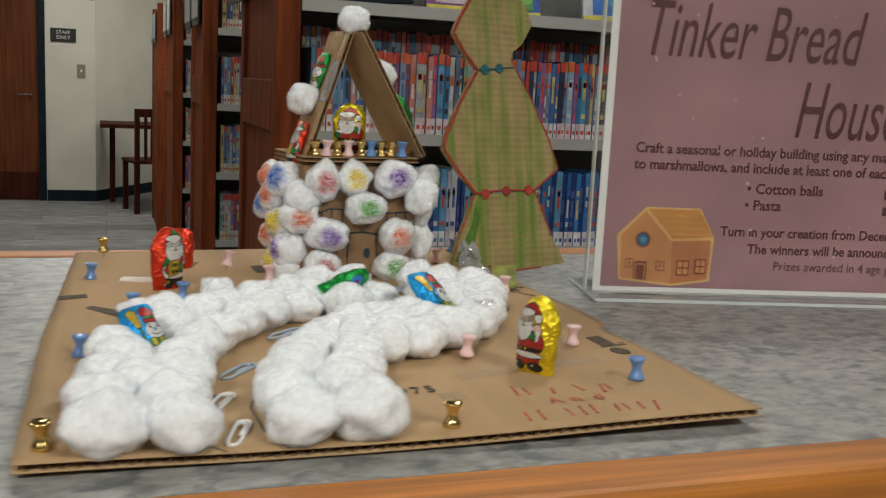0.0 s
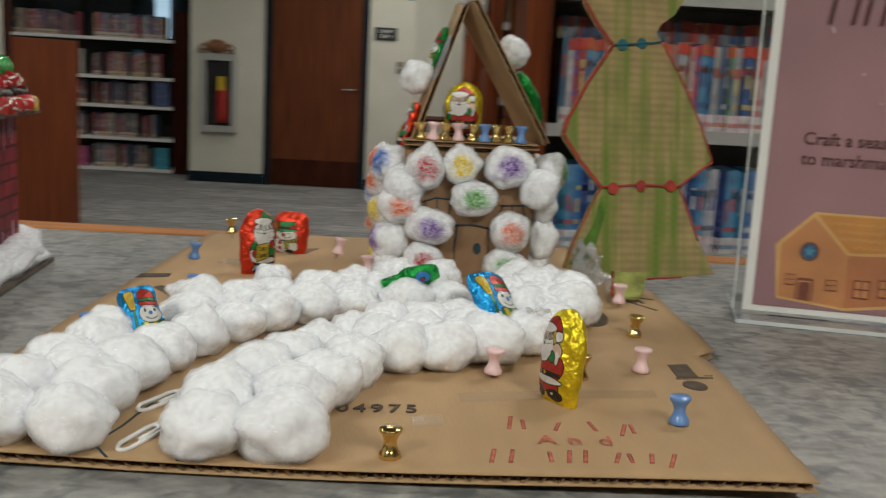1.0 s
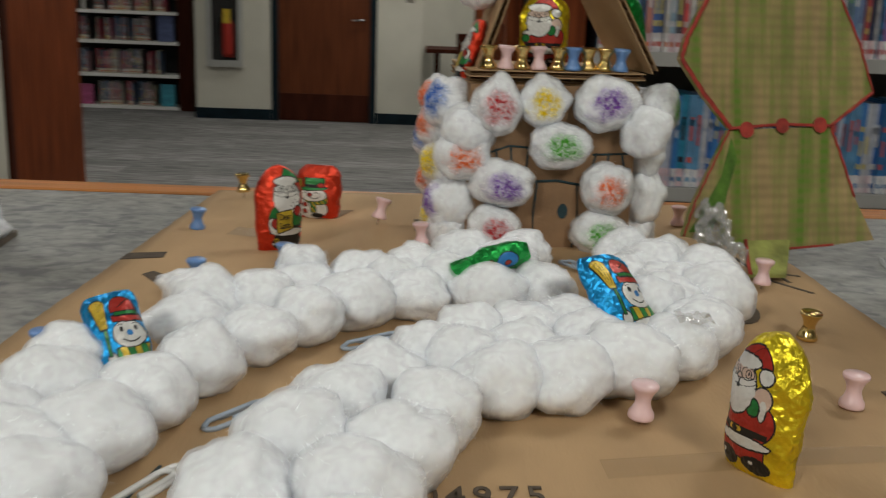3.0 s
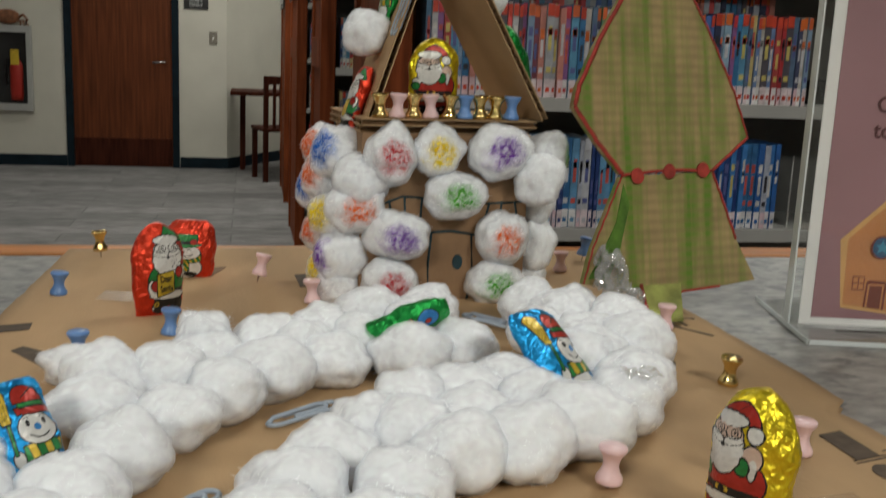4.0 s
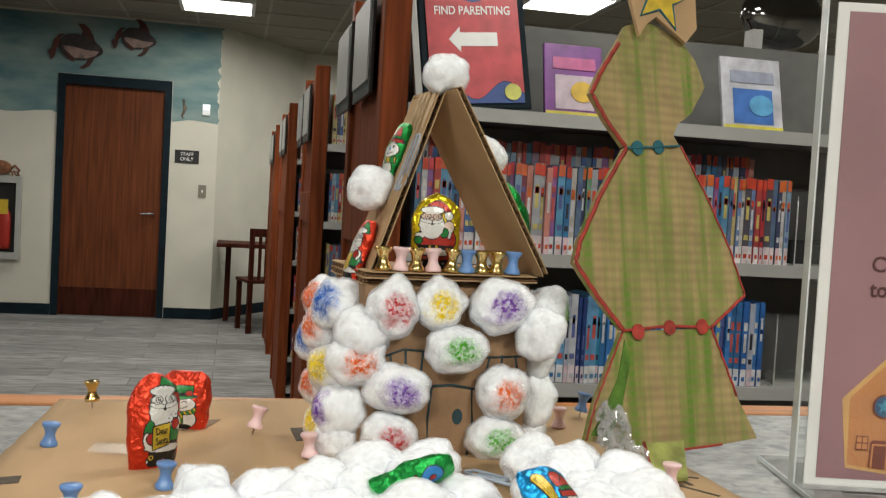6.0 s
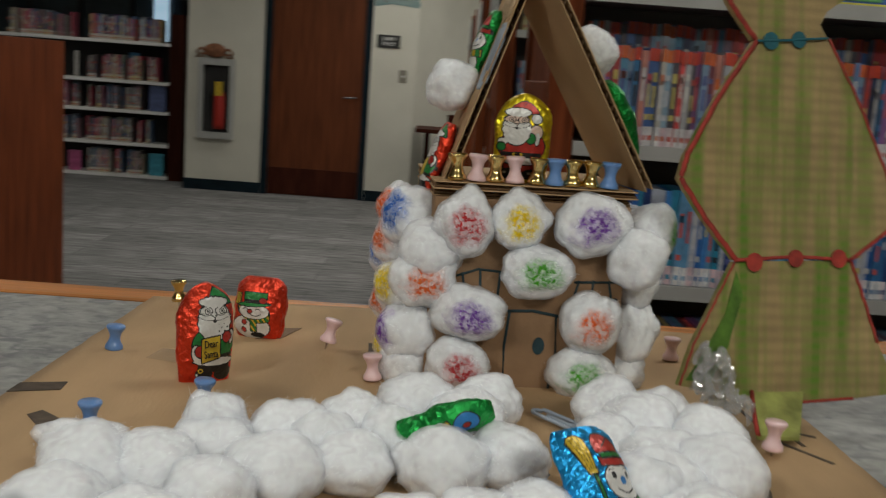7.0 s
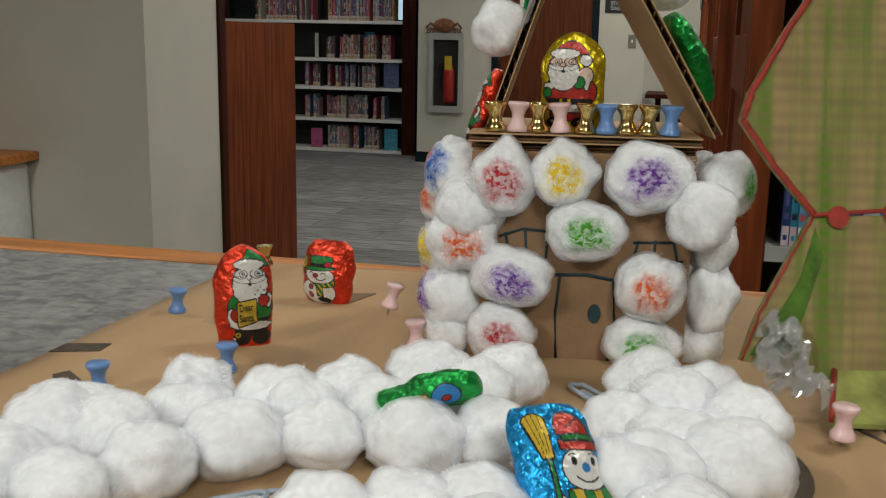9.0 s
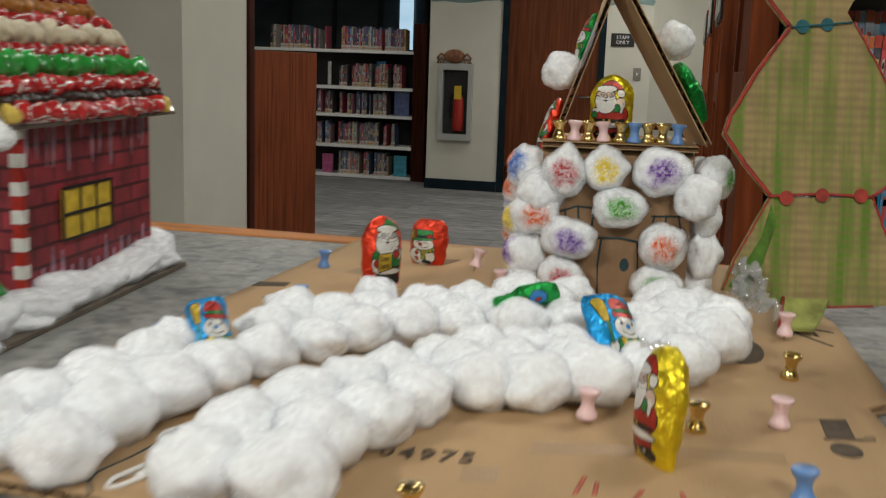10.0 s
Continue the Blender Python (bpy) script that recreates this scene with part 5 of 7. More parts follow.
# ---- foil-wrapped chocolates ----
def inside(u, v, cu, cv, ru, rv):
    return ((u - cu) / ru) ** 2 + ((v - cv) / rv) ** 2 < 1


def ring(u, v, cu, cv, ru, rv, inner=0.62):
    return inner < ((u - cu) / ru) ** 2 + ((v - cv) / rv) ** 2 < 1


def face_zone(u, v):
    """Fur band, round glasses, moustache and beard, about the middle of the band; -1 beyond it."""
    fur = 0.028 * abs(math.sin(u * 16))
    if inside(u, v - fur * 0.3, 0, 0.075, 0.52, 0.05):
        return 2
    for eu in (-0.25, 0.2):
        if ring(u, v, eu, -0.004, 0.2, 0.045, 0.72) or ring(u, v, eu + 0.03, -0.006, 0.085, 0.03, 0.55) or inside(u, v, eu + 0.04, -0.004, 0.03, 0.012):
            return 4
    if ring(u, v, -0.03, -0.03, 0.11, 0.021, 0.62):
        return 4
    for mu, tilt in ((-0.24, 0.06), (0.22, -0.06)):
        vv = v + tilt * (u - mu)
        if inside(u, vv, mu, -0.06, 0.27, 0.03):
            return 4 if ring(u, vv, mu, -0.06, 0.27, 0.03, 0.72) else 2
    if inside(u, v, 0.0, -0.095, 0.06, 0.018):
        return 4
    if inside(u, v, -0.02, -0.005, 0.46, 0.062):
        return 6
    return 2 if inside(u, v, 0, -0.1, 0.5 + 0.015 * math.sin(v * 90), 0.19) else -1


def santa_zone(u, v):
    """Red cap, white trim and beard, glasses, red coat, green mittens, a tan sack and dark boots."""
    if inside(u, v, 0.42, 0.725, 0.2 + 0.02 * math.sin(17 * v), 0.058):
        return 2
    z = face_zone(u + 0.28, v - 0.71)
    if z >= 0:
        return z
    if v > 0.775 and inside(u, v, -0.06, 0.775, 0.6, 0.14):
        return 4 if ring(u, v, 0.25, 0.75, 0.5, 0.16, 0.93) else 1
    if inside(u, v, 0.23, 0.505, 0.18, 0.062) or inside(u, v, -0.78, 0.40, 0.16, 0.05):
        return 3
    if inside(u, v, 0.47, 0.50, 0.1, 0.075) or inside(u, v, -0.74, 0.46, 0.18, 0.04):
        return 2
    if inside(u, v, 0.42, 0.575, 0.24, 0.085):
        return 6
    if 0.30 < v < 0.345 and abs(u + 0.05) < 0.72:
        return 5 if ring(u, v, -0.2, 0.322, 0.18, 0.032, 0.3) else 4
    if inside(u, v, -0.05, 0.25, 0.82 + 0.02 * math.sin(v * 200), 0.045):
        return 2
    if inside(u, v, -0.05, 0.41, 0.85, 0.19):
        return 1
    if inside(u, v, -0.48, 0.10, 0.36, 0.065) or inside(u, v, 0.4, 0.10, 0.4, 0.065):
        return 2 if inside(u, v, -0.62, 0.115, 0.06, 0.014) or inside(u, v, 0.28, 0.115, 0.06, 0.014) else 4
    return 1 if 0.12 < v < 0.23 and abs(u + 0.04) < 0.66 else 0


def letter_zone(u, v):
    """A figure in green with a white beard, red mittens and a yellow sheet of paper, set off to one side."""
    if abs(u - 0.08 + 0.1 * (v - 0.37)) < 0.34 and 0.24 + 0.09 * (u - 0.08) < v < 0.485 + 0.05 * (u - 0.08):
        return 5
    if inside(u, v, -0.3, 0.34, 0.19, 0.062) or inside(u, v, 0.66, 0.475, 0.18, 0.06):
        return 1
    if inside(u, v, -0.44, 0.325, 0.16, 0.085) or inside(u, v, 0.84, 0.47, 0.1, 0.08):
        return 2
    if inside(u, v, 0.5, 0.555, 0.22, 0.06):
        return 4 if math.sin(u * 30) * math.sin(v * 90) > 0.72 else 2
    z = face_zone((u - 0.2) * 0.82, (v - 0.745) * 0.95)
    if z >= 0:
        return 2 if z == 6 else z
    if v > 0.8 and inside(u, v, 0.45, 0.8, 0.5, 0.17):
        return 3
    if 0.27 < v < 0.305 and abs(u - 0.22) < 0.72:
        return 4
    if inside(u, v, 0.22, 0.235, 0.78 + 0.02 * math.sin(v * 200), 0.042):
        return 2
    if inside(u, v, 0.2, 0.4, 0.78, 0.2):
        return 3
    if inside(u, v, -0.12, 0.1, 0.34, 0.075) or inside(u, v, 0.62, 0.1, 0.36, 0.075):
        return 5 if ring(u, v, -0.26, 0.135, 0.1, 0.026, 0.3) else 2 if inside(u, v, -0.4, 0.09, 0.05, 0.014) else 4
    return 4 if 0.12 < v < 0.24 and abs(u - 0.22) < 0.6 else 0


def broom(u, v, cu, v0, v1, wide):
    """Yellow bristles, flaring upwards, with dark gaps."""
    f = (v - v0) / (v1 - v0)
    if 0 < f < 1 and abs(u - cu) < wide * (0.45 + 0.55 * f) * min(1, (1 - f) * 6) ** 0.4:
        return 4 if (u - cu) / (wide * (0.45 + 0.55 * f)) * 2.2 % 1 < 0.14 else 5
    return -1


def smile(u, v, cu, cv, wide, deep, thick=0.01):
    return abs(u - cu) < wide and abs(v - cv - deep * ((u - cu) / wide) ** 2) < thick


def snowman_zone(u, v):
    """A broom, a red cap with a green band, a white ball with two dark dots and a blue spot, and a striped scarf."""
    z = broom(u + 0.3 * (v - 0.7), v, -0.42, 0.55, 0.92, 0.3)
    if z >= 0:
        return z
    if abs(u + 0.36) < 0.05 and 0.26 < v < 0.56:
        return 3
    c = u + 0.35 * (v - 0.7)
    if 0.67 < v <= 0.72 and abs(c - 0.46) < 0.42:
        return 3
    if 0.595 < v - 0.06 * (c - 0.44) ** 2 <= 0.67 and abs(c - 0.44) < 0.52:
        return 1
    if v > 0.72 and inside(c, v, 0.4, 0.74, 0.44, 0.17):
        return 4 if abs(v - 0.78 - 0.2 * (c - 0.3)) < 0.007 and c > 0.25 else 1
    if inside(u, v, 0.4, 0.46, 0.55, 0.155):
        if inside(u, v, 0.42, 0.465, 0.11, 0.034):
            return 7
        for eu in (0.16, 0.66):
            if inside(u, v, eu, 0.515, 0.065, 0.032):
                return 4
            if smile(u, v, eu, 0.57, 0.09, -0.012, 0.005):
                return 4
        return 4 if smile(u, v, 0.42, 0.365, 0.3, 0.045, 0.008) else 2
    if 0.19 + 0.04 * u < v < 0.325 + 0.02 * u and -0.16 < u < 0.95:
        k = (u + 1 + 0.6 * v) * 4.4 % 2
        return 4 if k % 1 < 0.1 else 3 if k < 1 else 5
    if inside(u, v, -0.33, 0.22, 0.17, 0.075) or inside(u, v, 0.36, 0.12, 0.5, 0.16):
        return 2
    return 0


def fish_zone(u, v):
    """Yellow bristles and a blue patch with a red spot on green."""
    z = broom(u, v, -0.25, 0.4, 0.6, 0.55)
    if z >= 0:
        return z
    if inside(u, v, -0.35, 0.74, 0.5, 0.13):
        return 1 if inside(u, v, -0.3, 0.74, 0.16, 0.04) else 7
    return 2 if inside(u, v, 0.62, 0.72, 0.16, 0.07) else 0


def dark_snowman_zone(u, v):
    """A green cap with a dark brim and a red flower, a white ball on a white body, a checked scarf and red spots."""
    if inside(u, v, 0.26, 0.64, 0.14, 0.045):
        return 1
    if inside(u, v, -0.05, 0.575 + 0.03 * u, 0.62, 0.04):
        return 3 if v < 0.585 else 4
    if v > 0.57 and abs(u + 0.02) < 0.42 + 0.1 * (v - 0.6) and v < 0.765:
        return 4 if 0.605 < v < 0.65 else 3
    if abs(u + 0.72) < 0.14 and 0.55 < v < 0.74:
        return 4 if (u + 2) * 14 % 1 < 0.25 else 5
    if inside(u, v, -0.07, 0.455, 0.58, 0.125):
        if inside(u, v, -0.2, 0.455, 0.1, 0.034):
            return 1
        if smile(u, v, -0.36, 0.505, 0.1, -0.02, 0.008) or smile(u, v, 0.1, 0.5, 0.1, -0.02, 0.008) or smile(u, v, 0.0, 0.385, 0.22, 0.04, 0.008):
            return 4
        return 2
    if abs(v - 0.34 - 0.22 * (u + 0.1) ** 2 + 0.1 * u) < 0.065 and abs(u + 0.08) < 0.62 or abs(u + 0.06) < 0.13 and 0.12 < v < 0.36:
        k = (u * 9 + v * 14) % 2
        return 4 if k % 1 < 0.12 else 3 if k < 1 else 5
    if inside(u, v, -0.42, 0.27, 0.1, 0.045) or inside(u, v, -0.46, 0.14, 0.1, 0.045):
        return 1
    if inside(u, v, 0.1, 0.07, 0.3, 0.045):
        return 4
    return 2 if inside(u, v, -0.2, 0.19, 0.78, 0.2) else 0


ZONES = ["p_red", "p_white", "p_green", "p_black", "p_yellow", "p_pale", "p_blue"]


def chocolate(foil_key, zone, w, h, d, m, label, seed, shape="dome", group="foil-wrapped chocolates"):
    rows, nf, nb = 150, 116, 20
    us = [-1 + 2 * i / nf for i in range(nf)] + [1 - 2 * i / nb for i in range(nb)]
    n = nf + nb
    bm = bmesh.new()
    off = Vector((seed * 5.1, seed * 2.3, 0))
    grid = []
    for r in range(rows + 1):
        v = r / rows
        if shape == "dome":
            a = (0.9 + 0.1 * math.sin(v * 2.6)) * (1 - clamp01((v - 0.62) / 0.38) ** 2.4 * 0.98) ** 0.62
        elif shape == "barrel":
            a = (0.8 + 0.2 * math.sin(math.pi * (0.12 + 0.72 * v))) * (1 - 0.42 * clamp01((v - 0.8) / 0.2) ** 2.5 - 0.1 * clamp01((0.15 - v) / 0.15) ** 2)
        elif shape == "fish":
            a = 0.18 + 0.82 * clamp01(v * 1.7) ** 1.2 * (1 - clamp01((v - 0.75) / 0.25) ** 3 * 0.9) ** 0.5
        else:
            a = 1 - 0.1 * v - 0.2 * clamp01((v - 0.82) / 0.18) ** 2.5 - 0.1 * clamp01((0.14 - v) / 0.14) ** 2
        thick = math.sin(math.pi * min(1, max(0.0, 0.03 + v * 0.94))) ** 0.4
        ring = []
        for k, u in enumerate(us):
            front = k < nf
            prof = (1 - abs(u) ** 2.5) ** 0.55 if abs(u) < 1 else 0.0
            x = a * w / 2 * u
            y = -thick * d * 0.62 * prof if front else thick * d * 0.38 * prof
            p = Vector((x, y, v * h))
            c = 0.0007 * noise.noise(p * 120 + off) + 0.0003 * abs(noise.noise(p * 420 + off))
            if abs(u) > 0.9 or not front:
                c *= 1.5
            p += Vector((u, -1 if front else 1, 0)) * c
            ring.append(bm.verts.new(p))
        grid.append(ring)
    for r in range(rows):
        for k in range(n):
            f = bm.faces.new((grid[r][k], grid[r][(k + 1) % n], grid[r + 1][(k + 1) % n], grid[r + 1][k]))
            if zone and k < nf:
                u, v = us[k] + 1 / nf, (r + 0.5) / rows
                here = zone(u, v)
                near = {zone(u + a, v + b) for a, b in ((0.02, 0), (-0.02, 0), (0, 0.007), (0, -0.007))} - {4} - ({6, 7} if here == 2 else {2} if here in (6, 7) else set())
                f.material_index = 4 if here != 4 and len(near | {here}) > 1 else here
    bm.faces.new(grid[0][::-1])
    bm.faces.new(grid[-1])
    t = thing("foil_chocolate", m, label, "chocolate", group)
    if zone:
        fig = bm.copy()
        bmesh.ops.delete(fig, geom=[f for f in fig.faces if f.material_index == 0], context="FACES")
        bmesh.ops.delete(bm, geom=[f for f in bm.faces if f.material_index], context="FACES")
        part("printed_figure", fig, [M[foil_key]] + [M[z] for z in ZONES], t, "coloured figure printed on the foil", True)
    part("foil_wrapper", bm, M[foil_key], t, "crinkled metal foil", True)
    return t


def laid(tail, head, back, lean=0.0):
    """The pose of a thing whose length runs from tail to head and whose rear looks towards back."""
    ez = (Vector(head) - Vector(tail)).normalized()
    ey = Vector(back)
    ey = (ey - ez * ey.dot(ez)).normalized()
    m = Matrix((ey.cross(ez), ey, ez)).transposed().to_4x4()
    m.translation = Vector(tail)
    return m


chocolate("f_yellow", lambda u, v: santa_zone(u + 0.16, v), 0.0285, 0.0475, 0.0155, pose(0.2490, 0.534, base_z(0.254, 0.536) - 0.0008, -5, 0, -58),
          "yellow foil-wrapped chocolate figure in red and white standing on cardboard", 1)
LETTER = chocolate("f_red", letter_zone, 0.0280, 0.0505, 0.015, pose(0.0490, 0.813, base_z(0.04, 0.83) - 0.0006, -2, 0, 26),
          "red foil-wrapped chocolate figure with a green cap standing on cardboard", 2)
for k, (word, tz) in enumerate((("Dear", 0.0194), ("Santa", 0.0142))):
    lettering(word, 0.0052, M["p_black"], LETTER, Matrix.Translation((-0.0024, -0.01065, tz)) @ Matrix.Rotation(radians(-6), 4, "Y") @ UPRIGHT, xscale=0.62, bold=0.00006)
chocolate("f_red", dark_snowman_zone, 0.032, 0.036, 0.017, pose(0.0610, 0.900, base_z(0.05, 0.92) - 0.0006, -6, 0, -10),
          "short red foil-wrapped chocolate with a white and green print", 3, "barrel")
chocolate("f_blue", snowman_zone, 0.0225, 0.036, 0.013, laid((0.0305, 0.588, base_z(0, 0.58) + 0.003), (0.0160, 0.607, base_z(0, 0.58) + 0.0320), (-0.3, 0.85, -0.5)),
          "blue foil-wrapped chocolate leaning in the cotton balls", 4, "square")
chocolate("f_blue", snowman_zone, 0.0290, 0.044, 0.012, laid((0.2305, 0.642, base_z(0.2, 0.63) + 0.006), (0.2135, 0.6706, base_z(0.2, 0.63) + 0.0360), (-0.36, 0.545, -0.74)),
          "blue foil-wrapped chocolate lying slanted on the cotton balls", 5, "square")
chocolate("f_green", fish_zone, 0.0165, 0.042, 0.012, laid((0.1475, 0.708, base_z(0.14, 0.7) + 0.0175), (0.187, 0.706, base_z(0.14, 0.7) + 0.0310), (-0.05, 0.8, 0.6)),
          "green foil-wrapped chocolate lying on its side on the cotton", 6, "fish")

# ---- cardboard house ----
HOUSE = thing("cardboard_house", pose(0.2090, 0.829, base_z(0.2, 0.82) - 0.0083, 0, 0, 6.5), "handmade brown cardboard house covered with colour-dabbed cotton balls", "craft house")
HW, HH, HD, T = 0.0505, 0.106, 0.075, 0.004
GZ = 0.0078


def card_sheet(name, w, h, m, label="", material=None):
    """A corrugated sheet in its own x-z plane, the fluting showing at its ends."""
    bm = bmesh.new()
    box(bm, 0, w, -T / 2, -T / 2 + 0.0006, 0, h)
    box(bm, 0, w, T / 2 - 0.0006, T / 2, 0, h)
    ob = part(name, bm, material or M["card"], HOUSE, label, False, m)
    bm = bmesh.new()
    prev = None
    cycles = max(6, int(h / 0.0068))
    for k in range(cycles * 8 + 1):
        z = h * k / (cycles * 8)
        y = (T / 2 - 0.0007) * math.sin(2 * math.pi * k / 8)
        row = (bm.verts.new((0.0004, y, z)), bm.verts.new((w - 0.0004, y, z)))
        if prev:
            bm.faces.new((prev[0], prev[1], row[1], row[0]))
        prev = row
    part("fluting", bm, M["flute"], ob, "wavy paper fluting", True)
    return ob


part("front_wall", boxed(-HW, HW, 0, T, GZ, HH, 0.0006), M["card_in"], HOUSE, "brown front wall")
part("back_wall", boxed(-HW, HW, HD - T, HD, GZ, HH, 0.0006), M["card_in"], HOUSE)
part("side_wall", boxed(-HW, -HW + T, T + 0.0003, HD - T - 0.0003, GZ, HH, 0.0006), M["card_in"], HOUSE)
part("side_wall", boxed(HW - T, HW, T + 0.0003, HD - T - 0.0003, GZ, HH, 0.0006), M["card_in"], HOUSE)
card_sheet("balcony_deck", 0.102, 0.088, pose(-0.0515, 0.09, HH + 0.0022, 90, 0, 0), "double cardboard balcony deck")
card_sheet("balcony_deck", 0.104, 0.09, pose(-0.052, 0.0855, HH + 0.0062, 90, 0, 0), "double cardboard balcony deck")
DECK = HH + 0.0084
# roof: two leaning sheets
AX, AZ = -0.0075, 0.2195


def roof_sheet(x0, z0, x1, z1, y0, y1, turn):
    """A roof sheet from its eave (x0, z0) to the ridge (x1, z1)."""
    ln = math.hypot(x1 - x0, z1 - z0)
    ex = Vector((0, 1, 0))
    ez = Vector((x1 - x0, 0, z1 - z0)) / ln
    ey = ez.cross(ex)
    m = Matrix((ex, ey, ez)).transposed().to_4x4()
    m.translation = Vector((x0, y0, z0))
    m = Matrix.Rotation(radians(turn), 4, "Z") @ m
    return card_sheet("roof_sheet", y1 - y0, ln, m, "leaning cardboard roof sheet", M["card"])


roof_sheet(-0.0440, 0.1135, AX - 0.001, AZ, 0.008, 0.062, 0)
roof_sheet(0.0590, 0.115, AX + 0.003, AZ, -0.006, 0.058, 6)


for k in range(4):
    y = 0.012 + 0.009 * k
    bm = tube(bmesh.new(), [(AX - 0.0036 - 0.3175 * d, y + 0.0012 * math.sin(70 * d + k), AZ - 0.948 * d) for d in (0.001, 0.008, 0.016, 0.024 + 0.006 * (k % 2))], [0.0012, 0.0015, 0.0012, 0.0005], 6)
    part("peeled_strip", bm, mat("pale_torn_card", (0.56, 0.42, 0.27), 0.9, 0, 0.15, 90), HOUSE, "pale ridge of torn card", True)


def on_front(pts, r=0.0008, name="pen_line"):
    bm = tube(bmesh.new(), [(x, -0.0001, z) for x, z in pts], r, 6)
    for v in bm.verts:
        v.co.y = -0.0001 + (v.co.y + 0.0001) * 0.5
    return part(name, bm, M["pen"], HOUSE, "dark teal marker line", True)


on_front([(-0.0085, GZ), (-0.0095, 0.03), (-0.008, 0.049)])
on_front([(0.0155, GZ), (0.018, 0.025), (0.0165, 0.048)])
on_front([(-0.0105, 0.0488), (0.004, 0.0495), (0.019, 0.047)], 0.0009)
bm = bmesh.new()
plate(bm, oval(0.0085, 0.0310, 0.0031, 0.0046), -0.0006, 0.0002)
part("door_knob", bm, M["pen"], HOUSE, "dark teal drawn oval")
for a in ([(-0.037, 0.066), (-0.026, 0.07), (-0.0135, 0.069)], [(-0.034, 0.068), (-0.030, 0.045)], [(-0.0145, 0.069), (-0.0155, 0.045)], [(-0.025, 0.07), (-0.0235, 0.05)], [(-0.036, 0.0555), (-0.015, 0.056)],
          [(0.0245, 0.0655), (0.047, 0.0665)], [(0.027, 0.0665), (0.0235, 0.052)], [(0.0345, 0.067), (0.034, 0.053)], [(0.0425, 0.067), (0.0455, 0.054)], [(0.022, 0.0565), (0.048, 0.0575)]):
    on_front(a, 0.0007, "pen_line")

STAINS = {"red": (0.55, 0.05, 0.06), "yellow": (0.85, 0.66, 0.02), "violet": (0.22, 0.07, 0.42), "green": (0.1, 0.42, 0.03), "orange": (0.75, 0.17, 0.03), "blue": (0.03, 0.16, 0.55)}
# three sets of dabbed cotton: on the front, on the side and on the edge of a ball
DABS = (("front", (0, -1, 0), 0.78, 0.22), ("side", (-0.85, -0.45, 0.25), 0.85, 0.5), ("edge", (0.9, -0.5, 0.05), 0.72, 0.6), ("rim", (-1.0, -0.15, 0.1), 0.75, 0.4))
DABBED = [{k: (cotton_material("cotton_" + n + "_" + k, v, c, r, w), fibre_material("fibre_" + n + "_" + k, v, c, r, w), fibre_material("haze_" + n + "_" + k, v, c, r, w, 0.42)) for k, v in STAINS.items()} for n, c, r, w in DABS]


def glued(x, y, z, sx, sy, sz, stain=None, kind=0, seed=0, tilt=0):
    src = COTTON[seed % 9]
    me = src.copy()
    if stain:
        me.materials[0], me.materials[1], me.materials[2] = DABBED[kind][stain]
    return place("cotton_ball", me, HOUSE, ("white cotton ball dabbed with " + stain) if stain else "plain white cotton ball", pose(x, y, z, 0, tilt, 0) @ Matrix.Diagonal((sx, sy, sz, 1)))


R = 0.0142
for k, (x, z, y, sx, sz, st, kd, tl) in enumerate([
        (-0.0355, 0.0945, -0.008, 1.1, 1.22, "red", 0, 0), (-0.0085, 0.0970, -0.006, 1.06, 1.12, "yellow", 0, 0), (0.0285, 0.0975, -0.009, 1.38, 1.14, "violet", 0, -8),
        (0.003, 0.0720, -0.009, 1.3, 0.98, "green", 0, 0), (-0.0535, 0.0640, 0.000, 1.18, 1.15, "orange", 0, 0), (-0.030, 0.0480, -0.006, 1.36, 1.04, "violet", 0, 14),
        (0.0325, 0.0470, -0.009, 1.16, 1.12, "orange", 0, 0), (0.0530, 0.0810, -0.011, 1.08, 1.08, None, 0, 0), (0.0655, 0.0935, 0.006, 0.95, 1.05, "green", 2, 0),
        (0.0615, 0.066, 0.012, 0.85, 1.15, None, 0, 0), (0.062, 0.0385, 0.012, 0.88, 1.35, None, 0, 0), (0.0305, 0.0195, -0.006, 1.3, 0.95, "green", 0, 0),
        (-0.034, 0.0215, -0.007, 1.15, 1.0, "red", 0, 0), (-0.0590, 0.0345, 0.008, 1.1, 1.25, "violet", 3, 0), (-0.0590, 0.0920, 0.022, 1.15, 1.15, "blue", 1, 0),
        (-0.0505, 0.0790, 0.000, 1.2, 1.1, None, 0, 20), (-0.066, 0.0775, 0.034, 0.9, 0.95, "orange", 1, 0), (-0.0610, 0.0555, 0.016, 1.15, 1.1, "yellow", 1, 0),
        (-0.064, 0.044, 0.036, 0.95, 1.0, "orange", 1, 0), (-0.064, 0.093, 0.046, 0.95, 1.0, "orange", 1, 0), (-0.062, 0.022, 0.03, 0.95, 0.95, "yellow", 1, 0), (-0.06, 0.016, 0.01, 0.9, 0.9, None, 0, 0),
        (0.058, 0.015, 0.014, 0.9, 0.95, None, 0, 0), (-0.066, 0.068, 0.05, 0.9, 1.0, "blue", 1, 0), (0.0605, 0.09, 0.040, 0.9, 1.0, None, 0, 0), (0.0605, 0.062, 0.04, 0.9, 1.0, None, 0, 0)]):
    glued(x, y, z, R * sx, R * 0.9, R * sz, st, kd, k, tl)
glued(-0.0055, 0.014, AZ + 0.0085, 0.0132, 0.0125, 0.0128, None, 0, 4)
glued(-0.0412, 0.0370, 0.1605, 0.0140, 0.0135, 0.0132, None, 0, 7)
glued(0.037, 0.054, 0.1845, 0.0135, 0.0125, 0.0135, None, 0, 2)

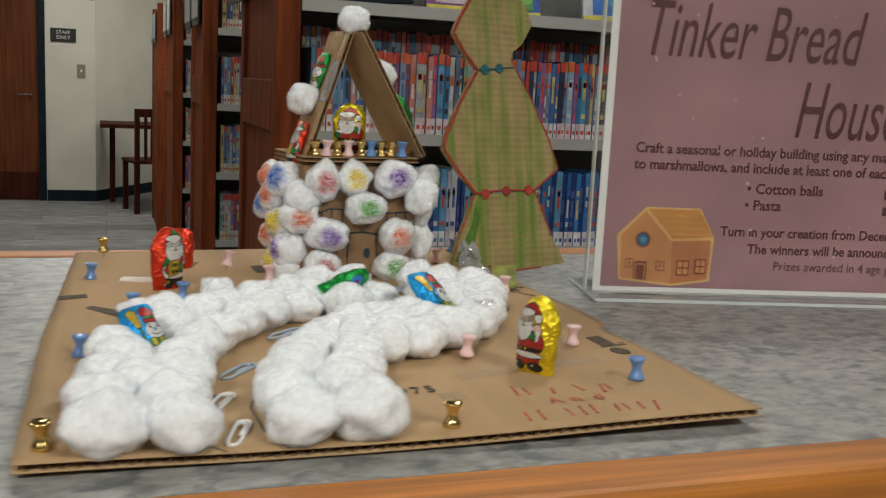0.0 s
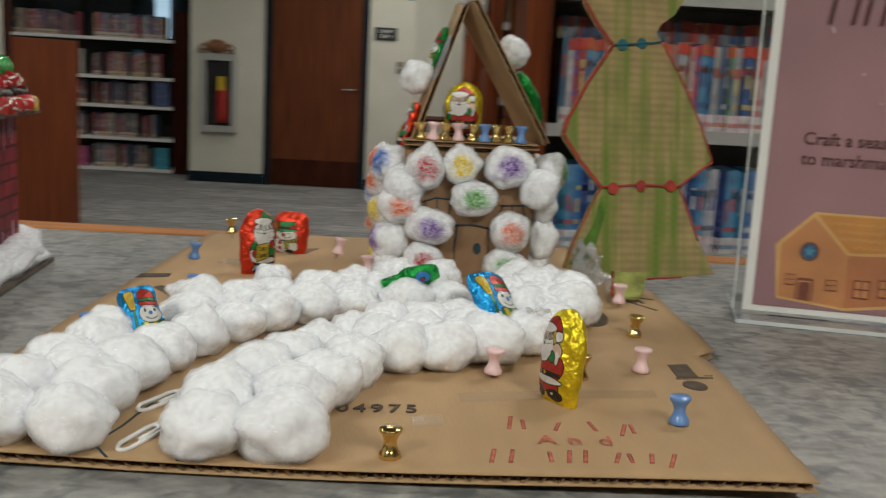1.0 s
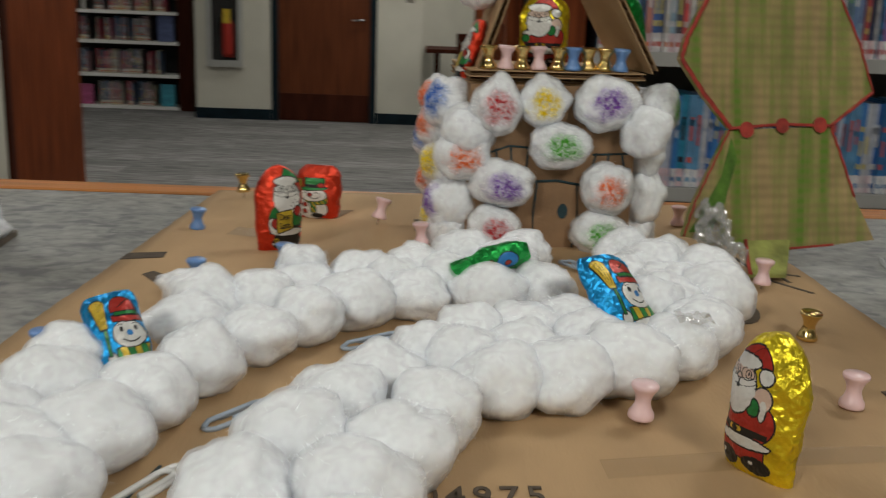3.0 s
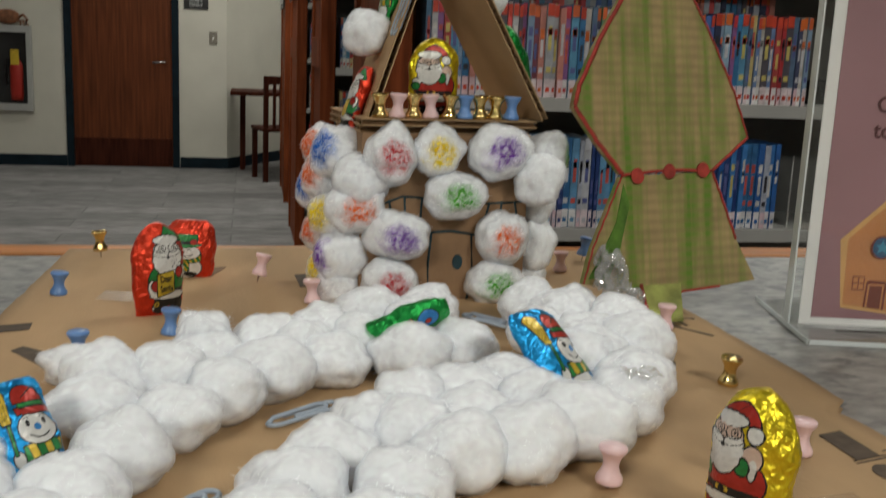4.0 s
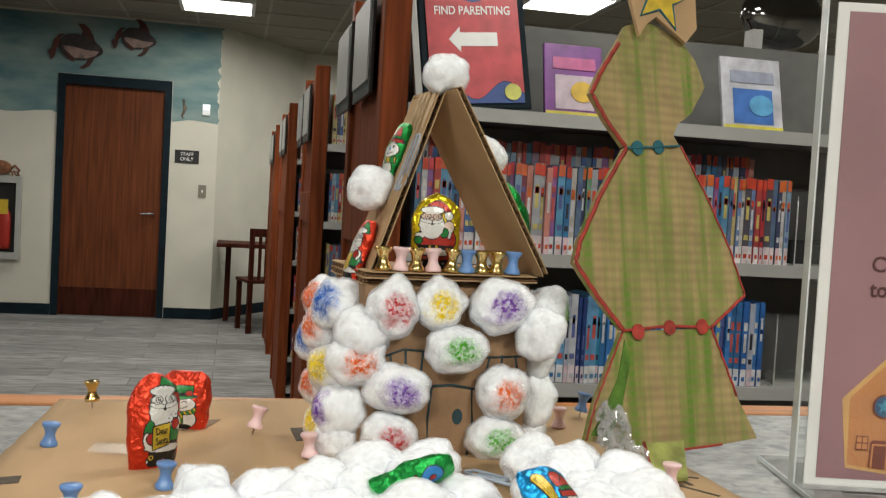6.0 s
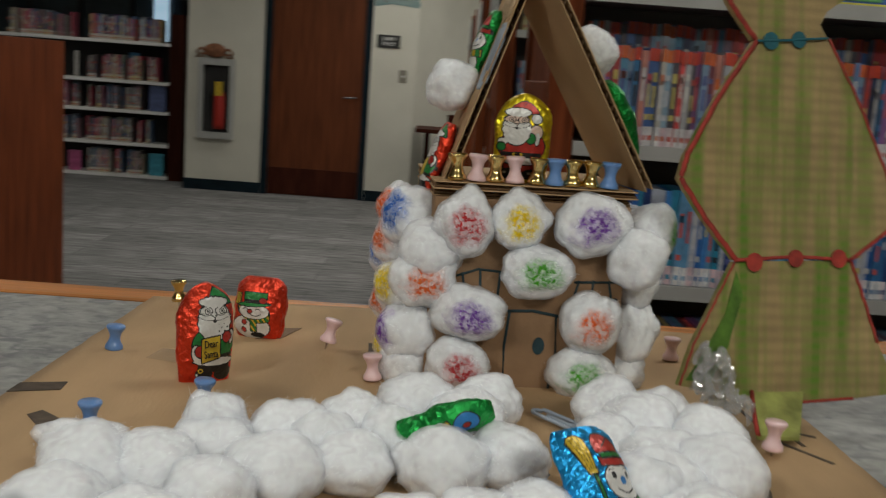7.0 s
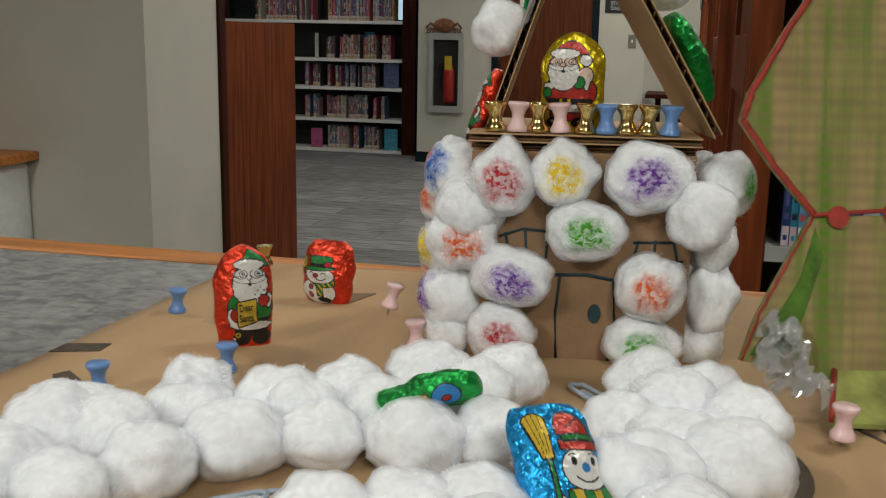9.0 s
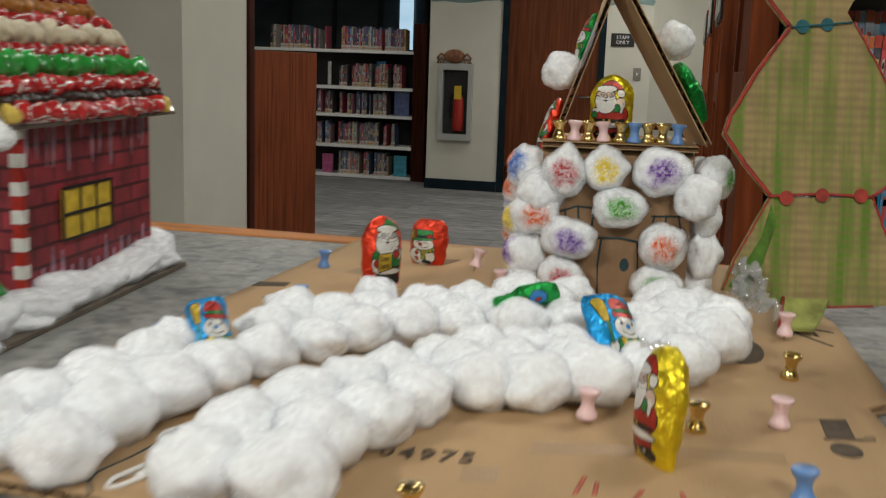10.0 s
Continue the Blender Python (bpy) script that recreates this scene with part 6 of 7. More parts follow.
# pins along the balcony front
for k, (c, x) in enumerate((("gold", -0.0402), ("pink", -0.0305), ("gold", -0.0209), ("pink", -0.0107), ("gold", 0.0000), ("blue", 0.0096), ("gold", 0.0190), ("gold", 0.0279), ("blue", 0.0380))):
    w = HOUSE.matrix_basis @ Vector((x, 0.0015, DECK))
    pin(c, w.x, w.y, w.z, 0.0004, 0, (-2, 3, 0, -3, 4, 0, -3, 4, 2)[k], "the house's balcony", "push pins on the balcony")
# chocolates on the house
hm = HOUSE.matrix_basis
chocolate("f_yellow", santa_zone, 0.0290, 0.0455, 0.012, hm @ pose(-0.0060, 0.015, DECK - 0.0005, 0, 0, -4), "yellow foil-wrapped chocolate figure standing under the cardboard roof", 7, "dome", "chocolates on the house")
hr = hm @ Matrix.Rotation(radians(6), 4, "Z")
chocolate("f_red", letter_zone, 0.024, 0.041, 0.010, hm @ laid((-0.0535, 0.030, 0.1020), (-0.0410, 0.030, 0.1400), (0.948, 0.0, -0.3175)), "red foil-wrapped chocolate leaning on the roof sheet", 8, "square", "chocolates on the house")
chocolate("f_green", snowman_zone, 0.022, 0.034, 0.010, hm @ laid((-0.0296, 0.042, 0.1680), (-0.0188, 0.042, 0.2002), (0.948, 0.0, -0.3175)), "green foil-wrapped chocolate stuck on the roof sheet", 9, "square", "chocolates on the house")
chocolate("f_green", None, 0.024, 0.044, 0.013, hr @ laid((0.0590, 0.020, 0.1290), (0.0385, 0.020, 0.1680), (-0.878, 0.0, -0.479)), "green foil-wrapped chocolate stuck on the roof sheet", 10, "fish", "chocolates on the house")
# clips on the roof sheet
for dy in (0.0, 0.006):
    m = hm @ pose(-0.0312, 0.013 + dy, 0.160, 0, 18.5, 0) @ pose(0, 0, 0, 90, 0, 90)
    tagged(place("paper_clip", CLIP_B, None, "", m), "grey-blue vinyl paper clip fixed on the roof sheet", "paper clip", "paper clips on the roof")

# ---- flat cardboard tree ----
TREE = thing("cardboard_tree", pose(0.3406, 0.7969, 1.0480, -12, 0, 14), "flat green-brushed cardboard tree with red edging and a star", "craft tree")
TT = 0.0035


def tier(name, pts, y, label):
    bm = bmesh.new()
    dense = []
    for (x0, z0), (x1, z1) in zip(pts, pts[1:] + pts[:1]):
        k = max(1, int(math.hypot(x1 - x0, z1 - z0) / 0.006))
        for i in range(k):
            f = i / k
            dense.append((x0 + (x1 - x0) * f + 0.0005 * noise.noise(Vector((x0 * 900 + i, z0 * 300, 0))), z0 + (z1 - z0) * f + 0.0005 * noise.noise(Vector((z0 * 900, i, 5)))))
    plate(bm, [(x - 0.335, z - 0.9) for x, z in dense], y, y + TT)
    return part(name, bm, [M["tree"]], TREE, label)


LOWER = [(0.304, 0.9896), (0.292, 0.967), (0.2822, 0.9487), (0.2752, 0.9295), (0.3087, 0.9225), (0.3405, 0.9198), (0.4000, 0.9246), (0.3864, 0.9504), (0.3762, 0.9777), (0.3703, 0.992)]
MIDDLE = [(0.314, 1.099), (0.2938, 1.0703), (0.2768, 1.0403), (0.2735, 1.029), (0.287, 1.0099), (0.304, 0.9902), (0.3144, 0.9912), (0.3372, 0.9917), (0.3703, 0.992), (0.3985, 1.0117), (0.3895, 1.0396), (0.3731, 1.0741), (0.3564, 1.1031)]
UPPER = [(0.3135, 1.0996), (0.3013, 1.1144), (0.2914, 1.1306), (0.2997, 1.1451), (0.3134, 1.1641), (0.3206, 1.1755), (0.3358, 1.1811), (0.3631, 1.1718), (0.373, 1.1602), (0.3794, 1.1434), (0.3673, 1.1253), (0.3556, 1.1171), (0.3518, 1.1098), (0.3555, 1.1036)]
tier("lower_tier", LOWER, 0.0, "flared lower tier")
tier("middle_tier", MIDDLE, -0.0005, "wide middle tier")
tier("upper_tier", UPPER, 0.0, "upper tier")
bm = bmesh.new()
tab = [[(-0.0215, -0.0012, 0.0262), (0.0078, -0.0012, 0.0262)], [(-0.0249, -0.0085, 0.0177), (0.0017, -0.0092, 0.0175)], [(-0.0282, -0.0159, 0.0117), (-0.0044, -0.0173, 0.0114)], [(-0.0316, -0.0232, 0.0084), (-0.0105, -0.0253, 0.0079)]]
rows = [[bm.verts.new((x, y, z)) for x, y, z in r] for r in tab]
low = [[bm.verts.new(v.co - Vector((0, 0, 0.0018))) for v in r] for r in rows]
for k in range(3):
    a, b, c, d = rows[k], rows[k + 1], low[k], low[k + 1]
    for q in ((a[0], b[0], b[1], a[1]), (c[0], c[1], d[1], d[0]), (a[0], c[0], d[0], b[0]), (a[1], b[1], d[1], c[1])):
        bm.faces.new(q)
bm.faces.new((rows[0][0], rows[0][1], low[0][1], low[0][0]))
bm.faces.new((rows[3][0], low[3][0], low[3][1], rows[3][1]))
part("trunk", bm, mat("light_green_card", (0.32, 0.34, 0.09), 0.85, 0, 0.3, 70, 0.2, 600), TREE, "green tab bent forward at the foot")


def tree_line(pts, r, material, name, y=-0.0012):
    fine = []
    for (x0, z0), (x1, z1) in zip(pts, pts[1:]):
        for i in range(8):
            f = i / 8
            fine.append((x0 + (x1 - x0) * f - 0.335 + 0.00025 * math.sin(len(fine) * 1.9), y, z0 + (z1 - z0) * f - 0.9))
    fine.append((pts[-1][0] - 0.335, y, pts[-1][1] - 0.9))
    bm = tube(bmesh.new(), fine, r, 6)
    for v in bm.verts:
        v.co.y = y + (v.co.y - y) * 0.45
    return part(name, bm, material, TREE, "", True)


def inner(pts, by=0.0012):
    """The same corners drawn in towards the middle of the tree."""
    return [(x + (by if x < 0.335 else -by), z) for x, z in pts]


tree_line(inner(MIDDLE[0:6]), 0.0014, M["marker_red"], "red_edging")
tree_line([MIDDLE[5], (0.3372, 0.9928), MIDDLE[8]], 0.0010, M["marker_red"], "red_edging", -0.0014)
tree_line(inner(MIDDLE[8:10], 0.0008), 0.0011, M["marker_red"], "red_edging", -0.0014)
tree_line(inner(MIDDLE[9:13], 0.0004), 0.0007, M["marker_red"], "red_edging")
tree_line(inner(UPPER[0:5]), 0.0014, M["marker_red"], "red_edging", -0.0006)
tree_line(inner([LOWER[9], LOWER[8], LOWER[7]], 0.0004), 0.0008, M["marker_red"], "red_edging", -0.0006)
tree_line([(0.343, 0.9210), (0.372, 0.9225)], 0.0008, M["marker_red"], "red_edging", -0.0006)
tree_line(inner(LOWER[0:4], 0.0006), 0.0006, M["marker_red"], "red_edging", -0.0006)
bm = tube(bmesh.new(), [(x + 0.0008, y, z + 0.0004) for x, y, z in (r[0] for r in tab)], 0.0011, 6)
part("red_edging", bm, M["marker_red"], TREE, "", True)
bm = bmesh.new()
plate(bm, [(x - 0.335, z - 0.9) for x, z in ((0.3056, 0.985), (0.3092, 0.973), (0.305, 0.960), (0.3015, 0.9485), (0.2965, 0.938), (0.2921, 0.9311), (0.2790, 0.932), (0.2843, 0.9393), (0.2945, 0.955), (0.2997, 0.9636))], -0.0006, 0.001)
part("green_stroke", bm, mat("green_brush_stroke", (0.085, 0.19, 0.02), 0.85, 0, 0.35, 90, 0.2, 600), TREE, "dark green brush stroke")
tree_line([(0.315, 1.0985), (0.333, 1.1003), (0.3545, 1.103)], 0.0007, M["marker_teal"], "teal_line", -0.0022)
for bx, bz, rx, key in ((0.3226, 1.0992, 0.0042, "marker_teal"), (0.3384, 1.1010, 0.0040, "marker_teal"), (0.3147, 0.9895, 0.0044, "marker_red"), (0.3376, 0.9919, 0.0042, "marker_red"), (0.3622, 0.9924, 0.0044, "marker_red")):
    bm = bmesh.new()
    plate(bm, oval(bx - 0.335, bz - 0.9, rx, rx * 1.05), -0.0021, -0.0016)
    part("bauble", bm, M[key], TREE, "drawn round bauble")
bm = bmesh.new()
plate(bm, [(x - 0.309, z - 0.892) for x, z in ((0.293, 1.192), (0.300, 1.160), (0.306, 1.168), (0.314, 1.174), (0.3355, 1.160), (0.345, 1.170), (0.346, 1.196), (0.336, 1.212), (0.314, 1.219), (0.300, 1.208))], -0.006, -0.0035)
star = part("star_card", bm, M["card"], TREE, "star card")
bm = bmesh.new()
plate(bm, [(0.3185 - 0.309 + (0.0215 if k % 2 == 0 else 0.009) * math.sin(radians(36 * k + 12)), 1.188 - 0.892 + (0.0215 if k % 2 == 0 else 0.009) * math.cos(radians(36 * k + 12))) for k in range(10)], -0.0068, -0.0062)
part("star", bm, M["marker_yellow"], star, "yellow drawn star")
bm = bmesh.new()
tube(bm, [(0.3185 - 0.309 + (0.0225 if k % 2 == 0 else 0.0095) * math.sin(radians(36 * k + 12)), -0.0064, 1.188 - 0.892 + (0.0225 if k % 2 == 0 else 0.0095) * math.cos(radians(36 * k + 12))) for k in range(10)], 0.0009, 6, True)
part("star_outline", bm, M["marker_teal"], star, "teal drawn outline")

# ---- crumpled cellophane ----
bm = bmesh.new()
bmesh.ops.create_grid(bm, x_segments=44, y_segments=44, size=1)
for v in bm.verts:
    u, w = v.co.x, v.co.y
    n1 = noise.noise(Vector((u * 2.3, w * 2.3, 1.5)))
    n2 = noise.noise(Vector((u * 2.3 + 9, w * 2.3, 7.5)))
    n3 = noise.noise(Vector((u * 6, w * 6, 3))) + 0.6 * abs(noise.noise(Vector((u * 12, w * 12, 8))))
    v.co = Vector((0.010 * u + 0.008 * n1 + 0.004 * n3 - 0.005 * w, 0.009 * n2 + 0.006 * n3, 0.023 + 0.014 * w + 0.006 * n2 + 0.005 * n3))
wr = part("wrapper", bm, M["film"], None, m=pose(0.299, 0.786, base_z(0.3, 0.8)))
tagged(wr, "crumpled clear cellophane wrapper beside the cotton", "wrapper")
bm = bmesh.new()
bmesh.ops.create_grid(bm, x_segments=12, y_segments=12, size=1)
for v in bm.verts:
    u, w = v.co.x, v.co.y
    v.co = Vector((0.007 * u, 0.006 * w, 0.002 + 0.003 * noise.noise(Vector((u * 2, w * 2, 4)))))
tagged(part("wrapper", bm, M["film"], None, m=pose(0.245, 0.613, base_z(0.24, 0.63) + 0.025)), "flat clear cellophane scrap lying on the cotton", "wrapper")

# ---- sign in an acrylic stand ----
SG = thing("sign_stand", pose(0.4250, 0.7880, CT, 0, 0, -12), "clear acrylic sign holder with a mauve contest poster", "sign")
PW, PH, PB = 0.432, 0.279, 0.0065
for y0, y1 in ((-0.0045, -0.0022), (0.0022, 0.0045)):
    p = part("acrylic_sheet", boxed(-0.014, PW + 0.014, y0, y1, 0.0035, PH + 0.013, 0.0004), M["clear"], SG, "clear acrylic sheet")
    p.visible_shadow = False
edge_mat = mat("acrylic_edge", (0.62, 0.66, 0.66), 0.15, 0, 0.05, 60, 0.0, 300)
for a, b, c, d in ((-0.0152, -0.0142, 0.0035, PH + 0.013), (PW + 0.0142, PW + 0.0152, 0.0035, PH + 0.013), (-0.014, PW + 0.014, PH + 0.0132, PH + 0.0142)):
    part("acrylic_edge", boxed(a, b, -0.0045, 0.0045, c, d), edge_mat, SG, "bright polished edge")
p = part("base_plate", boxed(-0.014, PW + 0.014, -0.038, 0.062, 0.0004, 0.0032, 0.0004), M["clear"], SG, "clear base plate")
p.visible_shadow = False
part("base_edge", boxed(-0.014, PW + 0.014, -0.0392, -0.0382, 0.0004, 0.0032), edge_mat, SG)
part("base_edge", boxed(-0.0152, -0.0142, -0.038, 0.062, 0.0004, 0.0032), edge_mat, SG)
page = part("page", boxed(-0.0055, PW, -0.0006, 0.0006, PB, PB + PH), M["paper"], SG, "white paper margin", m=pose(-0.002, 0, -0.0042))
part("printed_field", boxed(0.0012, PW - 0.0075, -0.0011, -0.00065, PB + 0.0045, PB + PH - 0.005), M["pink"], page, "mauve printed field")
part("maker_mark", boxed(0.008, 0.052, -0.0195, -0.0165, 0.0034, 0.0037), M["p_black"], SG, "dark unreadable maker's mark")


def sign_text(text, u, v, size, xs=1.0, shear=0.0, bold=0.0):
    lettering(text, size, M["maroon"], page, Matrix.Translation((u + 0.004, -0.0014, v + 0.001)) @ UPRIGHT, xs, shear, "LEFT", 0.0001, bold)


sign_text("Tinker Bread", 0.017, 0.2165, 0.068, 0.555, 0.26, 0.0002)
sign_text("House", 0.163, 0.1505, 0.072, 0.53, 0.26, 0.0002)
sign_text("Craft a seasonal or holiday building using any materials", 0.020, 0.1315, 0.0128, 0.94, 0, 0.0003)
sign_text("to marshmallows, and include at least one of each of these", 0.020, 0.117, 0.0128, 0.94, 0, 0.0003)
sign_text("\u2022 Cotton balls", 0.126, 0.0985, 0.0132, 0.98, 0, 0.0003)
sign_text("\u2022 Pasta", 0.125, 0.0835, 0.0132, 0.98, 0, 0.0003)
sign_text("Turn in your creation from December", 0.105, 0.0592, 0.0125, 0.94, 0, 0.0003)
sign_text("The winners will be announced", 0.132, 0.0435, 0.0125, 0.94, 0, 0.0003)
sign_text("Prizes awarded in 4 age groups", 0.158, 0.0285, 0.0118, 0.94, 0, 0.0)
for u, v in ((0.250, 0.0985), (0.250, 0.0835)):
    part("text_bar", boxed(u + 0.012, u + 0.06, -0.0015, -0.0012, v, v + 0.008), M["maroon"], page)

gcol = {"wall": mat("print_gold", (0.56, 0.235, 0.085), 0.6), "side": mat("print_orange", (0.5, 0.18, 0.065), 0.6), "roof": mat("print_amber", (0.56, 0.24, 0.05), 0.6),
        "trim": mat("print_cream", (0.66, 0.38, 0.14), 0.6), "brown": mat("print_brown", (0.2, 0.05, 0.03), 0.6), "blue": mat("print_blue", (0.03, 0.1, 0.2), 0.6), "sky": mat("print_sky", (0.06, 0.3, 0.45), 0.6), "pale": mat("print_pale_mauve", (0.5, 0.33, 0.345), 0.6)}
PRT = [0]


def print_shape(pts, key, name="printed_shape"):
    PRT[0] += 1
    bm = bmesh.new()
    y = -0.00125 - 0.00002 * PRT[0]
    plate(bm, [(u + 0.004, v + 0.001) for u, v in pts], y - 0.000015, y)
    part(name, bm, gcol[key], page)


print_shape([(0.009, 0.057), (0.0345, 0.083), (0.085, 0.083), (0.1, 0.056), (0.0985, 0.0165), (0.0625, 0.0115), (0.0135, 0.0165)], "trim")
print_shape([(0.0135, 0.0575), (0.0345, 0.079), (0.0595, 0.053), (0.062, 0.0135), (0.0145, 0.0185)], "wall")
print_shape([(0.062, 0.0135), (0.0600, 0.0525), (0.097, 0.0545), (0.0965, 0.0185)], "side")
print_shape([(0.0365, 0.081), (0.084, 0.0815), (0.0985, 0.0575), (0.0615, 0.0545)], "roof")
for r in range(4):
    for c in range(6):
        f = (r + 0.5) / 4
        x = 0.0395 + f * 0.0225 + c * (0.0072 - 0.0016 * f) + (0.003 if r % 2 else 0)
        if x < 0.088 + f * 0.008:
            z = 0.0795 - f * 0.0225
            print_shape([(x, z), (x + 0.0028, z - 0.0022), (x + 0.0056, z), (x + 0.0056, z + 0.0006), (x + 0.0028, z - 0.0014), (x, z + 0.0006)], "trim")
print_shape(oval(0.0335, 0.0535, 0.0068, 0.0072), "brown")
print_shape(oval(0.0335, 0.0535, 0.0055, 0.006), "blue")
print_shape([(0.0335 + (0.0045 if k % 2 == 0 else 0.0019) * math.sin(radians(36 * k)), 0.0535 + (0.0045 if k % 2 == 0 else 0.0019) * math.cos(radians(36 * k))) for k in range(10)], "sky")
print_shape([(0.0265, 0.0175), (0.0270, 0.0325), (0.0285, 0.0338), (0.0375, 0.0335), (0.0388, 0.0322), (0.0385, 0.0162)], "brown")
print_shape([(0.0275, 0.0175), (0.0280, 0.0316), (0.0375, 0.0316), (0.0373, 0.0165)], "wall")
print_shape([(0.0287, 0.0175), (0.0290, 0.0305), (0.0364, 0.0305), (0.0362, 0.0167)], "brown")
for wx, wz, ww, wh in ((0.0185, 0.0275, 0.0072, 0.0085), (0.047, 0.0255, 0.008, 0.0085), (0.0665, 0.0215, 0.0115, 0.014), (0.0835, 0.0235, 0.0105, 0.0135)):
    print_shape([(wx, wz), (wx + ww, wz), (wx + ww, wz + wh), (wx, wz + wh)], "brown")
    for a in (0.08, 0.54):
        for b in (0.08, 0.54):
            print_shape([(wx + ww * a, wz + wh * b), (wx + ww * (a + 0.38), wz + wh * b), (wx + ww * (a + 0.38), wz + wh * (b + 0.38)), (wx + ww * a, wz + wh * (b + 0.38))], "wall")

# faint snow dots on the poster
rng = random.Random(21)
for k in range(34):
    u, v = rng.uniform(0.015, 0.26), rng.uniform(0.012, 0.26)
    if not (u < 0.105 and v < 0.088):
        r = rng.uniform(0.0006, 0.0016)
        print_shape(oval(u, v, r, r, 10), "pale", "snow_dot")

# ---- red brick candy house ----
RH = thing("candy_house", pose(-0.124, 0.652, CT + 0.006, 0, 0, 5), "red brick paper house with a candy-covered roof on a snowy board", "craft house")
RB = brick_paper_material()
BOARD = mat("weathered_board", (0.13, 0.105, 0.08), 0.9, 0, 0.3, 60, 0.3, 400)
RL, RWD, RHH = 0.174, 0.150, 0.117
part("base_board", boxed(-0.19, 0.022, -0.10, RL + 0.015, -0.0058, -0.0022, 0.0006), BOARD, RH, "dark cardboard base board")
part("side_wall", boxed(-0.004, 0, 0, RL, 0, RHH), RB, RH, "red paper wall drawn with bricks")
part("side_wall", boxed(-RWD, -RWD + 0.004, 0, RL, 0, RHH), RB, RH)
bm = bmesh.new()
plate(bm, [(-RWD + 0.0045, 0), (-0.0045, 0), (-0.0045, RHH), (-RWD / 2, RHH + 0.07), (-RWD + 0.0045, RHH)], 0, 0.004)
part("front_wall", bm, RB, RH)
bm = bmesh.new()
plate(bm, [(-RWD + 0.0045, 0), (-0.0045, 0), (-0.0045, RHH), (-RWD / 2, RHH + 0.07), (-RWD + 0.0045, RHH)], RL - 0.004, RL)
part("back_wall", bm, RB, RH)
win = part("window", boxed(0.0005, 0.0018, 0.045, 0.108, 0.038, 0.070), M["marker_yellow"], RH, "yellow paper window")
for a, b, c, d in ((0.044, 0.109, 0.0365, 0.0385), (0.044, 0.109, 0.0695, 0.0715), (0.0435, 0.0455, 0.0365, 0.0715), (0.1075, 0.1095, 0.0365, 0.0715), (0.0655, 0.067, 0.0385, 0.0695), (0.0865, 0.088, 0.0385, 0.0695), (0.0455, 0.1075, 0.0525, 0.0545)):
    part("glazing_bar", boxed(0.002, 0.0027, a, b, c, d), M["p_black"], win)
cane = part("corner_strip", boxed(-0.002, 0.004, -0.005, 0.0005, 0, RHH), M["p_red"], RH, "red and white striped corner strip")
for k in range(7):
    part("stripe", boxed(-0.0025, 0.0046, -0.0056, 0.0008, 0.006 + k * 0.0165, 0.014 + k * 0.0165), M["p_white"], cane)
ic = mat("icicle_paint", (0.62, 0.46, 0.58), 0.5, 0, 0.35, 80)
rng = random.Random(11)
for k in range(15):
    y = 0.008 + k * 0.0112 + rng.uniform(-0.003, 0.003)
    ln, wd, lean = rng.uniform(0.010, 0.038), rng.uniform(0.5, 1.2), rng.uniform(-0.002, 0.002)
    bm = bmesh.new()
    a = [bm.verts.new((0.0004, y + dy * wd + lean * g, RHH - ln * g)) for dy, g in ((-0.0016, 0), (0.0016, 0), (0.0022, 0.4), (0.0016, 0.8), (0.0004, 1), (-0.0008, 0.97), (-0.0018, 0.6), (-0.0018, 0.3))]
    bm.faces.new(a)
    bmesh.ops.solidify(bm, geom=bm.faces[:], thickness=0.0004)
    part("icicle", bm, ic, RH)
for k in range(14):
    y = 0.01 + k * 0.0115
    ln = rng.uniform(0.008, 0.026)
    bm = bmesh.new()
    a = [bm.verts.new((0.0004, y + dy, z)) for dy, z in ((-0.004, 0.004), (0.004, 0.004), (0.001, 0.01 + ln), (-0.001, 0.01 + ln))]
    bm.faces.new(a)
    bmesh.ops.solidify(bm, geom=bm.faces[:], thickness=0.0004)
    part("icicle", bm, ic, RH)
# roof board and rows of sweets
RX0, RZ0, RX1, RZ1 = 0.0105, RHH - 0.004, -RWD / 2, RHH + 0.086
ry0, ry1 = -0.03, RL + 0.024
for s in (1, -1):
    bm = bmesh.new()
    pts = [(RX0, RZ0), (RX0 + 0.0006, RZ0 - 0.0018), (RX1, RZ1 - 0.0018), (RX1, RZ1)]
    if s < 0:
        pts = [(-RWD - x, z) for x, z in pts]
    plate(bm, pts, ry0, ry1)
    part("roof_board", bm, BOARD, RH, "cardboard roof board")
    bm = bmesh.new()
    n = Vector((RZ1 - RZ0, 0, RX0 - RX1)).normalized()
    grid = []
    for i in range(25):
        row = []
        for j in range(49):
            f, y = i / 24, ry0 + 0.002 + (ry1 - ry0 - 0.004) * j / 48
            h = 0.0012 + 0.0016 * abs(noise.noise(Vector((f * 11, y * 70, s)))) + 0.001 * noise.noise(Vector((f * 30, y * 190, s)))
            x, z = RX0 + (RX1 - RX0) * f + n.x * h - 0.001, RZ0 + (RZ1 - RZ0) * f + n.z * h
            row.append(bm.verts.new((x if s > 0 else -RWD - x, y, z)))
        grid.append(row)
    for i in range(24):
        for j in range(48):
            bm.faces.new((grid[i][j], grid[i][j + 1], grid[i + 1][j + 1], grid[i + 1][j]))
    part("icing_bed", bm, mat("white_icing", (0.66, 0.6, 0.58), 0.25, 0, 0.2, 90, 0.1, 300, coat=0.4), RH, "glossy white icing under the sweets", True)
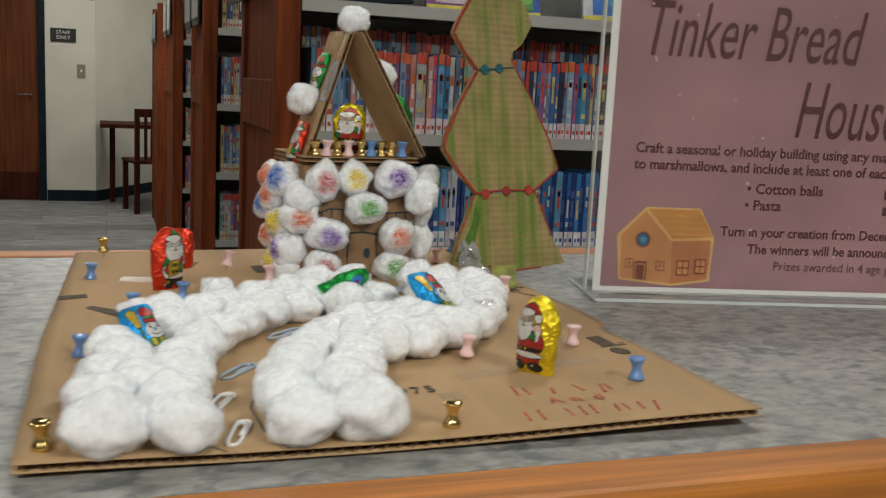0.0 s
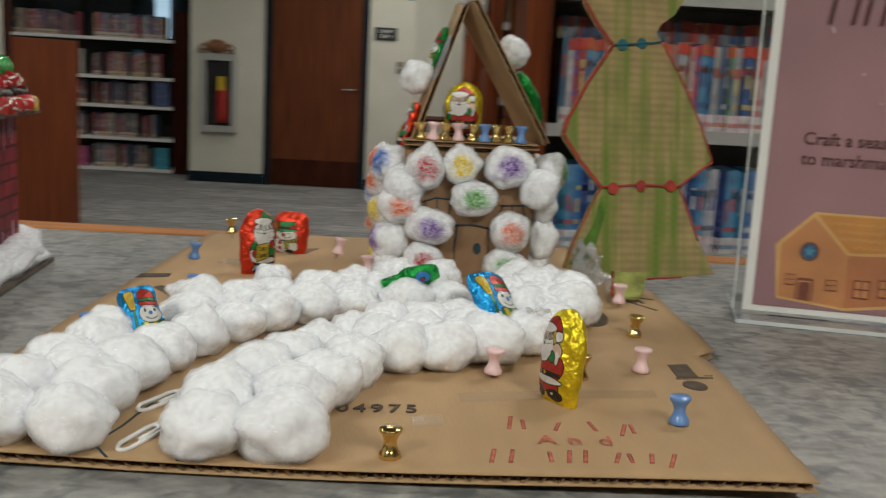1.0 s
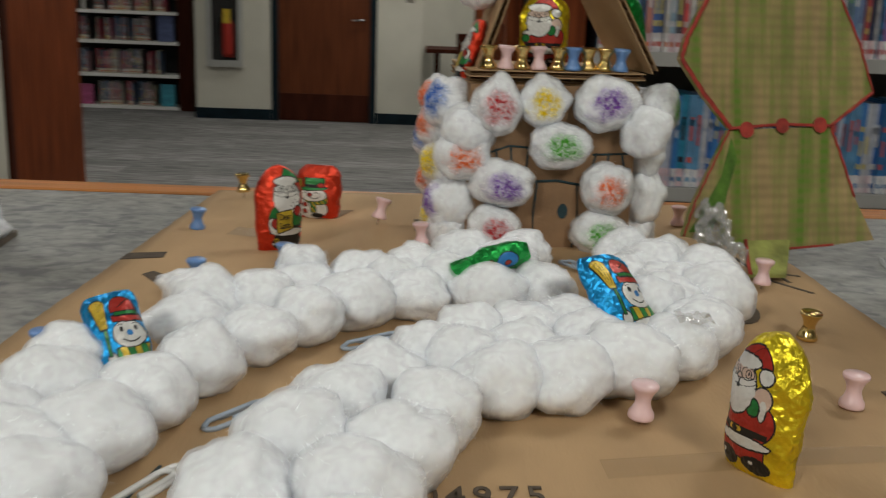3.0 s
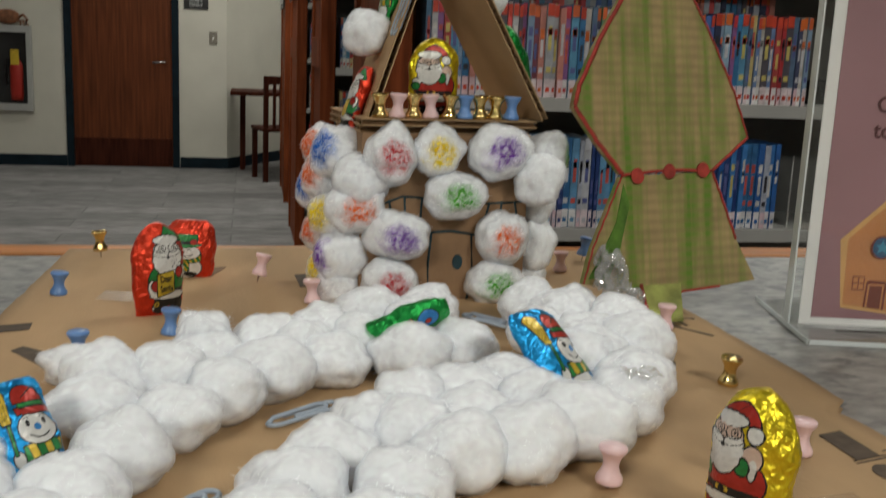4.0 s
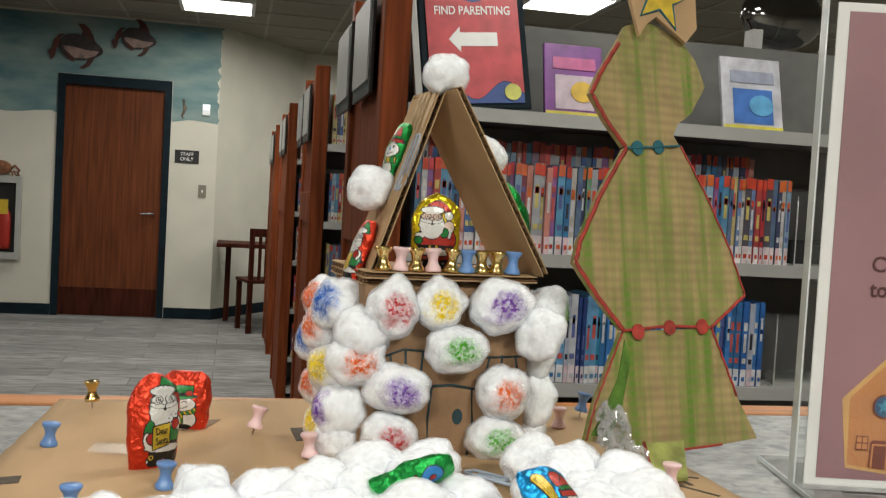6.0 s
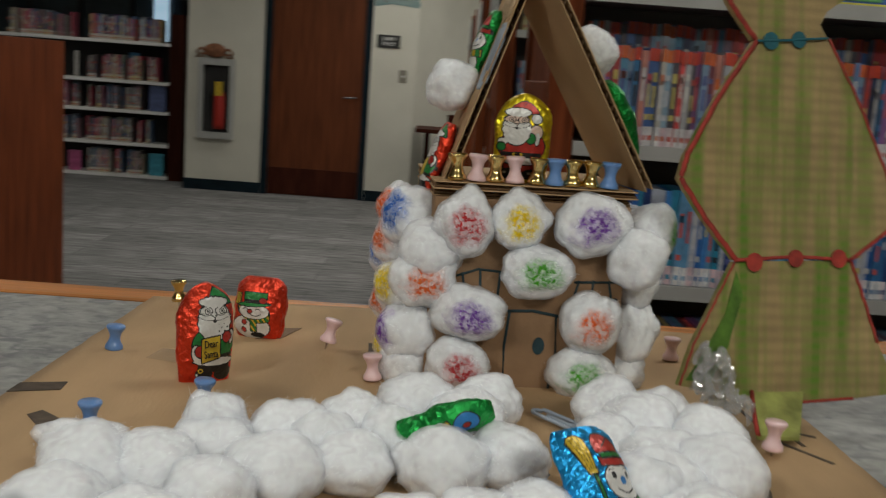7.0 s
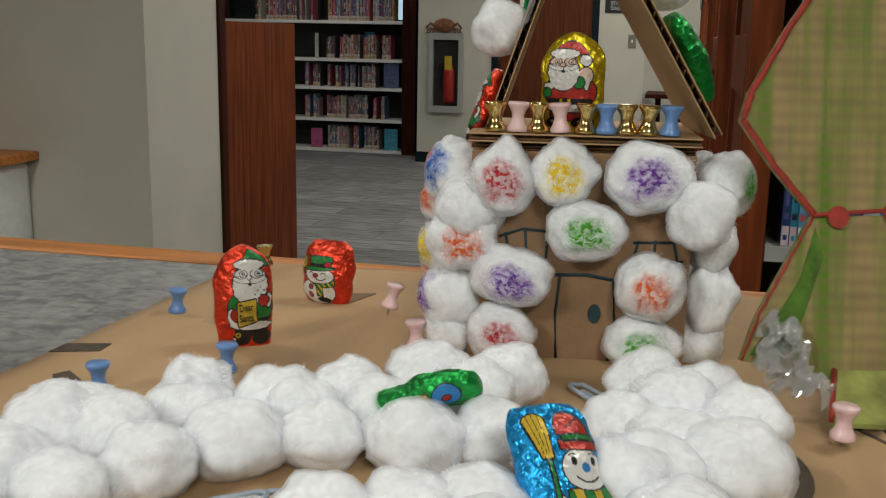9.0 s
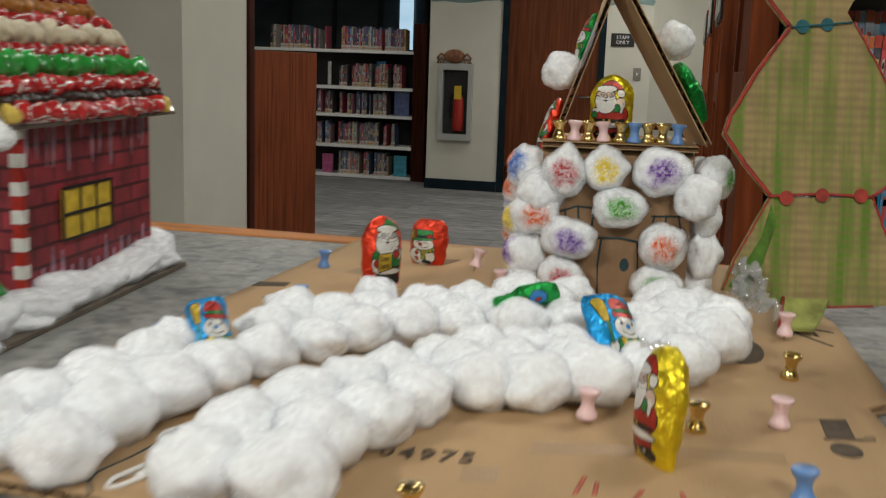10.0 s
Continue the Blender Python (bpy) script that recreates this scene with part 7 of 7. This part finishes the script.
CANDY = {
    "red": mat("red_candy", (0.5, 0.02, 0.02), 0.15, 0, 0.2, 60, 0.02, 300, coat=0.6, island=0.25),
    "white": mat("white_candy", (0.72, 0.66, 0.6), 0.25, 0, 0.08, 60, 0.02, 300, coat=0.4),
    "green": mat("green_candy", (0.03, 0.32, 0.05), 0.12, 0, 0.2, 60, 0.02, 300, coat=0.7, island=0.2),
    "cream": mat("cream_candy", (0.66, 0.58, 0.42), 0.5, 0, 0.1, 60, 0.1, 300, island=0.08),
    "brown": mat("dark_chocolate", (0.03, 0.012, 0.008), 0.3, 0, 0.2, 60, 0.02, 300),
    "amber": mat("caramel_candy", (0.42, 0.17, 0.03), 0.3, 0, 0.2, 60, 0.05, 300, island=0.2),
    "yellow": mat("yellow_candy", (0.7, 0.5, 0.1), 0.3, 0, 0.15, 60, 0.05, 300),
}


def candy_mesh(kind, seed):
    bm = bmesh.new()
    bmesh.ops.create_icosphere(bm, subdivisions=3, radius=1)
    for v in bm.verts:
        v.co *= 1 + 0.3 * noise.noise(v.co * 1.5 + Vector((seed, 0, 0)))
    if kind == "swirl":
        for f in bm.faces:
            c = f.calc_center_median()
            f.material_index = 1 if math.sin(3 * math.atan2(c.y, c.x) + 3 * c.z) > 0.94 else 0
    finish(bm, True)
    me = bpy.data.meshes.new("sweet")
    bm.to_mesh(me)
    bm.free()
    return me


CM = {}
for key, mats in (("swirl", ("red", "white")), ("green", ("green",)), ("cream", ("cream",)), ("brown", ("brown",)), ("amber", ("amber",)), ("yellow", ("yellow",)), ("red", ("red",))):
    CM[key] = [candy_mesh(key, 3 * i + len(key)) for i in range(3)]
    for me in CM[key]:
        for k in mats:
            me.materials.append(CANDY[k])
slope = math.hypot(RX1 - RX0, RZ1 - RZ0)
ROWS = [("swirl", 0.0068), ("brown", 0.0045), ("swirl", 0.0068), ("green", 0.0088), ("swirl", 0.0062), ("cream", 0.0088), ("swirl", 0.0066), ("amber", 0.0066), ("swirl", 0.006), ("cream", 0.0086), ("swirl", 0.0066), ("amber", 0.007)]
pos = -0.001
rng = random.Random(3)
for key, r in ROWS:
    pos += r * 0.92
    if pos > slope - 0.004:
        break
    f = pos / slope
    y = ry0 + r + 0.002
    n = 0
    while y < ry1 - r * 0.8:
        kk = "yellow" if key == "swirl" and (y > ry1 - 3.0 * r or n == 0) and pos < 0.02 else key
        me = CM[kk][n % 3]
        x, z = RX0 + (RX1 - RX0) * f + r * rng.uniform(0.3, 0.55), RZ0 + (RZ1 - RZ0) * f + r * rng.uniform(0.25, 0.6)
        m = pose(x, y, z, rng.uniform(0, 360), rng.uniform(0, 360), rng.uniform(0, 360)) @ Matrix.Diagonal((r * rng.uniform(0.75, 1.1), r * rng.uniform(0.8, 1.1), r * rng.uniform(0.75, 1.05), 1))
        place("sweet", me, RH, {"swirl": "red and white sweet", "green": "glossy green sweet", "cream": "cream marshmallow", "brown": "dark chocolate piece", "amber": "caramel sweet", "yellow": "yellow sweet", "red": "red sweet"}[kk], m)
        y += r * rng.uniform(1.8, 2.3)
        n += 1
    pos += r * 0.92
# snow and the iced front edge
rng = random.Random(8)
for k in range(13):
    y = -0.088 + k * 0.0215
    hgt = 0.0105 + 0.006 * noise.noise(Vector((k * 0.75, 2.2, 0))) + (0.004 if k < 3 or k > 10 else 0)
    place("snow", COTTON[k % 9], RH, "white cotton snow heaped along the wall", pose(0.003 + 0.006 * noise.noise(Vector((k * 0.8, 0, 0))), y, hgt * 0.4, rng.uniform(-15, 15), rng.uniform(-12, 12), rng.uniform(-25, 25)) @ Matrix.Diagonal((0.0175, rng.uniform(0.026, 0.036), hgt, 1)))
for k in range(2):
    place("snow", COTTON[k + 4], RH, "white cotton snow heaped along the wall", pose(-0.012 - 0.03 * k, 0.186, 0.008) @ Matrix.Diagonal((0.026, 0.016, 0.016, 1)))
for k in range(6):
    f = k / 5
    place("icing", COTTON[k], RH, "white icing", pose(RX0 + (RX1 - RX0) * f, ry0 - 0.006, RZ0 + (RZ1 - RZ0) * f - 0.004) @ Matrix.Diagonal((0.010, 0.006, 0.008, 1)))
place("sweet", CM["green"][0], RH, "large green gumdrop", pose(-0.004, ry0 - 0.012, RHH - 0.012) @ Matrix.Diagonal((0.014, 0.014, 0.016, 1)))
tr = thing("toy_tree", pose(-0.128, 0.612, CT + 0.006), "small dark green paper tree standing beside the candy house", "toy tree")
for k in range(4):
    bm = lathe(bmesh.new(), [(0.022 - 0.004 * k, 0.006 + 0.015 * k), (0.0215 - 0.004 * k, 0.0075 + 0.015 * k), (0.004, 0.026 + 0.015 * k)], 14)
    for v in bm.verts:
        v.co.x *= 1 + 0.12 * math.sin(5 * math.atan2(v.co.y, v.co.x))
    part("tier", bm, M["p_green"], tr)
part("trunk", lathe(bmesh.new(), [(0.003, 0), (0.003, 0.01)], 10), M["wood_dark"], tr)
